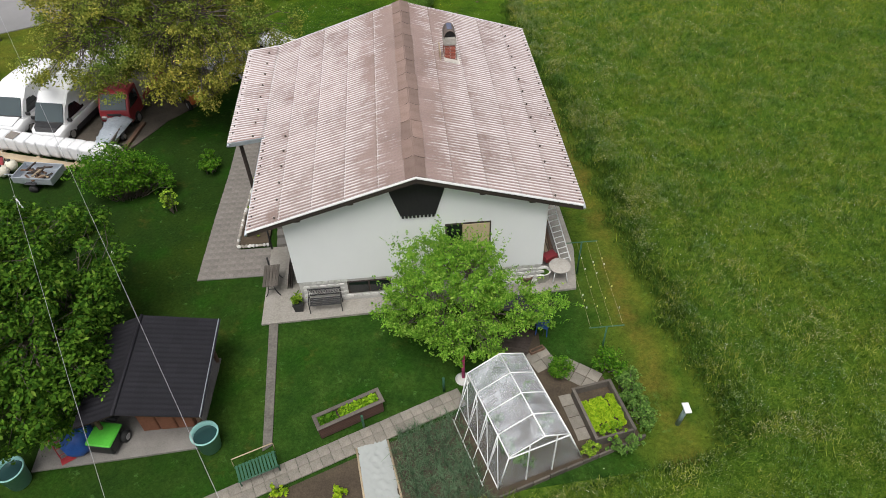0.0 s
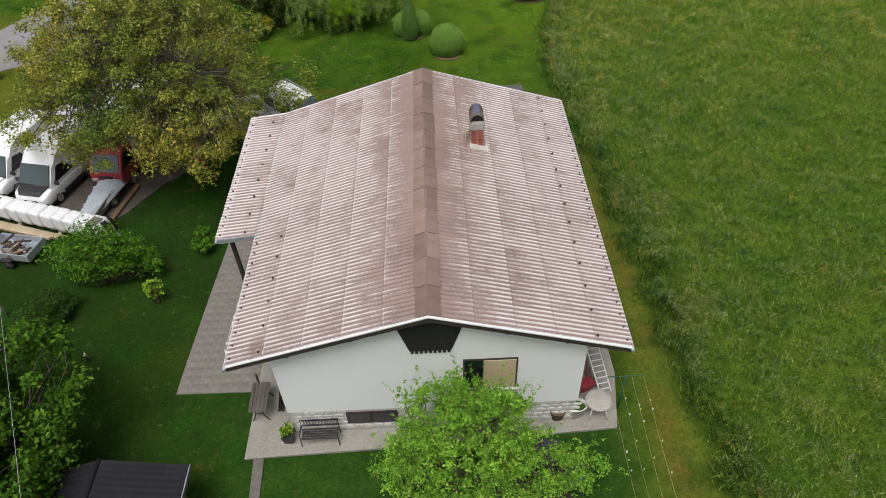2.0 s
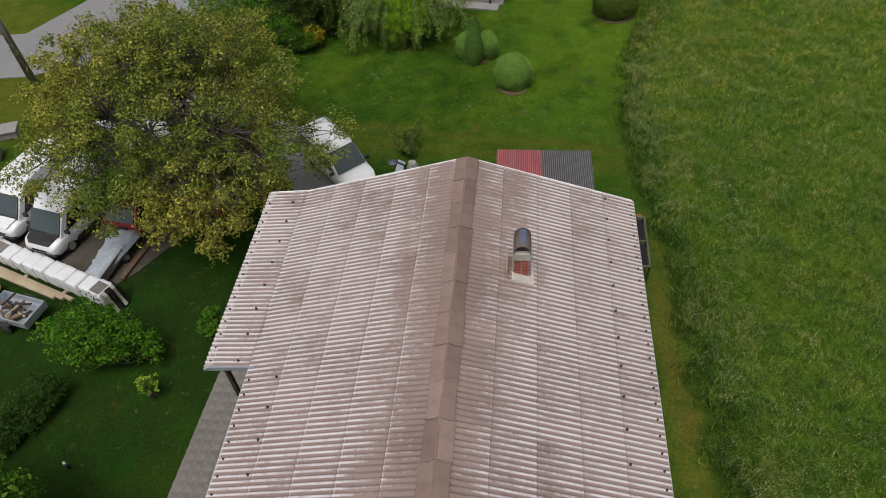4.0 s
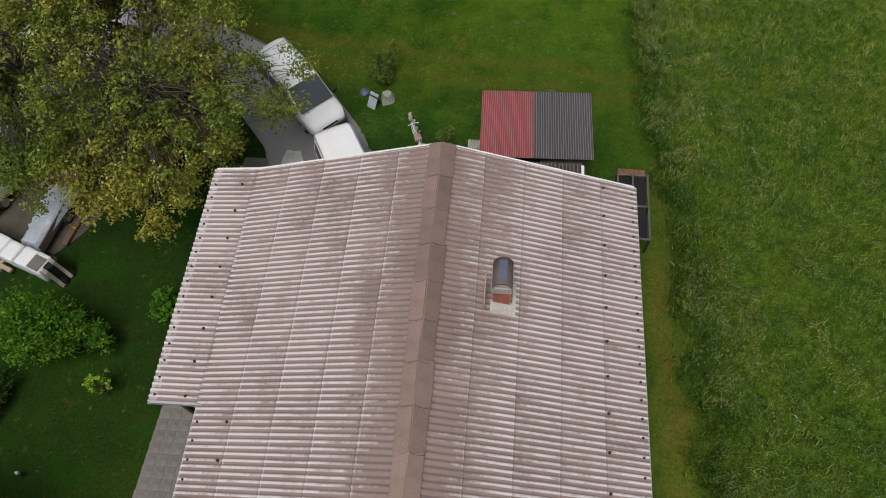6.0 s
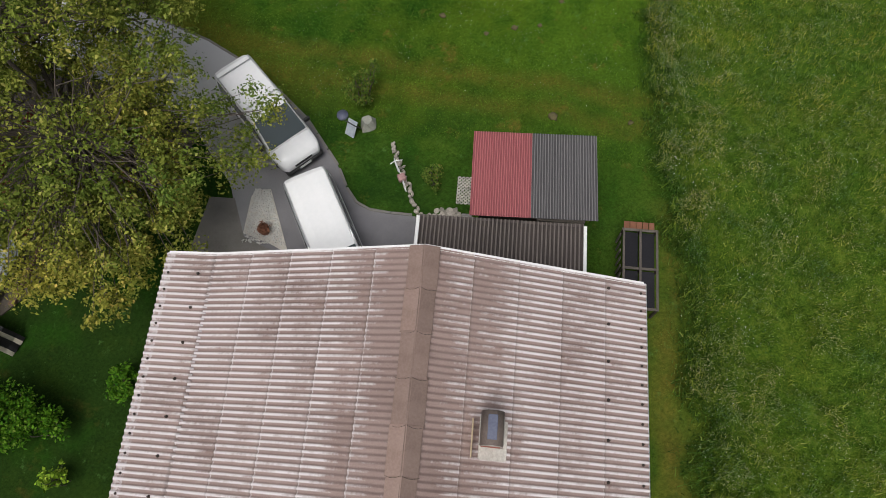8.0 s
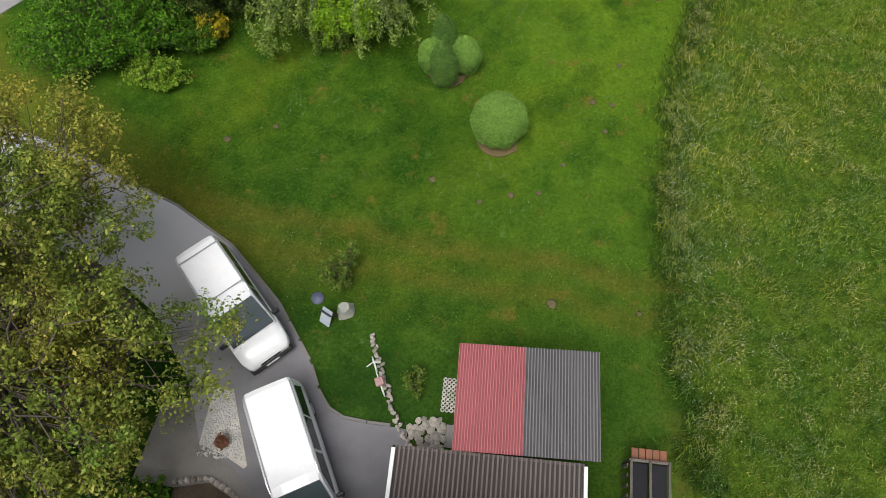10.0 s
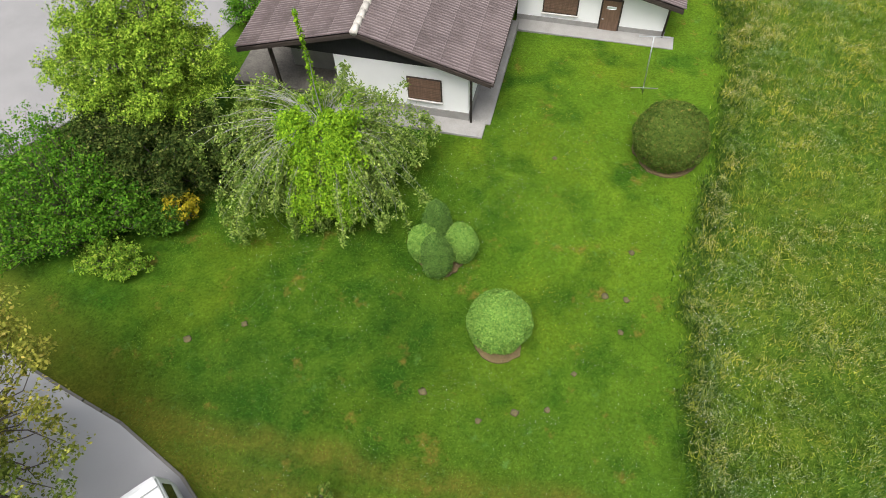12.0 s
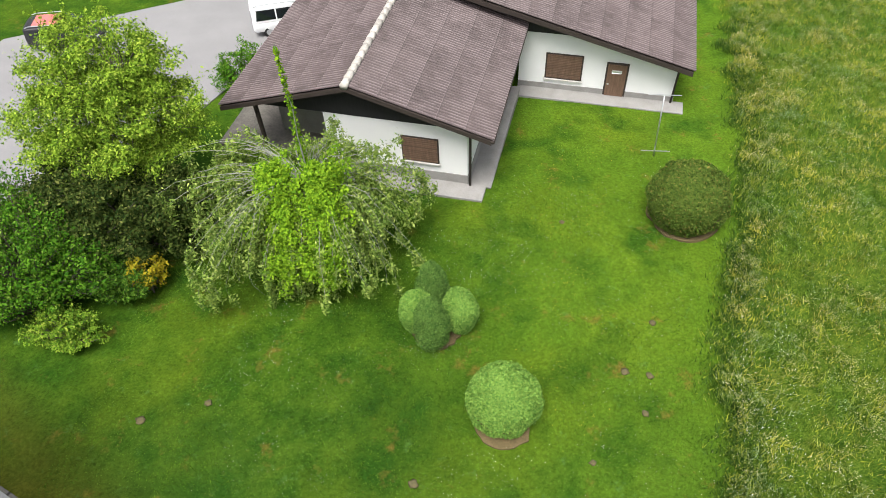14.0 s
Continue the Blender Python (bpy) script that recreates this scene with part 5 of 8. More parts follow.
d = block("door", (3.9, WYR - 0.07, -0.62), (4.95, WYR - 0.01, 1.42), M_DARKWOOD, nb, "dark brown wooden door with small fanlight", 0.01)
block("leaf", (3.98, WYR - 0.1, -0.6), (4.87, WYR - 0.065, 1.34), M_BROWNWOOD, d, "panelled brown door leaf", 0.01)
block("fanlight", (4.18, WYR - 0.115, 0.88), (4.66, WYR - 0.095, 1.05), M_STEEL, d, bevel=0.03)
block("handle", (4.03, WYR - 0.15, 0.25), (4.13, WYR - 0.1, 0.29), M_STEEL, d)
rod("downpipe", [(7.5, WYR - 0.6, RE - 0.1), (7.2, WYR - 0.12, RE - 0.3), (7.15, WYR - 0.12, WB + 0.1)], 0.055, M_DARKWOOD, nb, "dark brown downpipe")
for a, b in (((-7.6, -0.3, -0.5), (-0.3, 0.64, 0.06)), ((-1.1, 0.64, -0.7), (-0.1, 8.0, -0.03)), ((-0.3, 7.8, -1.2), (7.75, 8.7, -0.4))):
    block("pavement", a, b, M_CONC, nb, "pale concrete edging round the walls", 0.01)
# terrace under the left half
block("terrace_floor", (-13.0, 1.0, -0.8), (-7.2, 9.0, 0.02), M_PATH, nb, "dark grey terrace floor", 0.01)
for yy in (0.4, 4.5):
    block("terrace_post", (-10.2, yy, -0.3), (-10.05, yy + 0.15, R0 - 4.4 * nsl - 0.1), M_DARKWOOD, nb)
block("inner_wall", (wl - 0.02, 1.4, 0.0), (wl + 0.28, 9.0, R0 - 1.5 * nsl - 0.2), M_CONC, nb, "grey wall beside the terrace", 0)

# ---- vehicles ----


def loft(bm, sections, sides):
    """Skin a body from cross-sections along its length."""
    rings = []
    for y, half, z0, z1, crown in sections:
        ring = []
        for j in range(sides):
            t = j / sides
            a = 2 * math.pi * t
            c, s = math.cos(a), math.sin(a)
            e = 0.38
            xx = half * math.copysign(abs(c) ** e, c)
            zz = (z0 + z1) / 2 + (z1 - z0) / 2 * math.copysign(abs(s) ** e, s)
            if s > 0.5:
                xx *= crown
            ring.append(bm.verts.new((xx, y, zz)))
        rings.append(ring)
    for A, B in zip(rings, rings[1:]):
        for j in range(sides):
            bm.faces.new((A[j], A[(j + 1) % sides], B[(j + 1) % sides], B[j]))
    bm.faces.new(rings[0][::-1])
    bm.faces.new(rings[-1])
    bmesh.ops.recalc_face_normals(bm, faces=bm.faces[:])


def wheel(parent, x, y, r=0.33):
    bm = bmesh.new()
    bmesh.ops.create_cone(bm, cap_ends=True, segments=20, radius1=r, radius2=r, depth=0.22)
    bmesh.ops.rotate(bm, verts=bm.verts[:], matrix=Matrix.Rotation(radians(90), 3, "Y"))
    es = [e for e in bm.edges if len(e.link_faces) == 2 and any(len(f.verts) > 4 for f in e.link_faces)]
    bmesh.ops.bevel(bm, geom=es, offset=0.04, segments=2, affect="EDGES")
    w = part("wheel", bm, M_RUBBER, parent, "black tyre", True)
    w.matrix_basis = pose(x, y, r)
    bm = bmesh.new()
    bmesh.ops.create_cone(bm, cap_ends=True, segments=16, radius1=r * 0.62, radius2=r * 0.55, depth=0.235)
    bmesh.ops.rotate(bm, verts=bm.verts[:], matrix=Matrix.Rotation(radians(90), 3, "Y"))
    part("rim", bm, M_STEEL, w, "", False)


def sheet_panel(name, pts, thick, mat, parent, label=""):
    """A thin panel over four or more corner points, standing a little proud."""
    p = [Vector(q) for q in pts]
    nrm = (p[1] - p[0]).cross(p[2] - p[0]).normalized()
    bm = bmesh.new()
    extrude_poly(bm, [q - nrm * thick for q in p], nrm * thick * 2)
    return part(name, bm, mat, parent, label)


def van(name, label, at, heading, L=4.8, W=1.88, H=1.95, mat=M_CARWHITE, nose=0.85, lift=0.0, taper=0.86, bars=0, rake=1.0, dome=0.0, bonnet=None):
    """A van or estate, its nose pointing along +y of its own frame; heading in degrees."""
    x, y = at
    slope = math.degrees(math.atan(-0.055)) * math.cos(radians(heading))
    root = thing(name, pose(x, y, gz(y) + 0.015 + lift, 0, 0, heading) @ pose(0, 0, 0, slope, 0, 0), label, "van")
    h, w = H, W / 2
    belt = 0.28 + 0.46 * (H - 0.28)
    bm = bmesh.new()
    r = -L / 2
    f = L / 2
    loft(bm, [(r, w * 0.90, 0.42, belt * 0.97, 0.97), (r + 0.08, w * 0.97, 0.30, belt, 0.97), (r + 1.0, w, 0.26, belt, 0.97), (f - 1.3, w, 0.26, belt, 0.97),
              (f - nose, w * 0.99, 0.26, belt * 1.0, 0.93), (f - nose * 0.45, w * 0.96, 0.26, belt * 0.93, 0.9), (f - 0.12, w * 0.86, 0.28, belt * 0.80, 0.88), (f, w * 0.74, 0.36, belt * 0.68, 0.88)], 28)
    part("body", bm, mat, root, "", True)
    # cabin with tapering sides
    ws0 = f - nose - 0.05
    ws1 = ws0 - rake
    wt = w * taper
    bm = bmesh.new()
    secs = [(r + 0.03, w * 0.955, wt * 0.93, belt - 0.05, h + dome - 0.10), (r + 0.22, w * 0.965, wt * 0.99, belt - 0.05, h + dome - 0.02), (r + 1.2, w * 0.97, wt, belt - 0.05, h + dome)] + ([(ws1 - 1.1, w * 0.97, wt * 0.99, belt - 0.05, h + dome), (ws1 - 0.55, w * 0.97, wt * 0.98, belt - 0.05, h + dome * 0.8)] if dome else []) + [(ws1 - (0.12 if dome else 0.3), w * 0.97, wt * 0.99, belt - 0.05, h - 0.01), (ws1, w * 0.965, wt * 0.96, belt - 0.05, h - 0.06), (ws0, w * 0.93, w * 0.90, belt - 0.05, belt + 0.02)]
    rings = []
    for yy, wb, wtt, z0, z1 in secs:
        c = 0.10 if z1 - z0 > 0.3 else 0.01
        rings.append([bm.verts.new(q) for q in [(-wb, yy, z0), (-wtt, yy, z1 - c), (-wtt * 0.9, yy, z1 - c * 0.25), (-wtt * 0.5, yy, z1 + 0.015), (wtt * 0.5, yy, z1 + 0.015), (wtt * 0.9, yy, z1 - c * 0.25), (wtt, yy, z1 - c), (wb, yy, z0)]])
    for A, B in zip(rings, rings[1:]):
        for j in range(7):
            bm.faces.new((A[j], A[j + 1], B[j + 1], B[j]))
    bm.faces.new(rings[0])
    bm.faces.new(rings[-1][::-1])
    bmesh.ops.recalc_face_normals(bm, faces=bm.faces[:])
    part("roof", bm, mat, root)

    def side_x(z):
        return w * 0.967 + (wt - w * 0.967) * (z - belt + 0.05) / (h - belt - 0.05)
    za, zb = belt + 0.06, h - 0.22
    for s in (-1, 1):
        for y0, y1, y2, y3 in ((r + 0.25, r + 0.35, r + 1.35, r + 1.35), (r + 1.43, r + 1.43, r + 2.5, r + 2.5), (r + 2.62, r + 2.62, ws1 - 0.22, ws0 - 0.35))[2 if dome else 0:]:
            p = [(s * side_x(za), y0, za), (s * side_x(zb), y1, zb), (s * side_x(zb), y2, zb), (s * side_x(za), y3, za)]
            sheet_panel("side_window", p if s > 0 else p[::-1], 0.008, M_GLASS, root)
        mir = block("mirror", (-0.13, -0.06, -0.1), (0.13, 0.06, 0.1), M_BLACK, root, "black door mirror", 0.03)
        mir.matrix_basis = pose(s * (w + 0.10), ws0 - 0.28, belt + 0.12)
        if dome:
            # black strip added to darken the van's shaded lower side
            block("side_shade", (s * w - 0.03, r + 1.3, 0.24), (s * w + 0.03, f - 1.35, 0.52), M_BLACK, root, "black strip for the shaded lower side", 0.02)
        else:
            rod("roof_rail", [(s * wt * 0.93, r + 0.2, h - 0.02), (s * wt * 0.95, r + 0.45, h + 0.06), (s * wt * 0.95, ws1 - 0.5, h + 0.06), (s * wt * 0.93, ws1 - 0.2, h - 0.03)], 0.026, M_STEEL, root, "", 6)
        lamp = block("headlight", (-0.16, -0.10, -0.09), (0.16, 0.10, 0.09), M_STEEL, root, "clear headlight", 0.05)
        lamp.matrix_basis = pose(s * w * 0.66, f - 0.22, belt * 0.70, 15, 0, -s * 25)
        wheel(root, s * (w - 0.12), f - 0.92)
        wheel(root, s * (w - 0.12), r + 0.85)
    for i in range(bars):
        yy = r + 0.5 + i * (ws1 - r - 1.15) / max(1, bars - 1)
        rod("crossbar", [(-wt * 0.95, yy, h + 0.07), (wt * 0.95, yy, h + 0.07)], 0.02, M_STEEL, root, "", 6)
    zt = h - 0.02
    sheet_panel("windscreen", [(-w * 0.86, ws0 - 0.02, belt + 0.075), (w * 0.86, ws0 - 0.02, belt + 0.075), (wt * 0.88, ws1 + 0.02, zt), (-wt * 0.88, ws1 + 0.02, zt)], 0.02, M_SCREEN, root)
    if not dome:
        sheet_panel("rear_window", [(wt * 0.8, r + 0.03, h - 0.2), (w * 0.8, r + 0.01, belt + 0.1), (-w * 0.8, r + 0.01, belt + 0.1), (-wt * 0.8, r + 0.03, h - 0.2)], 0.012, M_GLASS, root)
    if bonnet:
        ys = [(f - 0.10, w * 0.56, belt * 0.80 + 0.015), (f - nose * 0.45, w * 0.70, belt * 0.93 + 0.025), (ws0 + 0.03, w * 0.78, belt + 0.03)]
        for (y0, x0, z0), (y1, x1, z1) in zip(ys, ys[1:]):
            sheet_panel("bonnet_panel", [(-x0, y0, z0), (x0, y0, z0), (x1, y1, z1), (-x1, y1, z1)], 0.03, bonnet, root)
        rod("scuttle", [(-w * 0.84, ws0, belt + 0.04), (w * 0.84, ws0, belt + 0.04)], 0.06, M_BLACK, root, "black strip under the windscreen", 8)
    block("bumper", (-w * 0.88, f - 0.26, 0.26), (w * 0.88, f + 0.06, 0.50), M_BLACK, root, "dark front bumper", 0.06)
    block("grille", (-w * 0.42, f - 0.06, 0.56), (w * 0.42, f + 0.02, 0.68), M_BLACK, root, "black grille", 0.02)
    block("number_plate", (-0.26, f + 0.055, 0.36), (0.26, f + 0.075, 0.47), M_WHITEMETAL, root, "plain white plate", 0.005)
    return root


def heading(a, b):
    return math.degrees(math.atan2(-(b[0] - a[0]), b[1] - a[1]))


v1 = ((-9.1, 41.8), (-5.55, 38.0))
van("van", "white people carrier parked on the curved drive", (-7.32, 39.92), heading(*v1), 4.85, 1.9, 1.93, nose=0.8, bars=2, rake=0.95)
v2 = ((-5.2, 36.95), (-2.75, 32.5))
van("van", "white van with grey roof rails parked beside the garage", (-4.0, 34.75), heading(*v2), 4.95, 1.92, 1.97, nose=0.62, rake=0.8)

# ---- trees ----
broad_tree("walnut_tree", "large spreading walnut tree with olive and brownish leaves", (-13.4, 37.2), [(0, -0.2, 6.3, 5.4, 5.4, 3.3), (3.0, -2.6, 4.6, 3.2, 3.8, 2.2), (-3.6, 1.5, 5.6, 3.4, 4.0, 2.6), (4.3, -0.6, 4.2, 2.9, 2.4, 1.8), (-1.6, 4.2, 5.0, 3.4, 2.8, 2.4), (-2.8, -3.4, 4.9, 3.2, 2.3, 1.6), (1.0, -4.2, 4.4, 2.6, 2.1, 1.6), (2.6, -5.5, 4.0, 2.1, 1.8, 1.3), (-0.2, -5.4, 4.7, 2.0, 1.5, 1.2), (6.1, 0.4, 3.9, 1.9, 1.6, 1.2), (-0.3, 6.9, 4.6, 2.5, 2.1, 1.6), (-3.2, 6.8, 4.8, 2.7, 2.4, 1.8), (1.8, 4.6, 4.3, 2.3, 2.0, 1.5), (-4.9, -2.5, 3.9, 2.0, 1.7, 1.2), (-2.4, -4.0, 3.6, 1.7, 1.3, 1.0)], 2.6, 0.30, L_WALNUT, 1000, 150, 0.056, 0.54, 11, sprigs=500)
broad_tree("fruit_tree", "young fruit tree with fresh yellow-green leaves", (1.25, 16.45), [(-0.4, 0.25, 2.7, 2.2, 2.0, 2.0), (-0.9, 0.6, 4.0, 1.3, 1.1, 1.0), (0.8, 0.4, 3.7, 1.1, 1.0, 0.9), (-0.8, 1.4, 5.0, 0.35, 0.3, 0.75), (-2.1, 0.0, 2.2, 0.9, 0.9, 0.9), (1.7, -0.2, 2.2, 1.3, 1.1, 1.1), (2.9, -0.3, 1.9, 1.0, 0.8, 0.6), (0.2, -1.3, 1.7, 1.5, 0.8, 0.9), (-2.8, 0.1, 2.6, 0.4, 0.4, 0.3)], 1.1, 0.09, L_APPLE, 500, 90, 0.043, 0.25, 12, sprigs=520)
broad_tree("garden_tree", "dense leafy garden tree beside the black-roofed shelter", (-14.6, 14.9), [(0, 0, 3.0, 3.0, 3.1, 2.5), (1.4, 1.2, 3.0, 2.2, 2.2, 1.9), (1.2, -1.3, 2.4, 2.0, 1.8, 1.8), (-2.2, 1.5, 3.0, 2.4, 2.4, 2.0), (2.6, 0.2, 2.3, 1.5, 2.0, 1.3), (-1.6, 2.2, 5.0, 2.4, 2.4, 1.9), (0.3, 1.8, 4.6, 2.0, 2.0, 1.6), (1.6, 4.0, 3.5, 1.9, 2.1, 2.0), (-1.0, 4.2, 4.0, 2.3, 2.2, 2.0)], 1.6, 0.18, L_GARDEN, 760, 115, 0.075, 0.44, 13)
broad_tree("round_tree", "full light-green tree at the roadside", (-13.55, 57.6), [(0, 0, 4.6, 2.6, 2.5, 2.6), (-0.3, 0.6, 6.4, 2.2, 2.0, 1.8), (1.7, 0.3, 4.6, 1.9, 1.8, 1.9), (1.3, 0.5, 6.0, 1.5, 1.5, 1.4), (-2.0, -0.3, 4.4, 1.6, 1.7, 1.6), (0.9, -1.4, 4.4, 1.6, 1.3, 1.3), (-1.2, -1.5, 3.9, 1.6, 1.2, 1.3)], 1.6, 0.16, L_LIGHT, 560, 205, 0.045, 0.44, 14, sprigs=420)
broad_tree("dark_tree", "dense dark olive-green broadleaf tree before the brighter one", (-13.0, 55.0), [(0, 0, 2.3, 2.5, 1.7, 1.7), (-2.0, 0.2, 2.2, 1.7, 1.5, 1.6), (1.9, 0.4, 2.0, 1.5, 1.3, 1.5), (0.2, -0.7, 1.3, 2.5, 1.1, 1.1), (-2.4, -0.5, 1.2, 1.5, 1.1, 1.0)], 0.8, 0.12, L_OLIVE, 420, 130, 0.058, 0.42, 15, sprigs=300)


def weeping_tree(name, label, at, seed):
    rng = np.random.default_rng(seed)
    x, y = at
    root = thing(name, pose(x, y, gz(y)), label, "tree")
    paths = [(bent(rng, (0, 0, -0.1), (0.1, 0, 3.4), 7, 0, 0.1), 0.16, 0.10)]
    strands, leaf_pos = [], []
    # fans of limbs: from angle, to angle, limbs, strands, reach, height of the tips, leaf tufts, leafy from
    fans = [(146, 205, 6, 8, (3.9, 5.6), (1.5, 2.7), 19, 0.25), (208, 242, 4, 8, (3.4, 5.1), (0.8, 1.8), 13, 0.4), (246, 292, 6, 12, (1.4, 3.3), (0.15, 0.9), 24, 0.15),
            (296, 388, 7, 9, (2.8, 4.7), (1.0, 2.2), 17, 0.35), (35, 145, 6, 7, (2.4, 4.0), (2.5, 3.4), 10, 0.35)]
    for a0, a1, n_limb, n_strand, reach, tips, tufts, bare in fans:
        for j in range(n_limb):
            base = radians(a0 + (a1 - a0) * (j + rng.uniform(0.25, 0.75)) / n_limb)
            R0, hang0, top0 = rng.uniform(*reach), rng.uniform(*tips), rng.uniform(3.0, 4.1)
            for _ in range(n_strand):
                a = base + rng.normal() * 0.075
                R = R0 * rng.uniform(0.5, 1.06)
                top = top0 + 0.2 * rng.normal()
                hang = hang0 + 0.35 * rng.normal() * (1 if hang0 > 0.8 else 0.5)
                hang = max(hang, 0.08)
                t = np.linspace(0, 1, 11)
                bend = 0.8 if bare > 0.3 else 0.5
                rad = R * np.minimum(1, t / bend) ** 0.8
                z = top + 0.35 * np.sin(np.pi * np.minimum(1, t / bend)) - (top - hang) * np.clip((t - bend * 0.45) / (1 - bend * 0.45), 0, 1) ** 1.2
                aa = a + rng.normal() * 0.10 * t
                p = np.stack([rad * np.cos(aa), rad * np.sin(aa), z], 1) + rng.normal(size=(11, 3)) * 0.05
                p[0] = (0.1, 0, min(top, 3.3))
                strands.append((p, 0.012, 0.003))
                for s in range(tufts):
                    q = rng.uniform(bare, 1.0) * 10
                    k = min(int(q), 9)
                    c = p[k] + (p[k + 1] - p[k]) * (q - k)
                    leaf_pos.append(c + rng.normal(size=(17, 3)) * np.array([0.08, 0.08, 0.16]) - np.array([0, 0, 0.12]))
    v, f = limb_mesh(paths, 8)
    np_part("trunk", v, f, M_BARK, root, "", True)
    v, f = limb_mesh(strands, 4)
    np_part("branchwork", v, f, M_TWIG, root, "pale arching branches")
    leaf_pos = np.concatenate(leaf_pos)
    v, f = leaf_quads(rng, leaf_pos, 0.062, np.tile(np.array([[0, 0, 0.7]]), (len(leaf_pos), 1)), 1.0, 0.42)
    np_part("crown", v, f, L_WILLOW, root, "grey-green hanging leaves")
    # vigorous bright shoots falling in two curtains from the crown's heart
    hearts = []
    for k in range(330):
        b = rng.random()
        lane = -0.75 + 0.4 * rng.normal() if k % 2 else 0.85 + 0.33 * rng.normal()
        hearts.append((lane + 0.3 * b, -0.35 - 2.5 * b ** 0.8 + 0.25 * rng.normal(), 4.55 - 2.9 * b ** 1.35 + 0.2 * rng.normal()))
    hearts = np.array(hearts)
    v1, f1 = clumps(rng, hearts, rng.uniform(0.16, 0.34, len(hearts)), 95, 0.05, 1.5)
    tall = rng.uniform(3.6, 8.8, 680)
    shoot = np.stack([rng.normal(0.0, 1.0, 680) * (0.17 - 0.0165 * tall), rng.normal(0.1, 0.07, 680), tall], 1)
    v, f = joined([(v1, f1), leaf_quads(rng, shoot, 0.06, None, 1.0)])
    np_part("vine", v, f, L_VINE, root, "bright green shoots over the top")
    v, f = limb_mesh([(bent(rng, (0.1, 0, 3.2), (0.0, 0.1, 9.0), 6, 0, 0.05), 0.03, 0.008)], 5)
    np_part("leader", v, f, M_TWIG, root)
    return root


weeping_tree("weeping_tree", "weeping ornamental tree with grey-green hanging branches", (-5.75, 55.6), 21)
clipped_bush("ball_bush", "neatly clipped light-green ball bush on bare soil", (1.5, 48.85), 1.1, 1.95, L_BOX, 17000, 0.032, 31)
clipped_bush("cone_bush", "clipped dark-green cone bush in a tight group", (-1.0, 51.4), 0.58, 2.45, L_CONE, 9000, 0.029, 32, "cone", group="clipped bush group")
clipped_bush("cone_bush", "clipped grey-green cone bush behind the others", (-1.15, 53.0), 0.56, 2.4, L_CONE, 8500, 0.029, 33, "cone", group="clipped bush group")
clipped_bush("ball_bush", "small clipped ball bush in a tight group", (-1.6, 52.15), 0.6, 1.62, L_BOX, 7500, 0.031, 34, group="clipped bush group")
clipped_bush("ball_bush", "small clipped ball bush in a tight group", (-0.15, 52.25), 0.64, 1.7, L_BOX, 7500, 0.031, 35, group="clipped bush group")
clipped_bush("dome_bush", "broad dark clipped dome bush with brownish twigs", (8.3, 58.35), 1.55, 2.45, L_BROWN, 22000, 0.036, 36, "ball")
loose_bush("shrub", "large dark-green shrub beside the drive", (-15.9, 52.3), [(0, 0, 1.6, 2.8, 2.6, 2.2), (1.9, 0.4, 1.2, 1.7, 1.6, 1.5), (-2.2, -1.0, 1.2, 2.0, 2.0, 1.5), (-2.0, 2.0, 1.8, 2.4, 2.2, 2.0)], L_MID, 38000, 0.055, 42)
loose_bush("shrub", "low spreading juniper with yellow-green tips", (-13.75, 50.5), [(0, 0, 0.5, 1.4, 0.9, 0.8), (0.7, -0.2, 0.35, 0.9, 0.6, 0.55)], L_JUNIPER, 6500, 0.045, 43)
loose_bush("shrub", "low dark-green shrub beside a yellow one", (-13.0, 52.6), [(0, 0, 0.7, 1.7, 0.9, 0.9), (0.9, 0.0, 0.6, 0.8, 0.7, 0.7)], L_GARDEN, 8000, 0.045, 44)
loose_bush("shrub", "low golden-yellow shrub on the lawn's edge", (-11.75, 53.1), [(0, 0, 0.65, 0.75, 0.7, 0.8)], L_YELLOW, 2200, 0.05, 45)
loose_bush("shrub", "dark shrub under the weeping tree", (-9.0, 55.6), [(0, 0, 0.8, 1.4, 1.0, 1.1)], L_DARK, 5200, 0.05, 46)
loose_bush("shrub", "round light shrub by the neighbour's forecourt", (-12.9, 67.3), [(0, 0, 0.7, 1.1, 2.4, 0.9)], L_MID, 5000, 0.055, 47)
loose_bush("shrub", "bushy green garden shrub on the lawn", (-14.35, 27.4), [(0, 0, 1.5, 1.5, 1.3, 1.4), (1.1, 0.1, 1.1, 1.1, 1.0, 1.1), (-1.1, 0.2, 1.1, 1.2, 1.0, 1.1), (2.1, 0.3, 0.6, 0.6, 0.6, 0.6)], L_MID, 15000, 0.052, 48)
loose_bush("shrub", "low dark evergreen shrub", (-16.1, 24.45), [(0, 0, 0.4, 0.9, 0.9, 0.8), (0.45, 0.9, 0.35, 0.8, 0.8, 0.75), (-0.45, -0.9, 0.35, 0.8, 0.8, 0.75)], L_DARK, 16000, 0.038, 49)
loose_bush("shrub", "green shrub at the corner of the dark bed", (-9.0, 33.0), [(0, 0, 0.6, 0.9, 0.9, 0.7), (0.6, 0.4, 0.5, 0.5, 0.5, 0.5)], L_GARDEN, 3600, 0.05, 55)
loose_bush("flowering_shrub", "thin shrub with pale flowers", (-11.7, 25.9), [(0, 0, 0.7, 0.45, 0.4, 0.6)], L_LIGHT, 420, 0.06, 50)
loose_bush("shrub", "small green shrub beside the path", (-10.4, 29.1), [(0, 0, 0.5, 0.6, 0.6, 0.6)], L_MID, 1100, 0.06, 51)
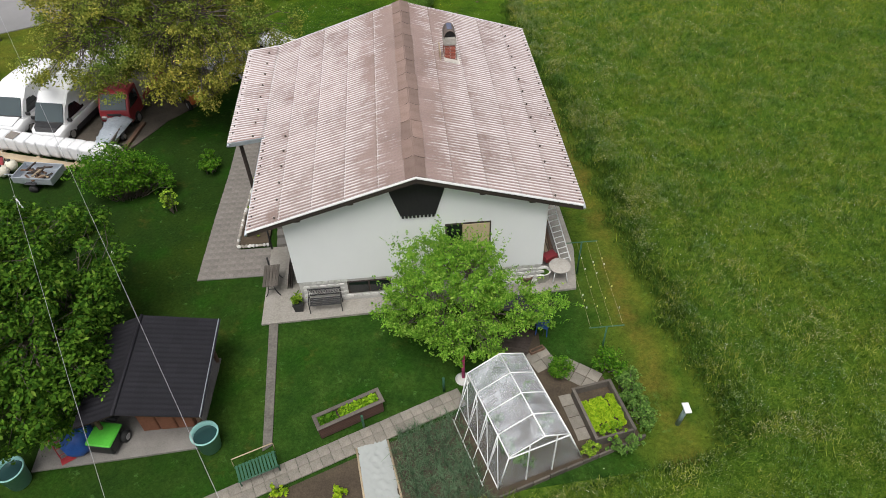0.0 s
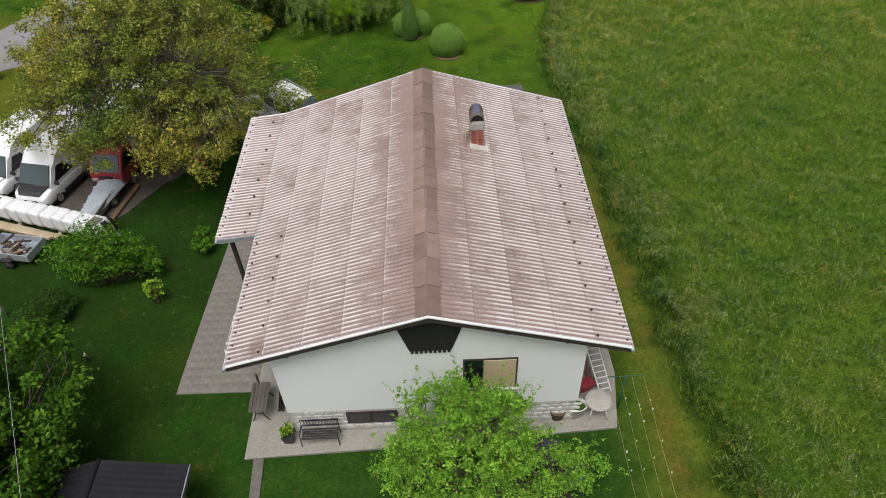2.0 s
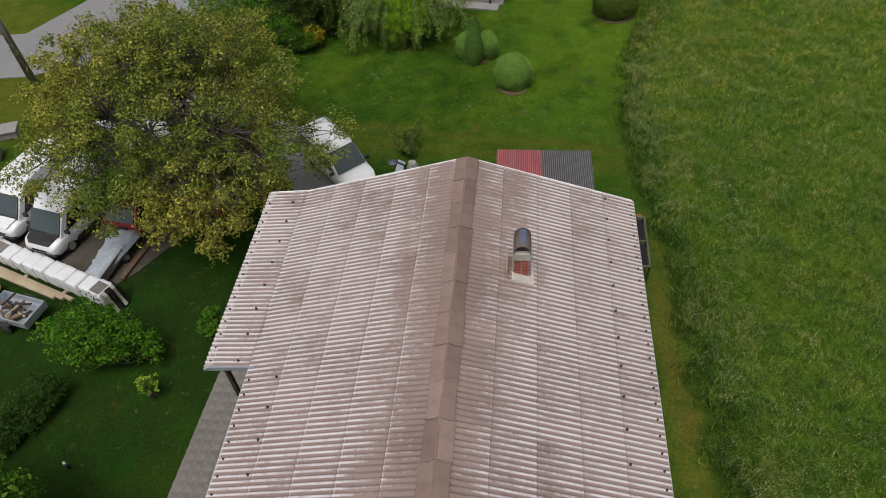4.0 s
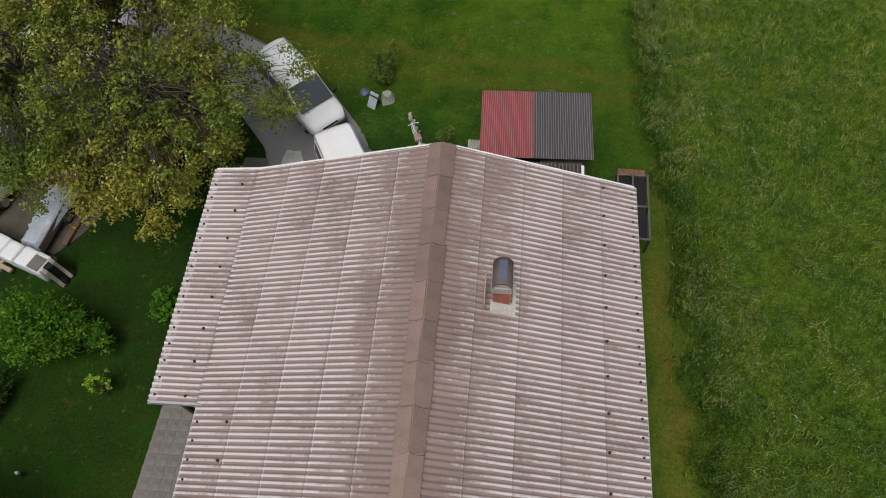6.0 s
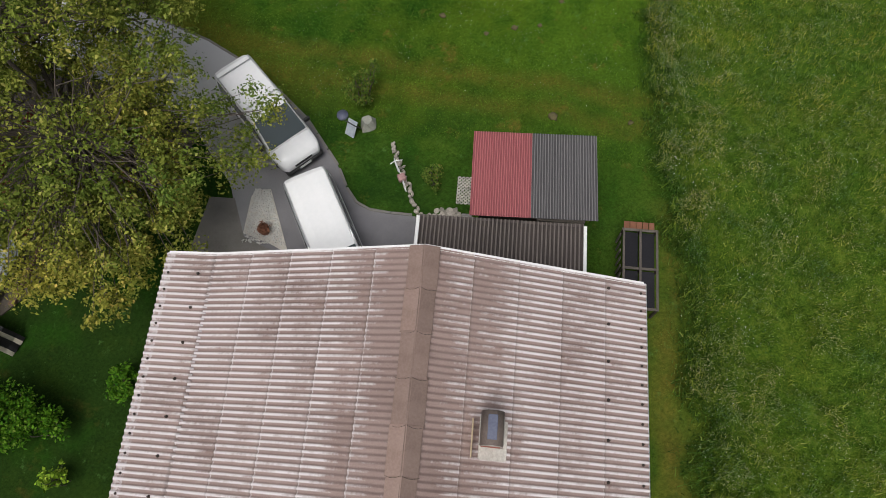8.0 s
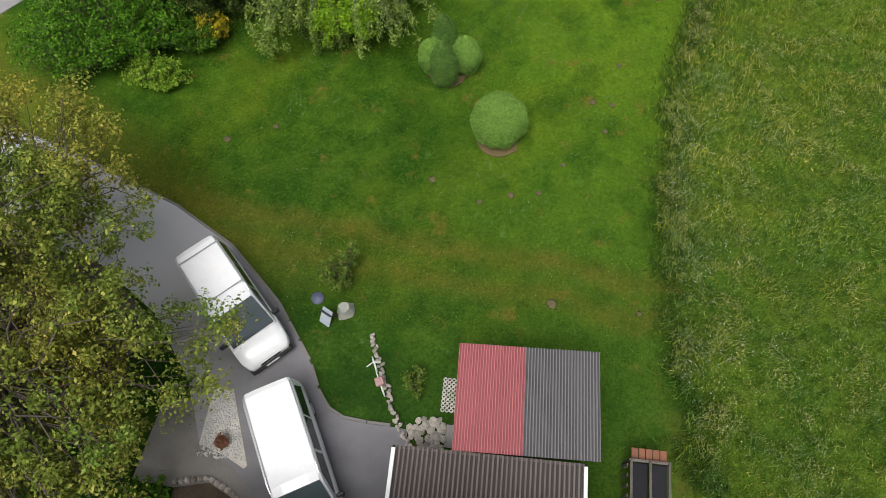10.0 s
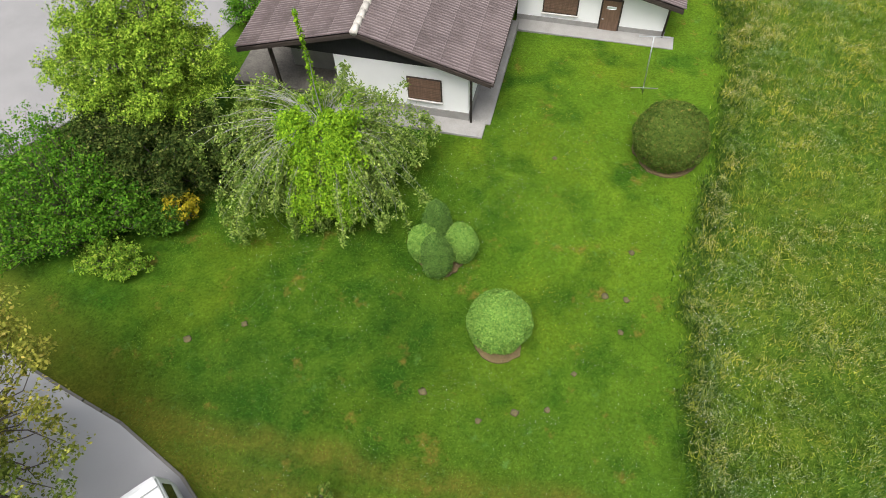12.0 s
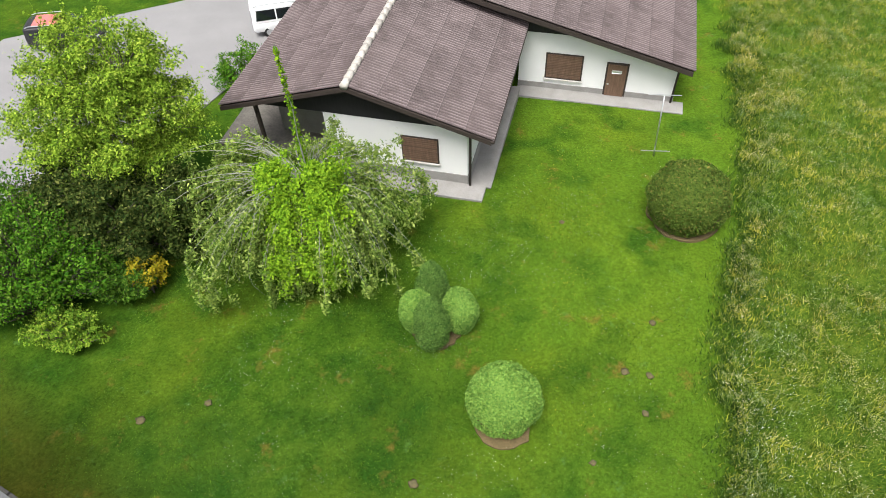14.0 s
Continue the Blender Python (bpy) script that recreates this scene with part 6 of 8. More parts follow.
loose_bush("shrub", "young green and olive shrub on the lawn", (-3.95, 41.6), [(0, 0, 0.7, 0.65, 0.6, 0.8), (0.5, 0.6, 1.2, 0.4, 0.4, 0.6)], L_BROWN, 2000, 0.045, 52)
loose_bush("shrub", "small shrub near the shed", (-0.65, 37.9), [(0, 0, 0.4, 0.55, 0.55, 0.5)], L_BROWN, 900, 0.04, 53)
blades("meadow_grass", "tall hay meadow grass in dull yellow-green", 510000, meadow_xy(5, 86, -0.1, 30), 0.23, L_GRASS, 61, 0.017, tussock=0.9)
blades("meadow_fringe", "taller dark grass along the meadow's ragged edge", 70000, meadow_xy(9.5, 75, -0.25, 1.3), 0.26, L_GRASS2, 62, 0.015, tussock=0.5)


def seed_heads(name, label, n, xy, seed):
    """Pale panicles standing over the tallest tussocks, thicker to the north."""
    rng = np.random.default_rng(seed)
    x, y = xy(rng, n)
    rise = sward(x, y)
    keep = rng.random(n) < np.clip((rise - 0.10) * 3.4, 0.05, 0.9) * np.interp(y, [5, 36, 48], [0.75, 0.75, 1.0]) * np.clip(0.35 + 1.15 * vnoise(x * 0.8, y * 0.8, 12), 0.15, 1.5)
    x, y, rise = x[keep], y[keep], rise[keep]
    z = land(y) + rise + rng.uniform(0.08, 0.3, len(x))
    n = len(x)
    c = np.stack([x, y, z], 1)
    along = unit(rng, n) * 0.027 * rng.uniform(0.6, 1.5, (n, 1))
    across = np.cross(along, unit(rng, n))
    across *= 0.011 / (np.linalg.norm(across, axis=1)[:, None] + 1e-6)
    v = np.stack([c - along + across, c - along - across, c + along], 1).reshape(-1, 3)
    tagged(new(name, mesh_from(name, v, np.arange(3 * n).reshape(-1, 3), (L_SEED,))), label, "grass", kind="stuff")


seed_heads("grass_seed_heads", "pale feathery seed heads over the hay meadow", 900000, meadow_xy(5, 86, 0.0, 30), 63)

# ---- front garden ----
terrace = slab("terrace", [(-6.65, 18.15), (-1.7, 18.32), (3.6, 18.55), (6.35, 18.7), (6.75, 21.0), (6.7, 24.0), (4.9, 24.0), (4.9, 19.1), (-5.05, 19.1), (-5.05, 22.6), (-6.65, 22.6)], -0.3, 0.03, M_TERRACE)
tagged(terrace, "pale concrete terrace along the house wall", "terrace", kind="structure")
patio = thing("patio", pose(0, 0, 0), "grey slab path and patio beside the house", "pavement", kind="structure")
slab("bedding", [(-9.72, 20.98), (-6.6, 20.92), (-6.66, 22.7), (-8.2, 22.7), (-8.1, 26.0), (-7.9, 31.9), (-9.5, 31.9), (-9.45, 26.0)], -0.4, -0.012, M_CONC_D, patio, follow=True)
tile_me = {}


def tile(parent, name, w, d, h, mat, m, bevel=0.008):
    key = (name, round(w, 2), round(d, 2), mat.name)
    if key not in tile_me:
        bm = bmesh.new()
        box(bm, (-w / 2, -d / 2, -0.04), (w / 2, d / 2, h), bevel)
        ob = part(name, bm, mat, parent)
        tile_me[key] = ob.data
    else:
        ob = child(new(name, tile_me[key]), parent)
    ob.matrix_basis = m
    return ob


rr = random.Random(7)
for i in range(27):
    y = 21.2 + i * 0.4
    x0, x1 = (-9.7 + 0.012 * i, -6.65 if y < 22.5 else -8.1 + 0.01 * i)
    k = max(2, round((x1 - x0) / 0.4))
    for j in range(k):
        tile(patio, "paving_slab", 0.398, 0.398, 0.006, M_PATIO, pose(x0 + (j + 0.5) * (x1 - x0) / k, y, gz(y) + rr.uniform(-0.004, 0.004), 0, 0, rr.uniform(-0.6, 0.6)))
strip = slab("garden_path", [(-6.34, 18.2), (-5.98, 18.2), (-5.72, 12.7), (-6.03, 12.5)], -0.2, 0.014, M_PATH)
tagged(strip, "narrow worn concrete garden path", "path", kind="structure")
walkway = thing("walkway", pose(0, 0, 0), "slanting walkway of square gritty paving stones", "pavement", kind="structure")
ax, ay, bx, by = -7.3, 10.8, 1.05, 14.0
L = math.hypot(bx - ax, by - ay)
ang = math.degrees(math.atan2(by - ay, bx - ax))
n = 23
for i in range(-4, n):
    for j in (-0.5, 0.5):
        u = (i + 0.5) * L / n
        c, s = math.cos(radians(ang)), math.sin(radians(ang))
        tile(walkway, "paving_stone", 0.382, 0.382, 0.02, M_PAVER, pose(ax + c * u - s * (j * 0.388 - 0.02), ay + s * u + c * (j * 0.388 - 0.02), rr.uniform(-0.006, 0.006), 0, 0, ang + rr.uniform(-1, 1)))
for cx, cy, a, nx, ny in ((4.21, 15.28, 25, 2, 2), (5.52, 14.45, -37, 3, 2), (4.91, 12.72, 100.5, 4, 1)):
    for i in range(nx):
        for j in range(ny):
            q = pose(cx, cy, 0, 0, 0, a) @ Vector(((i - (nx - 1) / 2) * 0.47, (j - (ny - 1) / 2) * 0.47, 0))
            tile(walkway, "paving_stone", 0.45, 0.45, 0.03, M_PAVER, pose(q.x, q.y, rr.uniform(-0.006, 0.006), 0, 0, a + rr.uniform(-3, 3)))
bed = slab("vegetable_bed", ribbon([(-6.6, 10.1), (-5.6, 10.85), (0.85, 13.3), (3.6, 15.1), (6.3, 14.4), (7.0, 11.85)], [(-7.5, 7.5), (1.2, 8.2), (1.85, 10.1), (7.0, 11.75)]), -0.2, 0.02, M_SOIL)
tagged(bed, "bare brown garden soil of the vegetable beds", "soil", kind="structure")

tree_patch = slab("tree_patch", [(2.0, 16.1), (2.7, 15.3), (3.5, 15.2), (4.3, 15.8), (4.35, 16.6), (3.5, 17.0), (2.5, 16.9)], -0.2, 0.012, M_SOIL)
tagged(tree_patch, "dark brown ground patch under the fruit tree", "soil", kind="structure")

deck = thing("plank_deck", pose(3.05, 16.12, 0.0, 0, 0, -26), "low dark brown plank deck under the fruit tree", "deck")
for i in range(8):
    block("plank", (-0.9 + 0.02 * (i % 3), -0.6 + 0.152 * i, 0.2), (0.88 - 0.015 * (i % 2), -0.6 + 0.152 * i + 0.142, 0.235), M_DARKWOOD, deck, bevel=0.006)
for x in (-0.7, 0.0, 0.7):
    block("joist", (x - 0.04, -0.58, 0.0), (x + 0.04, 0.6, 0.198), M_DARKWOOD, deck, bevel=0.005)
M_NAVY = simple("navy_canvas", (0.016, 0.024, 0.055), (0.035, 0.05, 0.10), 4.0, 60.0, 0.8)
M_SLATE = simple("slate_top", (0.018, 0.02, 0.028), (0.04, 0.044, 0.056), 2.0, 20.0, 0.5)
chair = thing("garden_chair", pose(4.37, 16.72, 0.0, 0, 0, 155), "dark blue folding garden chair beside the deck", "chair")
block("seat", (-0.24, -0.23, 0.41), (0.24, 0.23, 0.44), M_NAVY, chair, bevel=0.01)
back = block("backrest", (-0.24, -0.02, 0.0), (0.24, 0.015, 0.42), M_NAVY, chair, bevel=0.01)
back.matrix_basis = pose(0, -0.25, 0.48, 14, 0, 0)
for s_ in (-1, 1):
    rod("leg", [(s_ * 0.25, -0.26, 0.9), (s_ * 0.25, 0.24, 0.0)], 0.014, M_BLACK, chair, "", 6)
    rod("leg", [(s_ * 0.22, 0.22, 0.42), (s_ * 0.22, -0.26, 0.0)], 0.014, M_BLACK, chair, "", 6)
table = thing("garden_table", pose(3.4, 17.6, 0.0, 0, 0, -6), "dark slate-topped garden table behind the fruit tree", "table")
block("tabletop", (-0.75, -0.4, 0.70), (0.75, 0.4, 0.73), M_SLATE, table, bevel=0.01)
for x in (-0.66, 0.66):
    for y in (-0.32, 0.32):
        block("leg", (x - 0.025, y - 0.025, 0.0), (x + 0.025, y + 0.025, 0.698), M_BLACK, table, bevel=0.005)
trough = thing("plant_trough", pose(4.12, 15.68, 0.0, 0, 0, 22), "narrow brown wooden trough at the edge of the paving", "trough")
for a, b in (((-0.3, -0.09, 0.0), (0.3, -0.06, 0.16)), ((-0.3, 0.06, 0.0), (0.3, 0.09, 0.16)), ((-0.3, -0.058, 0.0), (-0.27, 0.058, 0.16)), ((0.27, -0.058, 0.0), (0.3, 0.058, 0.16))):
    block("board", a, b, M_BROWNWOOD, trough, bevel=0.005)
block("soil", (-0.268, -0.058, 0.0), (0.268, 0.058, 0.11), M_SOIL, trough, bevel=0)

# sheet over a bed
rng = np.random.default_rng(71)
nu, nv = 16, 50
U, V = np.meshgrid(np.linspace(0, 1, nu), np.linspace(0, 1, nv))
P0 = np.array([-2.75, 12.25]) * (1 - V[..., None]) + np.array([-2.3, 8.6]) * V[..., None]
P1 = np.array([-1.72, 12.45]) * (1 - V[..., None]) + np.array([-1.05, 8.6]) * V[..., None]
P = P0 * (1 - U[..., None]) + P1 * U[..., None]
Z = 0.05 + 0.05 * np.sin(np.pi * U) ** 0.6 + 0.03 * rng.normal(size=U.shape) * np.sin(np.pi * U)
v = np.dstack([P + rng.normal(size=P.shape) * 0.02, Z]).reshape(-1, 3)
f = [(i * nu + j, i * nu + j + 1, (i + 1) * nu + j + 1, (i + 1) * nu + j) for i in range(nv - 1) for j in range(nu - 1)]
M_FILM = glass("garden_film", (0.58, 0.62, 0.60), 0.35, 0.55)
sheet = new("bed_cover", mesh_from("bed_cover", v, f, (M_FILM,), True))
tagged(sheet, "crumpled milky plastic sheet laid over a bed", "plastic sheet")
for a, b in (((-2.78, 12.25), (-2.32, 8.6)), ((-1.70, 12.45), (-1.03, 8.6))):
    rod("hem", [(a[0], a[1], 0.05), ((a[0] + b[0]) / 2 + 0.03, (a[1] + b[1]) / 2, 0.06), (b[0], b[1], 0.05)], 0.035, M_PALEWOOD, sheet, "pale rolled hem")

# onion rows
rng = np.random.default_rng(72)
pts = []
while len(pts) < 620:
    u, q = rng.random(), rng.random()
    a = np.array([-1.55, 12.55]) * (1 - q) + np.array([-0.75, 8.8]) * q
    b = np.array([0.75, 13.2]) * (1 - q) + np.array([1.75, 9.3]) * q
    row = np.round(u * 8) / 8
    pts.append(a * (1 - row) + b * row + rng.normal(size=2) * 0.05)
pts = np.array(pts)
pos = np.repeat(pts, 7, 0)
N = len(pos)
base = np.concatenate([pos + rng.normal(size=(N, 2)) * 0.02, np.zeros((N, 1)) + 0.02], 1)
h = rng.uniform(0.2, 0.42, N)
d = rng.normal(size=(N, 2)) * 0.15
mid = base + np.concatenate([d * 0.5, (h * 0.8)[:, None]], 1)
tip = base + np.concatenate([d * 1.5, (h * rng.uniform(0.3, 1.0, N))[:, None]], 1)
side = np.stack([-d[:, 1], d[:, 0], np.zeros(N)], 1)
side = side / (np.linalg.norm(side, axis=1)[:, None] + 1e-6) * 0.0065
v = np.stack([base - side, base + side, mid + side, base - side, mid + side, mid - side, mid - side, mid + side, tip], 1).reshape(-1, 3)
tagged(new("onion_plants", mesh_from("onion_plants", v, np.arange(9 * N).reshape(-1, 3), (L_ONION,))), "blue-green onion leaves in loose rows", "vegetables", kind="stuff")

# greenhouse
gh = thing("greenhouse", pose(1.85, 10.31, 0.02, 0, 0, 16.2), "film greenhouse with a white tube frame", "greenhouse")
prof = [(0.0, 0.0), (0.31, 1.91), (1.51, 2.41), (2.41, 1.97), (3.09, 0.0)]
GL = 3.36
M_GHFILM = glass("greenhouse_film", (0.62, 0.66, 0.67), 0.25, 0.16)
M_GHTOP = glass("greenhouse_roof_film", (0.70, 0.73, 0.76), 0.25, 0.3)
for m_, low, high in ((M_GHFILM, 0.08, 0.26), (M_GHTOP, 0.12, 0.42)):
    # sky reflections painted as milky streaks and patches, stronger on the roof film
    glare = noise_at(m_.node_tree, 1.3, 6, 0.72, stretch=(1.0, 1.6, 0.8))
    amount = m_.node_tree.nodes.new("ShaderNodeMapRange")
    amount.inputs[1].default_value, amount.inputs[2].default_value, amount.inputs[3].default_value, amount.inputs[4].default_value = 0.38, 0.68, low, high
    m_.node_tree.links.new(glare, amount.inputs[0])
    m_.node_tree.links.new(amount.outputs[0], m_.node_tree.nodes["Principled BSDF"].inputs["Alpha"])
for i in range(5):
    y = i * GL / 4
    for (x0, z0), (x1, z1) in zip(prof, prof[1:]):
        rod("hoop", [(x0, y, z0), (x1, y, z1)], 0.022, M_WHITEMETAL, gh, "", 8)
for x, z in prof[1:4]:
    rod("rail", [(x, 0, z), (x, GL, z)], 0.024, M_WHITEMETAL, gh, "", 8)
for x in (0.0, 3.09):
    rod("rail", [(x, 0, 0.03), (x, GL, 0.03)], 0.02, M_WHITEMETAL, gh, "", 8)
rod("rail", [(-0.42, 0.25, 0.05), (-0.42, GL - 0.4, 0.05)], 0.02, M_WHITEMETAL, gh, "", 8)
for i in range(4):
    rod("strut", [(-0.42, 0.35 + i * 0.82, 0.05), (0.27, 0.75 + i * 0.8, 1.7)], 0.014, M_WHITEMETAL, gh, "", 6)
    rod("strut", [(0.0, i * GL / 4, 0.05), (0.3, (i + 1) * GL / 4, 1.85)], 0.014, M_WHITEMETAL, gh, "", 6)
for i in range(4):
    for k_, ((x0, z0), (x1, z1)) in enumerate(zip(prof, prof[1:])):
        sheet_panel("film_panel", [(x0, i * GL / 4, z0), (x0, (i + 1) * GL / 4, z0), (x1, (i + 1) * GL / 4, z1), (x1, i * GL / 4, z1)], 0.004, M_GHTOP if k_ in (1, 2) else M_GHFILM, gh)
for y in (0.0, GL):
    bm = bmesh.new()
    extrude_poly(bm, [(x, y - 0.01, z) for x, z in prof], (0, 0.012, 0))
    part("film_end", bm, M_GHFILM, gh)
for x, z in ((1.0, 2.18), (1.95, 2.18)):
    rod("door_post", [(x, -0.02, 0), (x, -0.02, z)], 0.025, M_WHITEMETAL, gh, "", 6)
rod("brace", [(0.31, -0.03, 1.9), (2.41, -0.03, 1.95)], 0.025, M_WHITEMETAL, gh, "", 6)
rng = np.random.default_rng(73)
for k, (x, y, s) in enumerate(((0.8, 1.1, 0.5), (2.3, 1.3, 0.55), (0.9, 2.3, 0.5), (2.2, 2.7, 0.6), (1.2, 0.45, 0.35))):
    q = gh.matrix_basis @ Vector((x, y, 0))
    loose_bush("tomato_plant", "young green plant growing inside the greenhouse", (q.x, q.y), [(0, 0, s * 0.9, 0.35, 0.35, s)], L_MID, 320, 0.05, 80 + k, "plant", "greenhouse plants")

# raised bed with lettuce
rb = thing("raised_bed", pose(5.35, 11.5, 0.02, 0, 0, 10.0), "weathered wooden raised bed of lettuce", "raised bed")
RW, RD = 1.45, 2.12
for a, b in (((0, 0, 0), (0.08, RD, 0.45)), ((RW - 0.08, 0, 0), (RW, RD, 0.45)), ((0.08, 0, 0), (RW - 0.08, 0.08, 0.45)), ((0.08, RD - 0.08, 0), (RW - 0.08, RD, 0.45))):
    block("side_board", a, b, M_OLDBOARD, rb, bevel=0.015)
for a, b in (((-0.03, 0, 0.452), (0.08, RD, 0.49)), ((RW - 0.08, 0, 0.452), (RW + 0.03, RD, 0.49)), ((0.082, RD - 0.09, 0.452), (RW - 0.082, RD, 0.49))):
    block("rim_board", a, b, M_OLDBOARD, rb, bevel=0.01)
block("soil", (0.085, 0.085, 0.0), (RW - 0.085, RD - 0.085, 0.14), M_SOIL, rb, bevel=0)
lettuce = None
rng = np.random.default_rng(74)
for i in range(5):
    for j in range(4):
        if lettuce is None:
            n = 90
            t = rng.uniform(0, 2 * np.pi, n)
            r_ = rng.uniform(0.01, 0.12, n)
            pos = np.stack([r_ * np.cos(t), r_ * np.sin(t), 0.16 - r_ * 0.55 + rng.uniform(0, 0.03, n)], 1)
            v, f = leaf_quads(rng, pos, 0.06, np.stack([np.cos(t) * 0.5, np.sin(t) * 0.5, np.full(n, 0.8)], 1), 0.5, 0.8)
            lm = mesh_from("leaf_head", v, f, (L_SALAD,))
            lettuce = lm
        q = rb.matrix_basis @ Vector((0.25 + j * 0.315 + rng.normal() * 0.03, 0.50 + i * 0.255 + rng.normal() * 0.03, 0.14))
        ob = new("lettuce", lettuce)
        ob.matrix_basis = pose(q.x, q.y, q.z, 0, 0, rng.uniform(0, 360)) @ Matrix.Scale(rng.uniform(1.05, 1.5), 4)
        tagged(ob, "bright yellow-green lettuce head in the raised bed", "lettuce", "lettuce heads")
q = rb.matrix_basis @ Vector((0.72, 0.25, 0))
loose_bush("herb", "low dark-green herb at the end of the lettuce bed", (q.x, q.y), [(0, 0, 0.4, 0.6, 0.28, 0.25)], L_VINE, 900, 0.035, 75, "plant")
for k, (x, y, lob, leaf, n_, s_) in enumerate((
    (4.79, 14.6, [(0, 0, 0.38, 0.42, 0.45, 0.42)], L_MID, 2600, 0.032), (6.55, 14.7, [(0, 0, 0.45, 0.6, 0.5, 0.55), (0.4, -0.5, 0.3, 0.4, 0.4, 0.4)], L_MID, 2300, 0.045),
    (7.05, 13.5, [(0, 0, 0.4, 0.45, 0.75, 0.6)], L_CONE, 2300, 0.038), (7.2, 12.45, [(0, 0, 0.35, 0.42, 0.65, 0.55)], L_CONE, 2300, 0.038),
    (6.3, 11.32, [(0, 0, 0.3, 0.65, 0.28, 0.42)], L_CONE, 1700, 0.036), (5.1, 11.25, [(0, 0, 0.3, 0.4, 0.25, 0.35)], L_LIGHT, 600, 0.045),
    (-3.4, 10.6, [(0, 0, 0.2, 0.3, 0.25, 0.25)], L_SALAD, 300, 0.05), (-5.3, 10.9, [(0, 0, 0.15, 0.35, 0.2, 0.2)], L_SALAD, 300, 0.05))):
    loose_bush("garden_plant", "leafy green plant at the edge of the vegetable garden", (x, y), lob, leaf, n_, s_, 90 + k, "plant")
edge = thing("bed_edging", pose(1.85, 10.02, 0, 0, 0, 17.8), "low dark edging of old boards along the vegetable garden", "edging")
for i in range(9):
    block("board", (i * 0.62, -0.05 + rr.uniform(-0.01, 0.01), -0.1), (i * 0.62 + 0.6, 0.02, 0.16 + rr.uniform(-0.03, 0.02)), M_OLDBOARD, edge, bevel=0.012)

# planter on the lawn
pl = thing("planter", pose(-4.0, 12.72, 0.0, 0, 0, 22.0), "long brown wooden planter with green seedlings", "planter")
for i in range(7):
    z = 0.02 + i * 0.095
    block("board", (0.02, 0.02, z), (2.38, 0.06, z + 0.088), M_PLANTER, pl, bevel=0.01)
    block("board", (0.02, 0.5, z), (2.38, 0.54, z + 0.088), M_PLANTER, pl, bevel=0.01)
    block("board", (0.0, 0.062, z), (0.04, 0.498, z + 0.088), M_PLANTER, pl, bevel=0.01)
    block("board", (2.36, 0.062, z), (2.40, 0.498, z + 0.088), M_PLANTER, pl, bevel=0.01)
for a, b in (((-0.05, -0.05, 0.69), (2.45, 0.09, 0.725)), ((-0.05, 0.47, 0.69), (2.45, 0.61, 0.725)), ((-0.05, 0.092, 0.69), (0.09, 0.468, 0.725)), ((2.31, 0.092, 0.69), (2.45, 0.468, 0.725))):
    block("rim", a, b, M_OLDBOARD, pl, "dark grey rim board", 0.01)
block("soil", (0.045, 0.065, 0.05), (2.355, 0.495, 0.6), M_SOIL, pl, bevel=0)
rng = np.random.default_rng(76)
for a, b, m_ in ((0.12, 0.75, L_MID), (0.85, 2.25, L_VINE)):
    n = int(520 * (b - a))
    pos = np.stack([np.linspace(a, b, n), 0.285 + 0.15 * np.sin(np.arange(n) * 2.4), 0.6 + np.abs(rng.normal(size=n)) * 0.07], 1)
    v, f = leaf_quads(rng, pos, 0.05, np.tile(np.array([[0, 0, 0.8]]), (n, 1)), 0.9, 0.7)
    np_part("seedling_carpet", v, f, m_, pl, "crowded green seedlings")
for x, y in ((-2.52, 13.05), (0.42, 14.3)):
    p = thing("garden_post", pose(x, y, 0), "short green metal post beside the walkway", "post", "green posts")
    rod("shaft", [(0, 0, -0.05), (0, 0, 0.72)], 0.045, M_GREEN, p)
    rod("finial", [(0, 0, 0.72), (0, 0, 0.76)], 0.055, M_GREEN, p)
# green slatted bench
gb = thing("garden_bench", pose(-6.6, 11.2, 0.0, 0, 0, 20.0), "dark green slatted garden bench beside the walkway", "bench")
for i in range(12):
    block("slat", (0.03 + i * 0.112, 0.0, 0.40), (0.03 + i * 0.112 + 0.085, 0.62, 0.425), M_GREEN, gb, bevel=0.008)
for y in (0.0, 0.58):
    rod("rail", [(0, y, 0.39), (1.4, y, 0.39)], 0.022, M_GREEN, gb)
for x in (0.05, 1.35):
    for y in (0.05, 0.55):
        rod("leg", [(x, y, 0), (x, y, 0.39)], 0.022, M_GREEN, gb)
rod("backrest", [(0, 0.66, 0.4), (0, 0.72, 0.72), (1.4, 0.72, 0.72), (1.4, 0.66, 0.4)], 0.02, M_PALEWOOD, gb, "pale worn top rail")

# bench, pot, table and boards by the wall
ib = thing("iron_bench", pose(-4.68, 18.5, 0.03), "black iron garden bench with lattice back against the stone plinth", "bench")
for i in range(5):
    block("seat_slat", (0.03, 0.02 + i * 0.09, 0.42), (1.29, 0.02 + i * 0.09 + 0.07, 0.445), M_BLACK, ib, bevel=0.008)
for z in (0.55, 0.88):
    block("back_rail", (0.03, 0.47, z), (1.29, 0.505, z + 0.06), M_BLACK, ib, bevel=0.008)
for i in range(12):
    x = 0.06 + i * 0.105
    rod("lattice_bar", [(x, 0.487, 0.6), (x + 0.1, 0.487, 0.9)], 0.009, M_BLACK, ib, "", 5)
    rod("lattice_bar", [(x + 0.1, 0.492, 0.6), (x, 0.492, 0.9)], 0.009, M_BLACK, ib, "", 5)
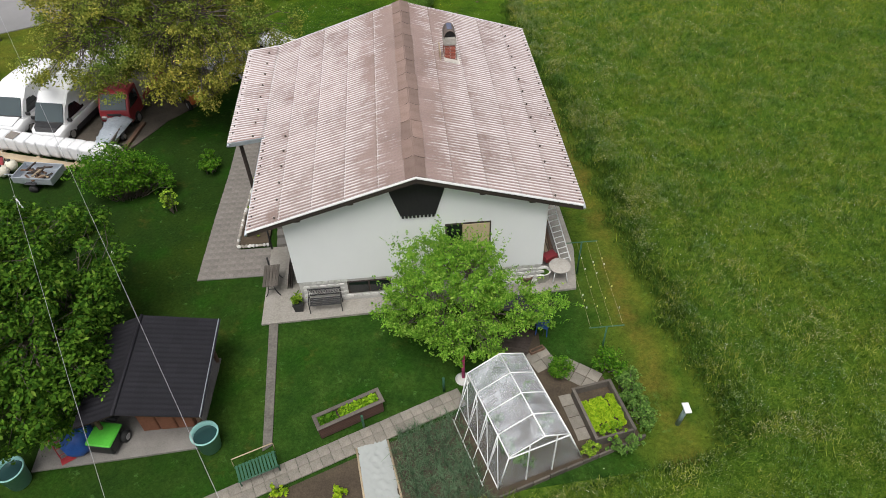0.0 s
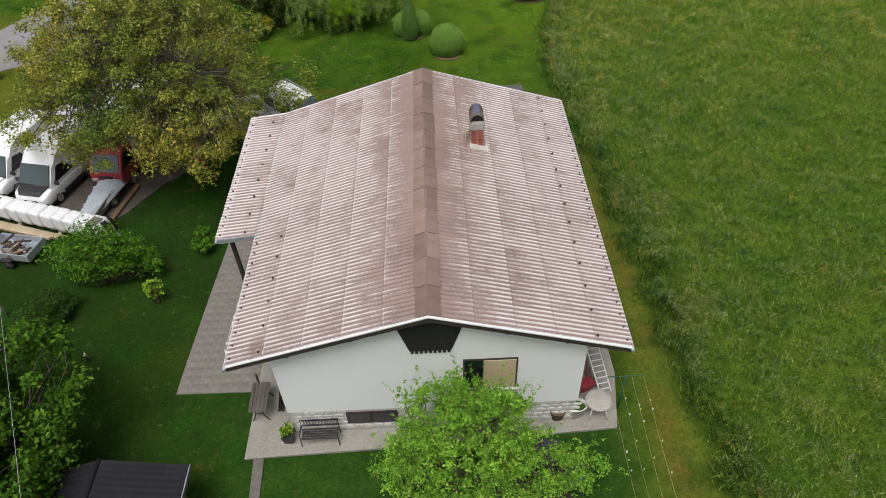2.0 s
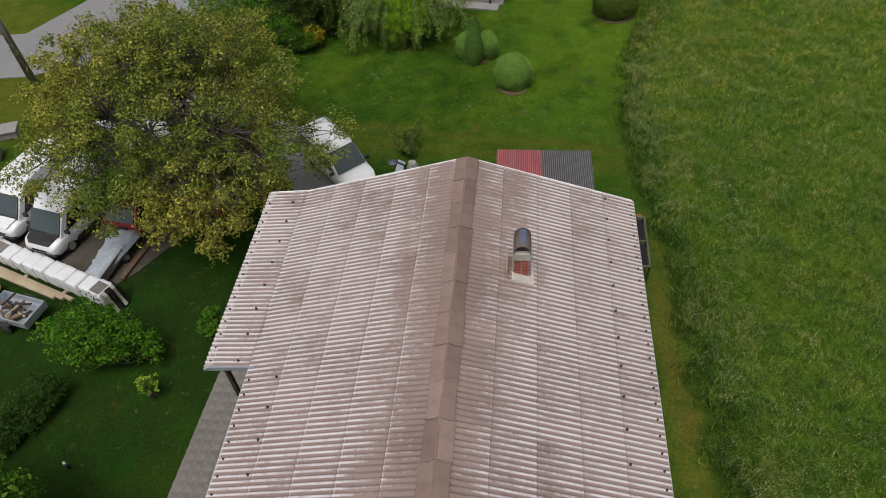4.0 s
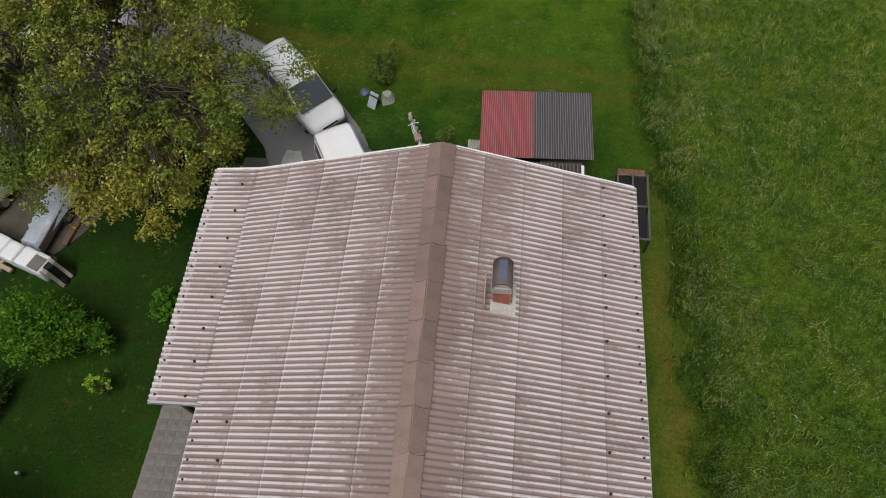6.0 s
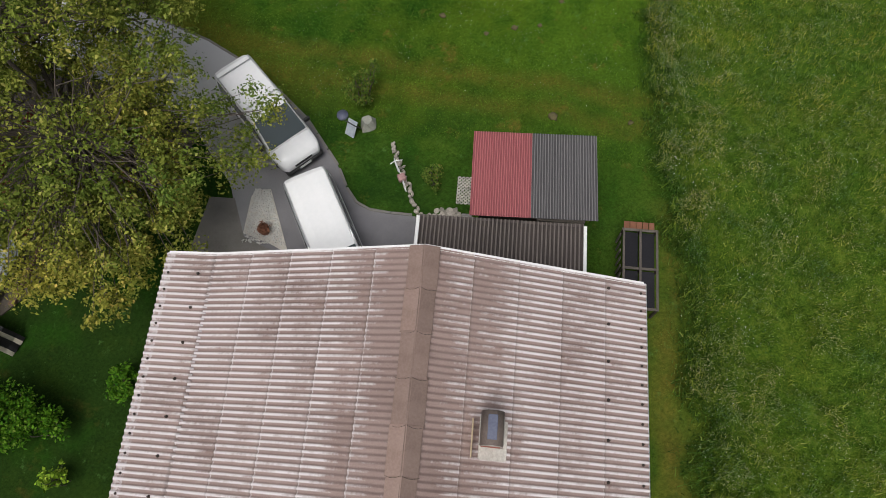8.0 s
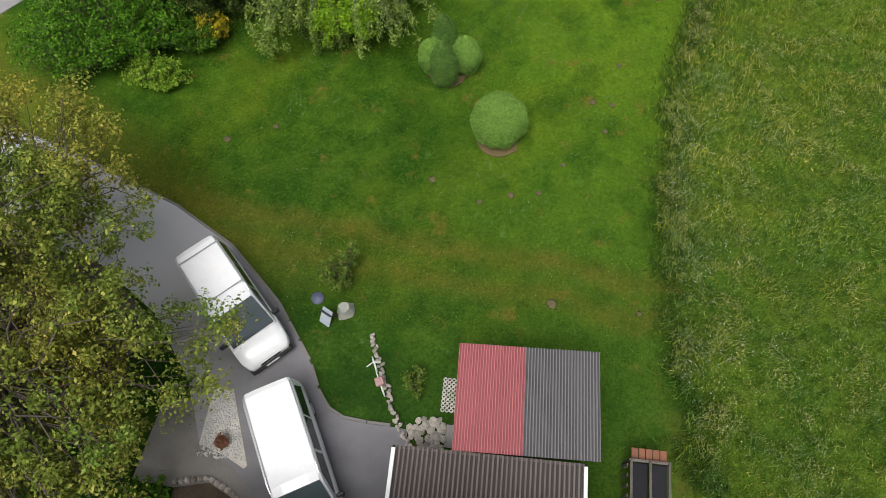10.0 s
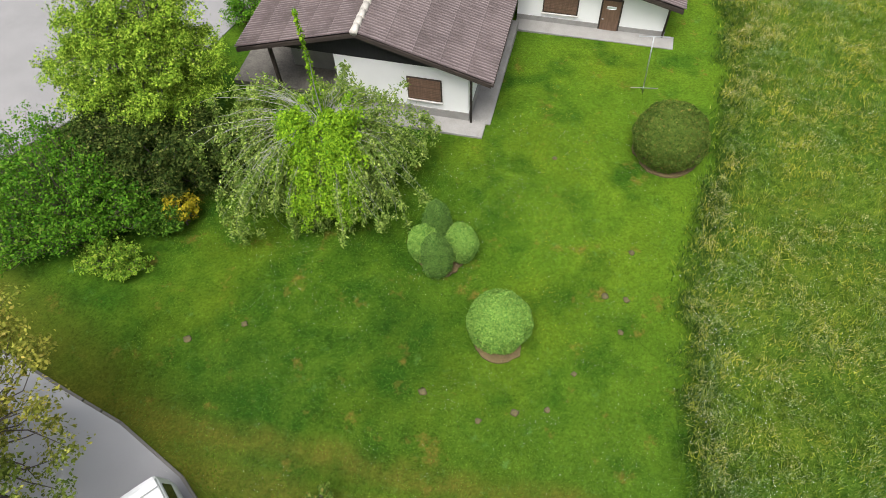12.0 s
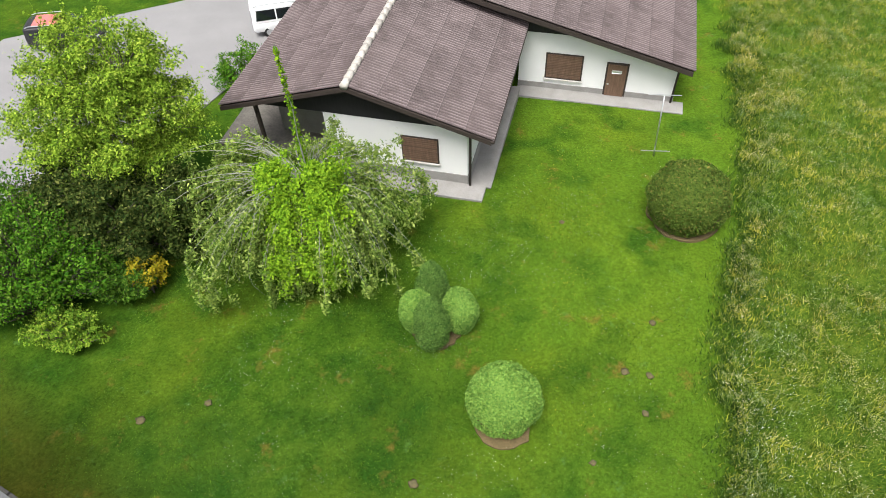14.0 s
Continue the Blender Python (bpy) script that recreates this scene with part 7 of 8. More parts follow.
for x in (0.0, 1.30):
    rod("armrest", [(x, 0.0, 0.0), (x, 0.03, 0.42), (x, 0.0, 0.64), (x, 0.3, 0.66), (x, 0.49, 0.62)], 0.02, M_BLACK, ib, "", 6)
    rod("leg", [(x, 0.5, 0.0), (x, 0.46, 0.4), (x, 0.49, 0.95)], 0.02, M_BLACK, ib, "", 6)
pot = thing("plant_pot", pose(-5.15, 18.8, 0.03), "square black pot with a leafy plant by the bench", "flower pot")
bm = bmesh.new()
bmesh.ops.create_cone(bm, cap_ends=True, segments=4, radius1=0.22, radius2=0.30, depth=0.45)
bmesh.ops.rotate(bm, verts=bm.verts[:], matrix=Matrix.Rotation(radians(45), 3, "Z"))
bmesh.ops.translate(bm, verts=bm.verts[:], vec=(0, 0, 0.225))
part("pot", bm, M_BLACK, pot)
rng = np.random.default_rng(77)
pos = rng.normal(size=(140, 3)) * np.array([0.11, 0.11, 0.09]) + np.array([0, 0, 0.62])
v, f = leaf_quads(rng, pos, 0.09, None, 1.0, 0.35)
np_part("plant", v, f, L_LIGHT, pot)
tb = thing("garden_table", pose(-6.3, 20.15, 0.03, 0, 0, 1.5), "dark weathered rectangular garden table with curved iron legs", "table")
for i in range(5):
    block("top_slat", (-0.32 + i * 0.13, -0.62, 0.70), (-0.32 + i * 0.13 + 0.12, 0.62, 0.735), M_OLDBOARD, tb, bevel=0.008)
for y in (-0.5, 0.5):
    for x in (-0.26, 0.26):
        rod("leg", [(x * 0.4, y, 0.70), (x * 0.5, y, 0.45), (x * 0.75, y, 0.2), (x * 1.15, y, 0.0)], 0.022, M_BLACK, tb, "", 6)
    rod("crossbar", [(-0.14, y, 0.42), (0.14, y, 0.42)], 0.016, M_BLACK, tb, "", 6)
bd = thing("leaning_boards", pose(-5.45, 20.5, 0.03), "dark slatted panels leaning on the house wall", "wooden panel")
for k in range(3):
    for i in range(4):
        b_ = block("slat", (-0.012, -0.12, 0), (0.012, 0.12, 1.25), M_DARKWOOD, bd, bevel=0.005)
        b_.matrix_basis = pose(-0.28 + k * 0.09, -0.42 + i * 0.28, 0, 0, 13 - k * 2, 0)
st = thing("steps", pose(-5.85, 22.6, 0.02), "grey concrete entrance steps beside the wall", "steps", kind="structure")
for i in range(4):
    block("step", (-0.55, i * 0.42, 0), (0.78, 1.9, 0.17 * (i + 1)), M_CONC_D, st, bevel=0.015)
for x, y in ((-6.62, 22.5), (-6.5, 20.95)):
    p = thing("porch_post", pose(x, y, 0.02), "black metal post beside the entrance", "post", "porch posts")
    rod("shaft", [(0, 0, 0), (0, 0, 2.2 if y > 22 else 1.0)], 0.04, M_BLACK, p)
fb = thing("flower_bed", pose(0, 0, 0), "stone-edged flower bed along the side path", "flower bed")
slab("soil", [(-8.1, 22.85), (-6.8, 22.85), (-6.75, 24.2), (-7.45, 24.6), (-7.3, 30.5), (-7.95, 30.5), (-8.05, 25.0)], -0.2, 0.14, M_SOIL, fb, follow=True)
line = [(-6.75, 22.75), (-8.2, 22.75), (-8.15, 25.0), (-8.0, 28.0), (-7.95, 30.5)]
for (x0, y0), (x1, y1) in zip(line, line[1:]):
    k = round(math.hypot(x1 - x0, y1 - y0) / 0.17)
    for i in range(k):
        y = y0 + (y1 - y0) * (i + 0.5) / k
        s_ = child(new("stone", rr.choice(stone_mes if rr.random() < 0.6 else rock_mes)), fb)
        s_.matrix_basis = pose(x0 + (x1 - x0) * (i + 0.5) / k, y, gz(y) + 0.12, rr.uniform(0, 40), 0, rr.uniform(0, 180)) @ Matrix.Diagonal((rr.uniform(0.16, 0.26), rr.uniform(0.12, 0.2), rr.uniform(0.14, 0.24), 1))
for k, (x, y) in enumerate(((-7.7, 25.4), (-7.65, 26.5), (-7.7, 27.6), (-7.6, 28.8), (-7.6, 29.8), (-7.4, 23.5))):
    loose_bush("bed_plant", "low flowering plant in the stone-edged bed", (x, y), [(0, 0, 0.3, 0.28, 0.4, 0.25)], L_LIGHT, 260, 0.04, 110 + k, "plant", "bed plants")

# things at the right-hand wall
ld = thing("ladder", pose(6.15, 19.95, 0.35) @ pose(0, 0, 0, -13, -17, 0), "aluminium ladder leaning on the house wall", "ladder")
for x in (-0.2, 0.2):
    block("stile", (x - 0.025, -0.035, 0), (x + 0.025, 0.035, 3.4), M_WHITEMETAL, ld, bevel=0.006)
for i in range(12):
    rod("rung", [(-0.2, 0, 0.18 + i * 0.28), (0.2, 0, 0.18 + i * 0.28)], 0.02, M_WHITEMETAL, ld, "", 6)
rt_ = thing("round_table", pose(5.72, 19.35, 0.03), "round white plastic garden table beside the wall", "table")
bm = bmesh.new()
bmesh.ops.create_cone(bm, cap_ends=True, segments=32, radius1=0.43, radius2=0.45, depth=0.04)
bmesh.ops.translate(bm, verts=bm.verts[:], vec=(0, 0, 0.72))
part("tabletop", bm, M_STONE, rt_)
for i in range(4):
    a = radians(45 + 90 * i)
    rod("leg", [(0.3 * math.cos(a), 0.3 * math.sin(a), 0.70), (0.45 * math.cos(a), 0.45 * math.sin(a), 0)], 0.025, M_WHITEMETAL, rt_, "", 8)


def tub(name, label, x, y, r0, r1, h, mat, fill, wall=0.03, z=0.03, seg=24, cat="tub", sq=1.0):
    t = thing(name, pose(x, y, z), label, cat)
    bm = bmesh.new()
    R = [[bm.verts.new((r * math.cos(2 * math.pi * j / seg), sq * r * math.sin(2 * math.pi * j / seg), zz)) for j in range(seg)] for r, zz in ((r0, 0), (r1, h), (r1 + 0.025, h), (r1 + 0.025, h + 0.03), (r1 - wall, h + 0.03), (r0 - wall + (r1 - r0) * 0.8, h * 0.8))]
    for A, B in zip(R, R[1:]):
        for j in range(seg):
            bm.faces.new((A[j], A[(j + 1) % seg], B[(j + 1) % seg], B[j]))
    bm.faces.new(R[0][::-1])
    part("tub", bm, mat, t, "", True)
    bm = bmesh.new()
    c = [bm.verts.new((1.0 * (r0 - wall + (r1 - r0) * 0.8) * math.cos(2 * math.pi * j / seg), sq * (r0 - wall + (r1 - r0) * 0.8) * math.sin(2 * math.pi * j / seg), h * 0.8)) for j in range(seg)]
    bm.faces.new(c)
    part("filling", bm, fill, t, "dark water or soil inside")
    return t


tub("wall_tub", "pale blue-white tub of dark plants by the wall", 4.95, 19.35, 0.34, 0.40, 0.5, M_STONE_W, L_DARK, sq=0.7)
tub("bucket", "brown terracotta bucket beside the wall", 4.3, 19.3, 0.26, 0.32, 0.45, M_BROWNWOOD, M_SOIL)
M_WATER = glass("dark_water", (0.02, 0.05, 0.05), 0.05)
tub("water_tub", "large turquoise water tub beside the shelter", -7.85, 12.88, 0.36, 0.46, 0.85, M_TEAL, M_WATER, z=0.0)
tub("water_tub", "turquoise tub under the garden tree", -14.1, 12.2, 0.36, 0.46, 0.85, M_TEAL, M_WATER, z=0.0)
wp = thing("timber_stack", pose(5.55, 20.2, 0.03), "stack of old boards and timber along the wall", "timber")
for i in range(16):
    l = rr.uniform(2.2, 3.8)
    b_ = block("board", (-0.07, 0, 0), (0.07, l, 0.05), rr.choice((M_BROWNWOOD, M_GREYWOOD, M_PALEWOOD)), wp, bevel=0.006)
    b_.matrix_basis = pose(-0.42 + (i % 5) * 0.19, rr.uniform(0, 0.5), 0.06 * (i // 5) + 0.002, 0, 0, rr.uniform(-2, 2))
b_ = block("crate", (-0.3, -0.2, 0), (0.3, 0.2, 0.25), M_CARRED, wp, "red crate on the boards", 0.02)
b_.matrix_basis = pose(-0.05, 0.1, 0.245, 0, 0, 25)

# clothes line
cl = thing("clothes_line", pose(0, 0, 0), "clothes line on two green T-shaped posts", "clothes line")
posts = [(6.58, 19.6), (6.48, 15.2)]
for x, y in posts:
    p = rod("post", [(x, y, -0.1), (x, y, 1.8)], 0.035, M_GREEN, cl)
    rod("crossbar", [(x - 0.64, y, 1.8), (x + 0.64, y, 1.8)], 0.022, M_GREEN, cl, "", 6)
for k in (-0.6, -0.2, 0.2, 0.6):
    w_ = rod("line", [(posts[0][0] + k, posts[0][1], 1.8), ((posts[0][0] + posts[1][0]) / 2 + k, 17.4, 1.74), (posts[1][0] + k, posts[1][1], 1.8)], 0.0035, M_PALEWOOD, cl, "", 4)
    for q in range(4):
        t_ = rr.uniform(0.1, 0.9)
        block("peg", (posts[0][0] + k - 0.015, 19.6 - 4.4 * t_, 1.72), (posts[0][0] + k + 0.015, 19.6 - 4.4 * t_ + 0.03, 1.8), M_SALADPEG if q % 2 else M_WHITEMETAL, w_, bevel=0.004)
ps = thing("parasol_base", pose(1.18, 14.72, 0.0), "closed pink parasol pole in a pale round base", "parasol")
bm = bmesh.new()
bmesh.ops.create_cone(bm, cap_ends=True, segments=20, radius1=0.3, radius2=0.2, depth=0.12)
bmesh.ops.translate(bm, verts=bm.verts[:], vec=(0, 0, 0.06))
part("base", bm, M_STONE_W, ps)
rod("pole", [(0, 0, 0.1), (0, 0, 1.5)], 0.06, M_PINK, ps, "folded pink cloth")
ch = thing("plastic_chair", pose(4.5, 16.6, 0.02, 0, 0, 160), "blue plastic garden chair under the fruit tree", "chair")
block("seat", (-0.22, -0.22, 0.42), (0.22, 0.22, 0.46), M_BLUE, ch, bevel=0.015)
block("backrest", (-0.22, 0.2, 0.46), (0.22, 0.24, 0.86), M_BLUE, ch, bevel=0.015)
for x in (-0.2, 0.2):
    for y in (-0.2, 0.2):
        rod("leg", [(x * 1.1, y * 1.15, 0), (x, y, 0.42)], 0.022, M_BLUE, ch, "", 6)
    rod("armrest", [(x * 1.1, -0.2, 0.44), (x * 1.15, -0.2, 0.64), (x * 1.1, 0.22, 0.66)], 0.018, M_BLUE, ch, "", 6)
gl = thing("garden_lamp", pose(8.44, 12.1, 0.0, 0, 6, 0), "grey-green post with a white flat cap at the lawn's edge", "post")
rod("shaft", [(0, 0, -0.05), (0, 0, 0.95)], 0.085, M_TEALGREY, gl)
block("cap", (-0.12, -0.2, 0.95), (0.12, 0.2, 1.0), M_WHITEMETAL, gl, "white flat cap", 0.01)

# black-roofed shelter
sh = thing("shelter", pose(0, 0, 0), "open garden shelter with black metal tile roof", "shelter")
SX, SE, SR = -10.3, 1.95, 2.5
for side, xe in ((1, -7.7), (-1, -11.7)):
    bm = bmesh.new()
    extrude_poly(bm, [(SX, 12.85, SR - 0.02), (xe, 12.85, SE - 0.02), (xe, 16.9, SE - 0.02), (SX, 16.9, SR - 0.02)], (0, 0, -0.07))
    rf = part("roof", bm, M_DARKWOOD, sh)
    sl_ = (SR - SE) / abs(xe - SX)
    sheet_roof(rf, (SX, 12.8, SR), (side, 0, -sl_), (0, 1, 0), abs(xe - SX) * math.hypot(1, sl_), 4.15, 0.2, 2, 0.36, 0.006, M_SHED, name="roof_tile")
rod("ridge_cap", [(SX, 12.78, SR + 0.05), (SX, 16.97, SR + 0.03)], 0.06, M_SHED, sh)
block("verge_trim", (-7.69, 12.8, SE - 0.05), (-7.66, 16.95, SE + 0.06), M_ZINC, sh, "pale metal edge strip")
for x in (-8.15, -11.5):
    for y in (13.5, 16.5):
        block("post", (x - 0.06, y - 0.06, 0), (x + 0.06, y + 0.06, SE - 0.08), M_BROWNWOOD, sh)
ss = slab("shelter_floor", [(-13.85, 12.5), (-8.25, 12.85), (-8.05, 16.65), (-12.4, 16.8), (-13.9, 16.0)], -0.2, 0.02, M_CONC_D)
tagged(ss, "pale paved floor of the garden shelter", "pavement", kind="structure")
cb = thing("cupboard", pose(-9.7, 13.7, 0.02), "brown wooden cupboard standing in the shelter", "cupboard")
for i in range(3):
    c_ = block("body", (-0.62 + i * 0.62, 0, 0), (-0.62 + i * 0.62 + 0.6, 0.5, 0.95), M_RUST, cb, bevel=0.015)
    block("door", (-0.6 + i * 0.62, -0.02, 0.05), (-0.6 + i * 0.62 + 0.56, -0.001, 0.9), M_RUST, cb, bevel=0.01)
mw = thing("mower", pose(-11.4, 13.2, 0.02, 0, 0, -12), "lime-green and black ride-on mower box in the shelter", "mower")
block("grass_box", (-0.45, -0.35, 0.15), (0.45, 0.3, 0.62), M_BLACK, mw, "black grass box", 0.05)
block("lid", (-0.47, -0.37, 0.62), (0.47, 0.55, 0.72), M_LIME, mw, "lime-green lid", 0.04)
block("seat", (-0.22, 0.6, 0.62), (0.22, 1.0, 0.8), M_BLACK, mw, "black seat", 0.05)
for s_ in (-1, 1):
    wheel(mw, s_ * 0.5, 0.35, 0.22)
bb = thing("rubbish_bag", pose(-12.35, 13.35, 0.02), "blue plastic bag beside the mower", "bag")
bm = bmesh.new()
bmesh.ops.create_icosphere(bm, subdivisions=3, radius=0.55)
for v_ in bm.verts:
    v_.co = v_.co * (1 + 0.22 * noise.noise(v_.co * 3.5))
    v_.co.z = max(0, v_.co.z * 1.15 + 0.4)
part("bag", bm, M_BLUE, bb, "", True)
tr = thing("hand_truck", pose(-12.75, 12.95, 0.02, 0, 0, 30), "red hand truck beside the blue bag", "hand truck")
for x in (-0.2, 0.2):
    rod("upright", [(x, 0, 0.1), (x, 0.35, 1.05)], 0.022, M_CARRED, tr, "", 6)
for k in range(4):
    rod("crossbar", [(-0.2, 0.05 + k * 0.09, 0.2 + k * 0.26), (0.2, 0.05 + k * 0.09, 0.2 + k * 0.26)], 0.016, M_CARRED, tr, "", 6)
block("toe_plate", (-0.24, -0.25, 0.02), (0.24, 0.02, 0.04), M_CARRED, tr, bevel=0.006)
for line in ([(-2.8, 0, 9.37), (-8.38, 10, 8.51), (-13.9, 20, 7.6), (-19.49, 30, 6.77), (-22.8, 36, 6.5), (-28.9, 47.9, 6.6)], [(-0.6, 0, 11.0), (-6.22, 10, 9.78), (-11.86, 20, 8.57), (-17.5, 30, 7.36), (-20.9, 36, 6.95), (-29.0, 47.9, 8.2)]):
    tagged(rod("overhead_cable", line, 0.0055, M_CABLE, None, "", 5), "thin grey overhead cable above the garden", "cable", "overhead cables")
orn = thing("garden_ornament", pose(-13.63, 22.75, 0.0), "small dark garden ornament with a white top on the lawn", "ornament")
rod("stem", [(0, 0, 0), (0, 0, 0.28)], 0.07, M_DARKWOOD, orn, "", 8, 0.05)
rod("head", [(0, 0, 0.28), (0, 0, 0.42)], 0.07, M_STONE_W, orn, "white top", 8, 0.04)

# ---- yard beside the walnut ----
pdx, pdy = 8.4, -3.15
pang = math.degrees(math.atan2(pdy, pdx))


def wrapped_pack(seed):
    """One film-wrapped slab pack, its film drawn tight and a little creased."""
    rng = np.random.default_rng(seed)
    bm = bmesh.new()
    bmesh.ops.create_cube(bm, size=1.0)
    bmesh.ops.subdivide_edges(bm, edges=bm.edges[:], cuts=5, use_grid_fill=True)
    for v in bm.verts:
        q = v.co.copy()
        round_ = (abs(q.x) * 2) ** 4 * (abs(q.z) * 2) ** 4 + (abs(q.y) * 2) ** 4 * (abs(q.z) * 2) ** 4
        s_ = 1.0 - 0.05 * min(round_, 1.6)
        v.co = (q.x * 0.62 * s_ + rng.normal() * 0.007, q.y * 0.80 * s_ + rng.normal() * 0.007, (q.z + 0.5) * 0.86 * (0.99 if q.z > 0.4 else 1) + 0.12 + rng.normal() * 0.008)
    me = bpy.data.meshes.new("wrapped_pack")
    bm.to_mesh(me)
    bm.free()
    me.materials.append(M_WRAP)
    for p_ in me.polygons:
        p_.use_smooth = True
    return me


pack_meshes = [wrapped_pack(700 + k) for k in range(4)]
for i in range(16):
    x, y = -25.6 + pdx * (i + 0.5) / 13, 34.05 + pdy * (i + 0.5) / 13
    ob = new("wrapped_pack", pack_meshes[i % 4])
    ob.matrix_basis = pose(x, y, gz(y) + 0.10, rr.uniform(-2, 2), rr.uniform(-3, 3) + 2, pang + rr.uniform(-5, 5))
    boarded = i in (6, 15)
    tagged(ob, "white wrapped stack with a grey board on top" if boarded else "white plastic-wrapped stack on timber bearers", "pallet stack", "wrapped stacks in a row")
    if boarded:
        block("grey_board", (-0.27, -0.36, 0.985), (0.27, 0.22, 1.02), M_GREYWOOD, ob, "grey board on top", 0.01)
# dark folded tarpaulin hanging over the row's end
fold = thing("folded_tarpaulin", pose(-15.22, 30.28, gz(30.3), 0, 0, pang), "dark tarpaulin with pale stripes hanging off the row's end", "tarpaulin")
for k in range(5):
    bm = bmesh.new()
    w0 = -0.36 + 0.15 * k
    path = [(-0.16, 1.0), (0.0, 1.03), (0.13, 0.92), (0.20, 0.62), (0.30, 0.28), (0.46, 0.03)]
    top = [bm.verts.new((u + 0.02 * math.sin(3 * k + u * 9), w0 - 0.1 * u, z + 0.015 * (k % 2))) for u, z in path]
    side = [bm.verts.new((u + 0.02 * math.sin(3 * k + u * 9), w0 + 0.155 - 0.1 * u, z + 0.02 * (k % 2))) for u, z in path]
    for a in range(len(path) - 1):
        bm.faces.new((top[a], top[a + 1], side[a + 1], side[a]))
    bmesh.ops.solidify(bm, geom=bm.faces[:], thickness=0.03)
    part("fold", bm, M_PALEWRAP if k in (0, 3) else M_BLACK, fold, "pale stripe" if k in (0, 3) else "")
for k in range(3):
    t_ = thing("timber_bearer", pose(-25.6, 33.42 - 0.2 * k, gz(33.4) + 0.0, 0, 0, pang + 0.5 * k), "long pale timber lying before the wrapped stacks", "timber", "long timbers")
    block("beam", (0, -0.09, 0.0), (8.9 - 0.5 * k, 0.09, 0.14), M_PALEWOOD, t_, bevel=0.01).matrix_basis = pose(0, 0, 0, 0, -1.2, 0)
for k in range(4):
    cx, cy = -24.6 + k * 2.3, 33.66 - k * 2.3 * 0.375
    t_ = thing("bearer_block", pose(cx, cy, gz(cy) - 0.02, 0, 0, pang + 90), "timber cross bearer under the wrapped stacks", "timber", "cross bearers")
    block("beam", (-0.5, -0.09, 0), (0.5, 0.09, 0.15), M_PALEWOOD, t_, bevel=0.01)
for at, lab, bon in (((-21.95, 36.25), "white high-roof van parked nose to the wrapped stacks", M_CARWHITE), ((-19.3, 35.2), "white high-roof van with a black bonnet in the yard", M_BLACK)):
    van("delivery_van", lab, at, 167, 5.2, 1.98, 2.02, M_CARWHITE, 0.62, taper=0.90, rake=0.62, dome=0.5, bonnet=bon)
tk = thing("flatbed_truck", pose(-16.15, 36.85, gz(36.85), 0, 0, 172), "red flatbed truck half under the walnut tree", "truck")
bm = bmesh.new()
extrude_poly(bm, [(-0.88, 2.62, 0.45), (-0.88, 2.70, 0.7), (-0.88, 2.60, 1.22), (-0.88, 2.02, 2.02), (-0.88, 1.75, 2.12), (-0.88, 0.95, 2.10), (-0.88, 0.9, 0.45)], (1.76, 0, 0))
bmesh.ops.bevel(bm, geom=bm.edges[:], offset=0.06, segments=2, affect="EDGES", profile=0.5)
part("cab", bm, M_CARRED, tk)
sheet_panel("windscreen", [(-0.76, 2.585, 1.27), (0.76, 2.585, 1.27), (0.72, 2.07, 1.98), (-0.72, 2.07, 1.98)], 0.02, M_SCREEN, tk)
for s_ in (-1, 1):
    q_ = [(s_ * 0.885, 2.35, 1.25), (s_ * 0.885, 1.95, 1.92), (s_ * 0.885, 1.2, 1.92), (s_ * 0.885, 1.2, 1.25)]
    sheet_panel("side_window", q_ if s_ < 0 else q_[::-1], 0.012, M_GLASS, tk)
    block("headlight", (s_ * 0.62 - 0.16, 2.62, 0.72), (s_ * 0.62 + 0.16, 2.74, 0.92), M_STEEL, tk, "clear headlight", 0.03)
for i in range(7):
    block("roof_rib", (-0.66 + i * 0.2, 1.0, 2.10), (-0.6 + i * 0.2, 1.75, 2.135), M_CARRED, tk, bevel=0.01)
block("grille", (-0.4, 2.66, 0.95), (0.4, 2.70, 1.08), M_BLACK, tk, "black grille", 0.01)
block("flatbed", (-1.0, -2.6, 0.75), (1.0, 0.85, 0.87), M_GREYWOOD, tk, "grey load bed", 0.02)
for s_ in (-1, 1):
    block("sideboard", (s_ * 1.0 - 0.03, -2.6, 0.87), (s_ * 1.0 + 0.03, 0.85, 1.2), M_CARRED, tk, bevel=0.01)
    wheel(tk, s_ * 0.82, 1.9, 0.36)
    wheel(tk, s_ * 0.82, -1.7, 0.36)
block("bumper", (-0.9, 2.66, 0.38), (0.9, 2.82, 0.6), M_BLACK, tk, bevel=0.04)
sb = thing("silver_trailer", pose(-16.45, 32.7, gz(32.7), 0, 0, -8), "low trailer covered with a crumpled silver tarpaulin", "trailer")
block("bed", (-0.34, -1.45, 0.3), (0.42, 1.45, 0.42), M_GREYWOOD, sb, bevel=0.02)
block("side_board", (0.44, -1.5, 0.3), (0.5, 1.3, 0.72), M_GREYWOOD, sb, "grey side board", 0.01)
nu, nv = 10, 22
rng = np.random.default_rng(120)
U, V = np.meshgrid(np.linspace(-0.55, 0.55, nu), np.linspace(-1.5, 1.5, nv))
Z = 0.60 + 0.14 * np.cos(U * 1.7) + 0.10 * vnoise(U * 2.5 + 7, V * 2.0, 5) + 0.035 * rng.normal(size=U.shape)
Z[:, 0] = Z[:, -1] = 0.5
Z[0] = Z[-1] = 0.42
U = U * (0.72 + 0.22 * (V + 1.5))
v = np.dstack([U, V, Z]).reshape(-1, 3)
f = [(i * nu + j, i * nu + j + 1, (i + 1) * nu + j + 1, (i + 1) * nu + j) for i in range(nv - 1) for j in range(nu - 1)]
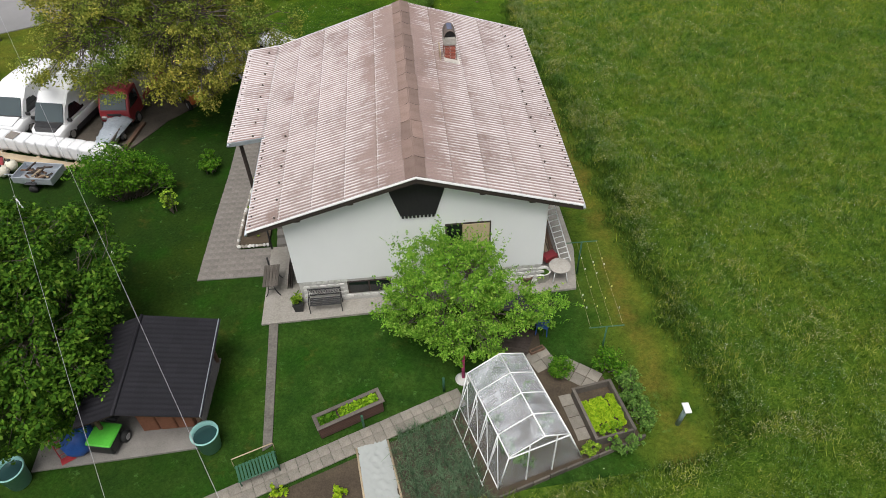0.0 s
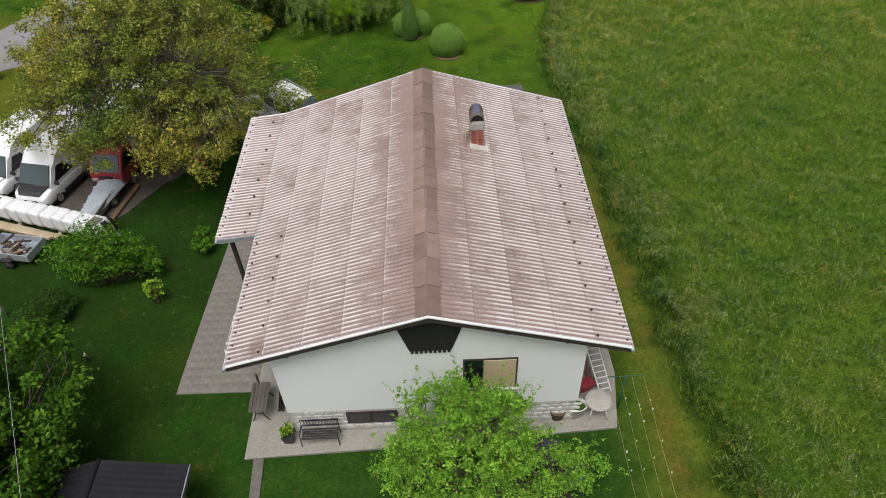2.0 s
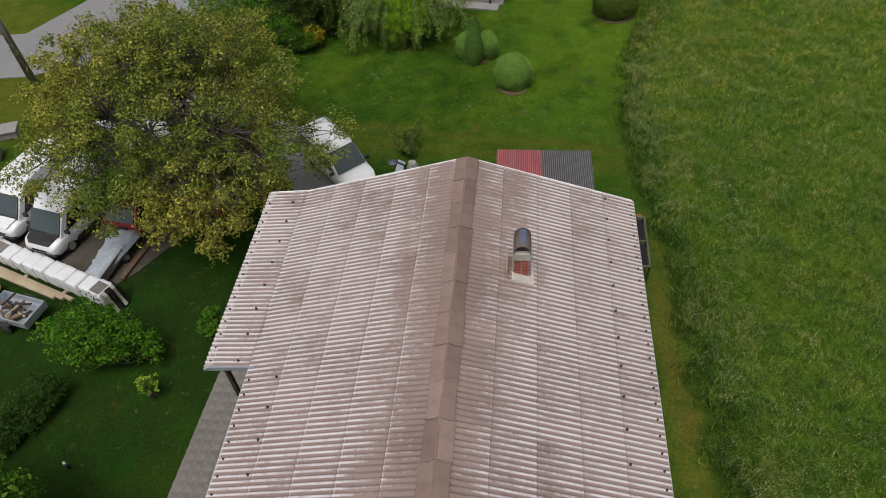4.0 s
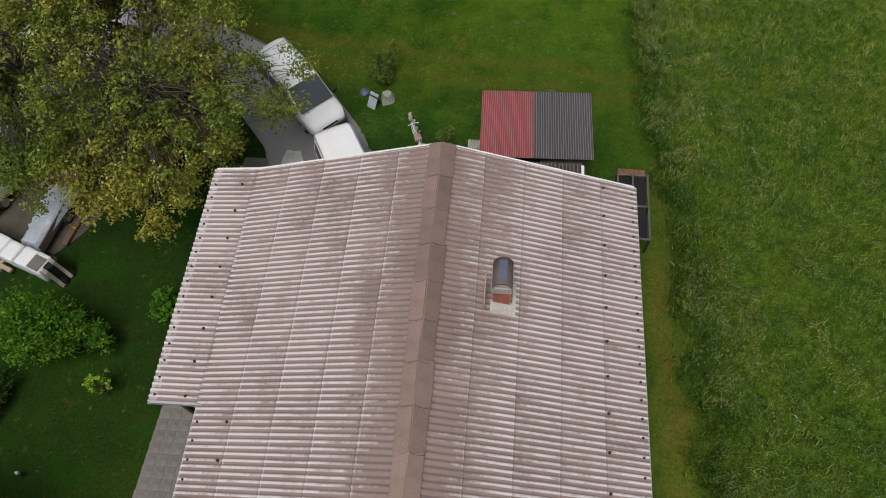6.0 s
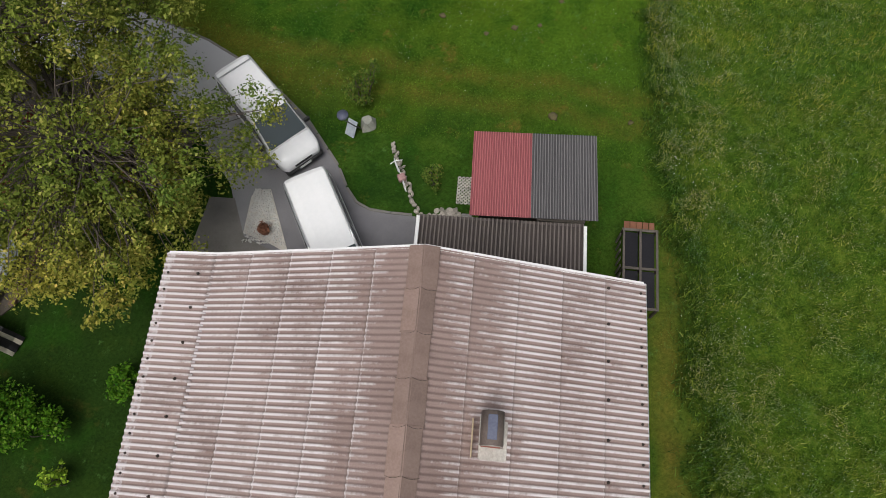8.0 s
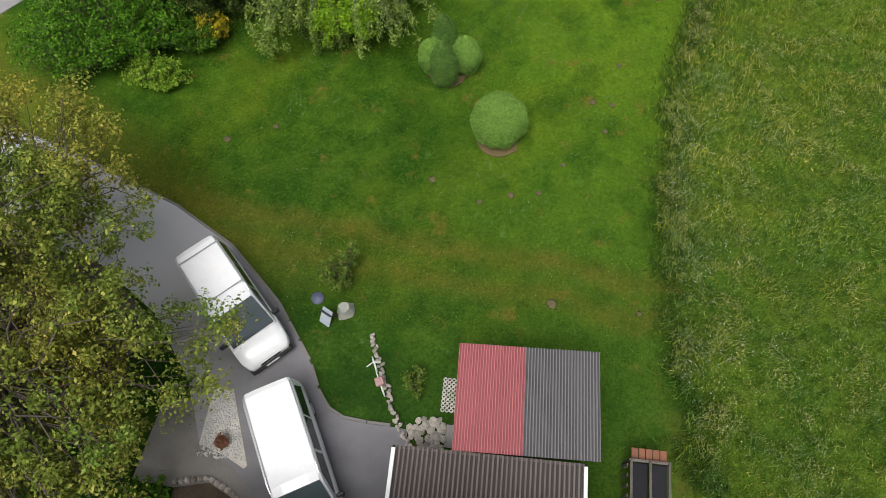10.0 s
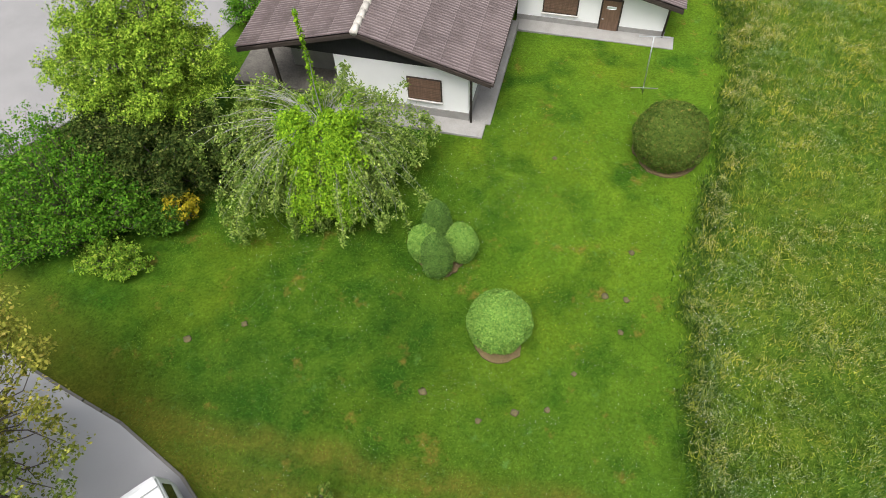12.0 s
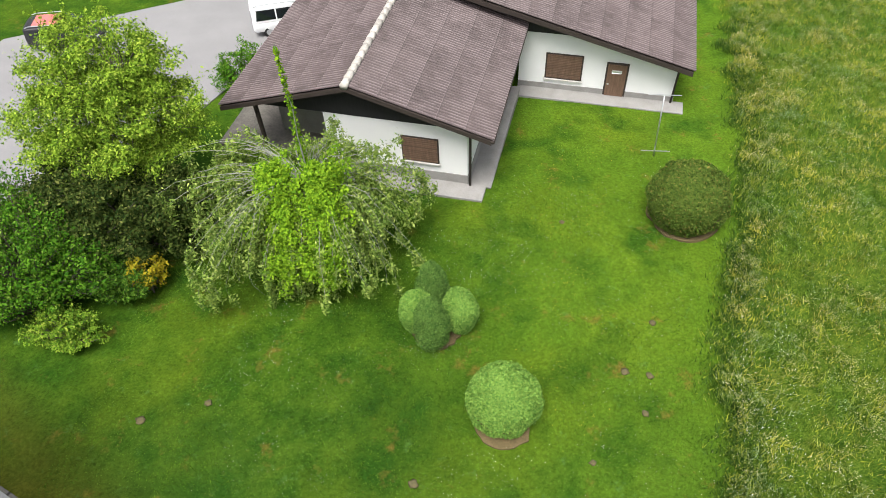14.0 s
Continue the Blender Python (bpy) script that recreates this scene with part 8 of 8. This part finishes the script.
np_part("tarpaulin", v, f, M_CURTAIN, sb, "crumpled silver-blue tarpaulin")
for s_ in (-1, 1):
    wheel(sb, s_ * 0.55, 0.2, 0.24)
pk = thing("plank", pose(-15.72, 31.6, gz(31.6) + 0.01, -3.2, 0, -8), "brown plank lying beside the covered trailer", "plank")
block("board", (0, 0, 0.0), (0.24, 2.9, 0.14), M_BROWNWOOD, pk)
bx_ = thing("box_trailer", pose(-19.07, 29.25, gz(29.25) - 0.08, 0, 0, -12), "small open metal trailer loaded with scrap wood", "trailer")
for a, b in (((-1.05, -0.62, 0.4), (1.05, 0.62, 0.46)), ((-1.05, -0.65, 0.46), (1.05, -0.6, 0.82)), ((-1.05, 0.6, 0.46), (1.05, 0.65, 0.82)), ((-1.08, -0.65, 0.46), (-1.03, 0.65, 0.82)), ((1.03, -0.65, 0.46), (1.08, 0.65, 0.82))):
    block("panel", a, b, M_ZINC, bx_, bevel=0.01)
for s_ in (-1, 1):
    w_ = block("tyre_guard", (-0.3, s_ * 0.78 - 0.1, 0.55), (0.3, s_ * 0.78 + 0.1, 0.6), M_BLACK, bx_, bevel=0.02)
    rod("wheel", [(0, s_ * 0.7, 0.22), (0, s_ * 0.86, 0.22)], 0.22, M_RUBBER, bx_, "black tyre", 18)
rod("drawbar", [(-1.05, 0, 0.42), (-2.0, 0, 0.42)], 0.04, M_ZINC, bx_)
rod("jockey_wheel", [(-1.8, 0.1, 0.42), (-1.8, 0.1, 0.0)], 0.05, M_RUBBER, bx_)
for i in range(16):
    b_ = block("scrap_wood", (-0.45, -0.05, 0), (rr.uniform(0.1, 0.5), 0.05, 0.06), rr.choice((M_DARKWOOD, M_BROWNWOOD, M_PALEWOOD, M_DARKWOOD)), bx_, bevel=0.008)
    b_.matrix_basis = pose(rr.uniform(-0.5, 0.5), rr.uniform(-0.4, 0.4), 0.5 + 0.02 * i, 0, rr.uniform(-8, 8), rr.uniform(0, 180))
rm = thing("garden_machine", pose(-22.2, 30.6, gz(30.6), 0, 0, 20), "red garden machine with a pale engine cover", "machine")
block("frame", (-0.7, -0.4, 0.25), (0.7, 0.4, 0.45), M_CARRED, rm, bevel=0.04)
block("engine_cover", (-0.3, -0.3, 0.45), (0.35, 0.3, 0.85), M_STONE_W, rm, bevel=0.06)
block("seat", (-0.65, -0.22, 0.45), (-0.35, 0.22, 0.62), M_BLACK, rm, bevel=0.04)
for s_ in (-1, 1):
    rod("wheel", [(0.45, s_ * 0.42, 0.25), (0.45, s_ * 0.55, 0.25)], 0.25, M_RUBBER, rm, "black tyre", 16)
    rod("wheel", [(-0.45, s_ * 0.42, 0.25), (-0.45, s_ * 0.55, 0.25)], 0.25, M_RUBBER, rm, "black tyre", 16)
om = thing("compact_loader", pose(-12.75, 36.6, gz(36.6), 0, 0, 35), "orange-red compact loader parked under the walnut tree", "loader")
bm = bmesh.new()
extrude_poly(bm, [(-0.45, -0.9, 0.4), (-0.45, -0.95, 1.0), (-0.45, -0.2, 1.2), (-0.45, 0.7, 0.85), (-0.45, 0.8, 0.4)], (0.9, 0, 0))
bmesh.ops.bevel(bm, geom=bm.edges[:], offset=0.05, segments=2, affect="EDGES", profile=0.5)
part("body", bm, M_ORANGE, om)
for s_ in (-1, 1):
    rod("lift_arm", [(s_ * 0.5, -0.7, 0.95), (s_ * 0.5, 0.5, 0.9), (s_ * 0.5, 1.2, 0.35)], 0.05, M_ORANGE, om)
    wheel(om, s_ * 0.5, 0.5, 0.28)
    wheel(om, s_ * 0.5, -0.55, 0.28)
block("bucket", (-0.6, 1.15, 0.1), (0.6, 1.5, 0.45), M_STEEL, om, "worn steel bucket", 0.04)
block("engine_lid", (-0.4, -0.9, 1.02), (0.4, -0.35, 1.14), M_STONE_W, om, "pale engine lid", 0.04)
for x, y in ((-21.3, 30.05), (-21.05, 30.55)):
    c_ = thing("jerrycan", pose(x, y, gz(y), 0, 0, rr.uniform(0, 90)), "round white plastic drum on the grass", "drum", "white drums")
    bm = bmesh.new()
    bmesh.ops.create_uvsphere(bm, u_segments=18, v_segments=10, radius=0.32)
    bmesh.ops.translate(bm, verts=bm.verts[:], vec=(0, 0, 0.32))
    part("drum", bm, M_PALEWRAP, c_, "", True)
    rod("lid", [(0, 0, 0.6), (0, 0, 0.68)], 0.09, M_BLACK, c_)
for k, (x, y) in enumerate(((-29.1, 48.0), (-28.75, 47.9))):
    p = thing("utility_pole", pose(x, y, gz(y) - 0.2, 0.4, 0.8 - 1.6 * k, 0), "tall weathered wooden utility pole beside the road", "utility pole", "paired utility poles")
    rod("shaft", [(0, 0, 0), (0, 0, 9.6)], 0.15, M_GREYWOOD, p, "", 12, 0.11)
    rod("clamp", [(0, -0.16, 3.0), (0, 0.16, 3.0)], 0.05, M_STEEL, p, "", 6)
for k, (x, y, a) in enumerate(((-27.2, 40.1, 20), (-27.4, 42.3, 20))):
    c_ = thing("concrete_box", pose(x, y, gz(y), 0, 0, a), "grey concrete box with a flat lid on the grass", "concrete box", "concrete boxes")
    block("body", (-0.65, -0.45, 0), (0.65, 0.45, 0.42), M_CONC, c_, bevel=0.02)
    block("lid", (-0.72, -0.52, 0.42), (0.72, 0.52, 0.52), M_CONC, c_, "pale lid", 0.02)

wpst = thing("line_post", pose(-17.98, 25.39, gz(25.4)), "pale leaning metal post on the lawn", "post")
rod("shaft", [(0, 0, -0.05), (-0.58, 0.56, 1.55)], 0.045, M_STEEL, wpst)
rod("wire", [(-0.58, 0.56, 1.52), (-1.6, -0.6, 0.9)], 0.008, M_STEEL, wpst, "", 5)

# ---- behind the house ----

gravel = slab("gravel_bed", ribbon([(-7.5, 37.0), (-6.95, 37.1), (-5.85, 34.6)], [(-7.65, 36.7), (-7.65, 35.15), (-6.7, 34.85), (-5.95, 34.5)]), -0.2, 0.05, M_STONE, follow=True)
tagged(gravel, "pale pebble bed beside the drive", "gravel", kind="structure")
rng = np.random.default_rng(130)
peb = []
for k in range(900):
    t_ = rng.random()
    y = 34.75 + 2.3 * t_
    x0, x1 = -7.62 + 0.08 * t_, -5.95 - 1.05 * t_
    x = rng.uniform(x0, x1)
    c = np.array([x, y, gz(y) + 0.06])
    s = rng.uniform(0.025, 0.065)
    q = np.array([(1, 0, 0), (-1, 0, 0), (0, 1, 0), (0, -1, 0), (0, 0, 0.7), (0, 0, -0.7)]) * s * rng.uniform(0.7, 1.3, (6, 1)) + c
    peb.append((q, np.array([(0, 2, 4), (2, 1, 4), (1, 3, 4), (3, 0, 4), (2, 0, 5), (1, 2, 5), (3, 1, 5), (0, 3, 5)])))
v, f = joined(peb)
tagged(new("pebbles", mesh_from("pebbles", v, f, (M_STONE_W,))), "white and grey pebbles in the gravel bed", "pebbles", kind="stuff")
bp = thing("bush_pot", pose(-6.8, 35.25, gz(35.25) + 0.05), "terracotta pot with a rusty dry plant", "flower pot")
bm = bmesh.new()
bmesh.ops.create_cone(bm, cap_ends=True, segments=18, radius1=0.16, radius2=0.22, depth=0.35)
bmesh.ops.translate(bm, verts=bm.verts[:], vec=(0, 0, 0.175))
part("pot", bm, M_RUST, bp, "", True)
pos = rng.normal(size=(160, 3)) * np.array([0.12, 0.12, 0.06]) + np.array([0, 0, 0.42])
v, f = leaf_quads(rng, pos, 0.05, None, 1.0)
np_part("plant", v, f, M_RUST, bp)
sp = slab("side_pavement", ribbon([(-9.3, 36.6), (-8.3, 36.6), (-7.6, 35.0), (-6.4, 34.5), (-5.6, 33.9), (-5.7, 32.8)], [(-9.6, 33.8), (-8.2, 33.7), (-7.0, 33.4), (-6.6, 32.8)]), -0.3, 0.02, M_CONC, follow=True)
sp.data.materials[0] = M_CONC_D
tagged(sp, "worn pale concrete beside the back door", "pavement", kind="structure")
rw = thing("stone_row", pose(0, 0, 0), "low curved row of rough stones edging a dark bed", "stone edging")
line = [(-8.2, 33.85), (-7.0, 34.1), (-6.2, 33.75), (-5.6, 33.2), (-5.35, 32.7)]
for (x0, y0), (x1, y1) in zip(line, line[1:]):
    k = round(math.hypot(x1 - x0, y1 - y0) / 0.22)
    for i in range(k):
        y = y0 + (y1 - y0) * (i + 0.5) / k
        s_ = child(new("stone", rr.choice(rock_mes)), rw)
        s_.matrix_basis = pose(x0 + (x1 - x0) * (i + 0.5) / k, y, gz(y) + 0.08, rr.uniform(0, 40), 0, rr.uniform(0, 180)) @ Matrix.Diagonal((0.26, 0.22, 0.24, 1))
db = slab("dark_bed", [(-8.1, 33.7), (-7.0, 33.95), (-6.2, 33.6), (-5.6, 33.0), (-5.5, 32.3), (-8.1, 32.3)], -0.3, 0.04, M_SOIL, follow=True)
tagged(db, "dark soil bed at the back wall", "soil", kind="structure")
se = thing("stone_edging", pose(0, 0, 0), "line of pale rocks along the lawn behind the garage", "stone edging")
line = [(-2.45, 39.55), (-2.0, 38.6), (-1.5, 37.4), (-0.95, 36.3), (-0.6, 35.8)]
for (x0, y0), (x1, y1) in zip(line, line[1:]):
    k = round(math.hypot(x1 - x0, y1 - y0) / 0.10)
    for i in range(k):
        y = y0 + (y1 - y0) * (i + 0.5) / k
        s_ = child(new("stone", rr.choice(rock_mes)), se)
        s_.matrix_basis = pose(x0 + (x1 - x0) * (i + 0.5) / k + rr.uniform(-0.09, 0.09), y, gz(y) + 0.06, rr.uniform(0, 40), 0, rr.uniform(0, 180)) @ Matrix.Diagonal((rr.uniform(0.13, 0.26), rr.uniform(0.12, 0.2), 0.24, 1))
rp_ = thing("rock_paving", pose(0, 0, 0), "crazy paving of pale rocks at the shed's corner", "pavement", kind="structure")
for i in range(80):
    x, y = rr.uniform(-0.75, 0.62), rr.uniform(35.75, 36.75)
    if x < -0.4 and y > 36.4:
        continue
    s_ = child(new("stone", rr.choice(rock_mes)), rp_)
    s_.matrix_basis = pose(x, y, gz(y) + 0.01, 0, 0, rr.uniform(0, 180)) @ Matrix.Diagonal((rr.uniform(0.2, 0.36), rr.uniform(0.16, 0.3), 0.12, 1))
gp = thing("grid_pavers", pose(0.32, 37.0, gz(37.2)), "pierced concrete grass pavers beside the shed", "pavement", kind="structure")
ring_me = None
for i in range(4):
    for j in range(8):
        if ring_me is None:
            bm = bmesh.new()
            R = [[bm.verts.new((r * math.cos(math.pi * q / 5), r * math.sin(math.pi * q / 5), z)) for q in range(10)] for r, z in ((0.075, 0.03), (0.04, 0.03), (0.04, -0.05), (0.075, -0.05))]
            for A, B in zip(R, R[1:] + R[:1]):
                for q in range(10):
                    bm.faces.new((A[q], A[(q + 1) % 10], B[(q + 1) % 10], B[q]))
            bmesh.ops.recalc_face_normals(bm, faces=bm.faces[:])
            o = part("ring", bm, M_STONE, gp)
            ring_me = o.data
        else:
            o = child(new("ring", ring_me), gp)
        o.matrix_basis = pose(0.08 + i * 0.15, 0.08 + j * 0.15, -0.06 * j * 0.15)
slab("base_slab", [(0.55, 35.6), (0.98, 35.6), (0.98, 36.6), (0.6, 36.6)], -0.2, 0.03, M_CONC, gp).matrix_basis = pose(-0.32, -37.0, 0)
sgn = thing("leaning_board", pose(-4.15, 39.9, gz(39.9), 0, 0, -28), "pale board leaning on a stand on the lawn", "board")
b_ = block("panel", (-0.22, -0.02, 0), (0.22, 0.02, 0.75), M_CURTAIN, sgn, "pale bluish panel", 0.01)
b_.matrix_basis = pose(0, -0.15, 0.02, -35, 0, 0)
b_ = block("stand", (-0.24, -0.02, 0), (0.24, 0.02, 0.7), M_BLACK, sgn, "dark support", 0.01)
b_.matrix_basis = pose(0, 0.38, 0.02, 25, 0, 0)
stp = thing("tree_stump", pose(-3.5, 40.35, gz(40.35)), "weathered grey tree stump on the lawn", "stump")
bm = bmesh.new()
bmesh.ops.create_cone(bm, cap_ends=True, segments=14, radius1=0.38, radius2=0.22, depth=0.4)
for v_ in bm.verts:
    v_.co += Vector((noise.noise(v_.co * 4), noise.noise(v_.co * 4 + Vector((5, 0, 0))), 0)) * 0.16 + Vector((0, 0, 0.2))
part("wood", bm, M_TWIG, stp)
ds = thing("stone_disc", pose(-4.65, 40.75, gz(40.75)), "small blue-grey round cover in the lawn", "cover")
rod("plate", [(0, 0, -0.05), (0, 0, 0.05)], 0.24, M_DISC, ds, "", 18)
wb = thing("garden_cart", pose(-1.95, 38.05, gz(38.05), 0, 0, 25), "white ornamental bicycle planter beside the rocks", "planter")
for y in (-0.55, 0.35):
    bm = bmesh.new()
    pts_ = [(0, y + 0.28 * math.cos(a), 0.3 + 0.28 * math.sin(a)) for a in (2 * math.pi * k / 16 for k in range(17))]
    tube(bm, pts_, 0.018, 6)
    part("wheel", bm, M_WHITEMETAL, wb, "white wire wheel")
rod("frame", [(0, -0.55, 0.3), (0, -0.1, 0.72), (0, 0.35, 0.3)], 0.02, M_WHITEMETAL, wb, "", 6)
rod("handlebar", [(-0.25, 0.2, 0.85), (0, 0.3, 0.8), (0.25, 0.2, 0.85)], 0.018, M_WHITEMETAL, wb, "", 6)
block("basket", (-0.15, -0.5, 0.45), (0.15, -0.2, 0.65), M_PINKGREY, wb, "faded pink flower basket", 0.03)
ck = thing("pallet_rack", pose(6.42, 33.0, gz(34), 0, 0, -1.0), "dark wooden rack with black panels beside the garage", "rack")
for x in (0.0, 0.58, 1.16):
    for y in (0.0, 1.45, 2.9):
        block("post", (x - 0.04, y - 0.04, -0.3), (x + 0.04, y + 0.04, 1.0), M_DARKWOOD, ck, bevel=0.008)
for y in (0.0, 1.45, 2.9):
    block("crossbeam", (-0.05, y - 0.045, 1.0), (1.22, y + 0.045, 1.06), M_OLDBOARD, ck, bevel=0.008)
for x in (0.0, 0.58, 1.16):
    block("long_beam", (x - 0.04, 0.0, 1.062), (x + 0.04, 2.9, 1.11), M_OLDBOARD, ck, bevel=0.008)
for i in range(2):
    for j in range(2):
        block("panel", (0.05 + i * 0.58, 0.06 + j * 1.45, 0.9), (0.52 + i * 0.58, 1.38 + j * 1.45, 0.95), M_SHED, ck, "black sheet panel", 0.01)
for i in range(10):
    block("slat", (-0.1, i * 0.3, 0.1), (-0.06, i * 0.3 + 0.1, 0.9), M_OLDBOARD, ck, bevel=0.006)
for i in range(5):
    block("roof_board", (0.05 + i * 0.22, 2.95, 0.8), (0.05 + i * 0.22 + 0.2, 3.3, 0.85), M_RUST, ck, bevel=0.006)

# soil rings and mole hills on the far lawn
for k, (x, y, r_) in enumerate(((3.97, 41.3, 0.26), (6.19, 50.6, 0.16), (5.4, 50.7, 0.18), (6.5, 52.8, 0.16), (3.5, 57.7, 0.14), (2.2, 45.8, 0.18), (3.3, 46.0, 0.15), (-1.0, 46.3, 0.18), (-7.95, 48.4, 0.16), (1.0, 45.4, 0.14), (5.9, 49.2, 0.15), (4.2, 47.4, 0.13), (7.1, 41.2, 0.14), (-9.9, 47.6, 0.2))):
    mh = thing("mole_hill", pose(x, y, gz(y)), "small flattened mound of brown soil in the lawn", "mole hill", "mole hills")
    bm = bmesh.new()
    bmesh.ops.create_icosphere(bm, subdivisions=2, radius=1.0)
    for v_ in bm.verts:
        s_ = 1 + 0.6 * noise.noise(v_.co * 2 + Vector((k, 0, 0)))
        v_.co = Vector((v_.co.x * r_ * 0.75 * s_, v_.co.y * r_ * 0.75 * s_, max(-0.02, v_.co.z * 0.015 + 0.02 * noise.noise(v_.co * 5))))
    part("soil", bm, M_MOLE, mh, "", True)
for x, y, r_ in ((1.5, 48.5, 0.92), (-0.9, 51.9, 0.82), (8.3, 58.25, 1.35)):
    sr = slab("soil_ring", [(x + r_ * math.cos(a) * (1 + 0.3 * noise.noise(Vector((5 * math.cos(a), 3 * math.sin(a), x)))), y + r_ * math.sin(a)) for a in (2 * math.pi * k / 28 for k in range(28))], -0.1, 0.03, M_DRYSOIL, follow=True)
    tagged(sr, "bare soil ring round the clipped bushes", "soil", kind="structure")
cp = thing("clothes_post", pose(7.6, 62.3, gz(62.3), 0, 0, 0), "thin metal washing-line post on the neighbour's lawn", "post")
rod("shaft", [(0, 0, -0.1), (-0.1, 0.3, 3.0)], 0.03, M_STEEL, cp, "", 8)
rod("crossbar", [(-0.75, 0.3, 3.0), (0.6, 0.3, 3.0)], 0.02, M_STEEL, cp, "", 6)
rod("foot_bar", [(-0.6, 0, 0.25), (0.65, 0.0, 0.25)], 0.02, M_STEEL, cp, "", 6)
car = van("car", "black hatchback with a red roof parked by the road", (-24.1, 70.8), -78, 4.0, 1.78, 1.5, M_BLACK, 0.95, rake=0.7)
block("roof_panel", (-0.6, -1.5, 1.47), (0.6, 0.1, 1.53), M_SALMON, car, "salmon-red roof", 0.03)
van("suv", "white off-road car on the neighbour's forecourt", (-11.6, 73.4), -70, 4.7, 1.9, 1.85, M_CARWHITE, 1.1, rake=0.7)

# ---- flowers and grass, joined ----


def petals(name, label, n, centres, spread, z, mat, seed, size=0.018):
    rng = np.random.default_rng(seed)
    c = centres(rng)
    p = c[rng.integers(0, len(c), n)] + rng.normal(size=(n, 2)) * spread * rng.uniform(0.3, 1.4, (n, 1))
    zz = np.array([gz(y) for y in p[:, 1]]) + z * rng.uniform(0.7, 1.2, n)
    v, f = leaf_quads(rng, np.column_stack([p, zz]), size, np.tile(np.array([[0, 0, 1.5]]), (n, 1)), 0.6, 0.9)
    tagged(new(name, mesh_from(name, v, f, (mat,))), label, "flowers", kind="stuff")


def meadow_centres(k, far):
    def make(rng):
        y = rng.uniform(4, 70, k)
        return np.array([(meadow_edge(q) + 0.6 + far * rng.random() ** 1.6, q) for q in y])
    return make


petals("meadow_flowers", "drifts of small white flowers in the hay meadow", 3200, meadow_centres(240, 16), 0.42, 0.46, M_PETAL, 141, 0.010)
petals("edge_flowers", "drifts of small white flowers along the meadow's edge", 800, lambda r: np.array([(meadow_edge(q) + 0.3 + 2.0 * r.random() ** 1.5, q) for q in r.uniform(38, 55, 110)]), 0.38, 0.42, M_PETAL, 144, 0.011)
petals("lawn_daisies", "scattered tiny white daisies in the lawn", 2600, lambda r: np.column_stack([r.uniform(-10, 8, 110), r.uniform(42, 62, 110)]), 0.7, 0.03, M_PETAL, 142, 0.008)
petals("lawn_dandelions", "scattered yellow flowers in the lawn", 900, lambda r: np.column_stack([r.uniform(1.5, 5, 30), r.uniform(49, 63, 30)]), 0.5, 0.03, M_PETAL_Y, 143, 0.009)


def lawn_xy(x0, x1, y0, y1):
    def place(rng, n):
        x, y = rng.uniform(x0, x1, n), rng.uniform(y0, y1, n)
        edge = np.interp(y, [36.3, 38.31, 40.43, 42.62, 44.2, 45.2, 46.4], [-3.3, -4.46, -6.08, -8.45, -11.14, -13.58, -16.3])
        free = (x > edge + 0.25) & ~((x < 5.4) & (y < 40.0)) & ~((x < 1.4) & (y > 57.2)) & (y < 66.0 - 7.0 * rng.random(n))
        return x[free], y[free]
    return place


blades("lawn_grass", "short uneven blades and clover in the back lawn", 125000, lawn_xy(-12.0, 8.3, 39.2, 66.0), 0.085, L_LAWN, 151, 0.016, "grass")
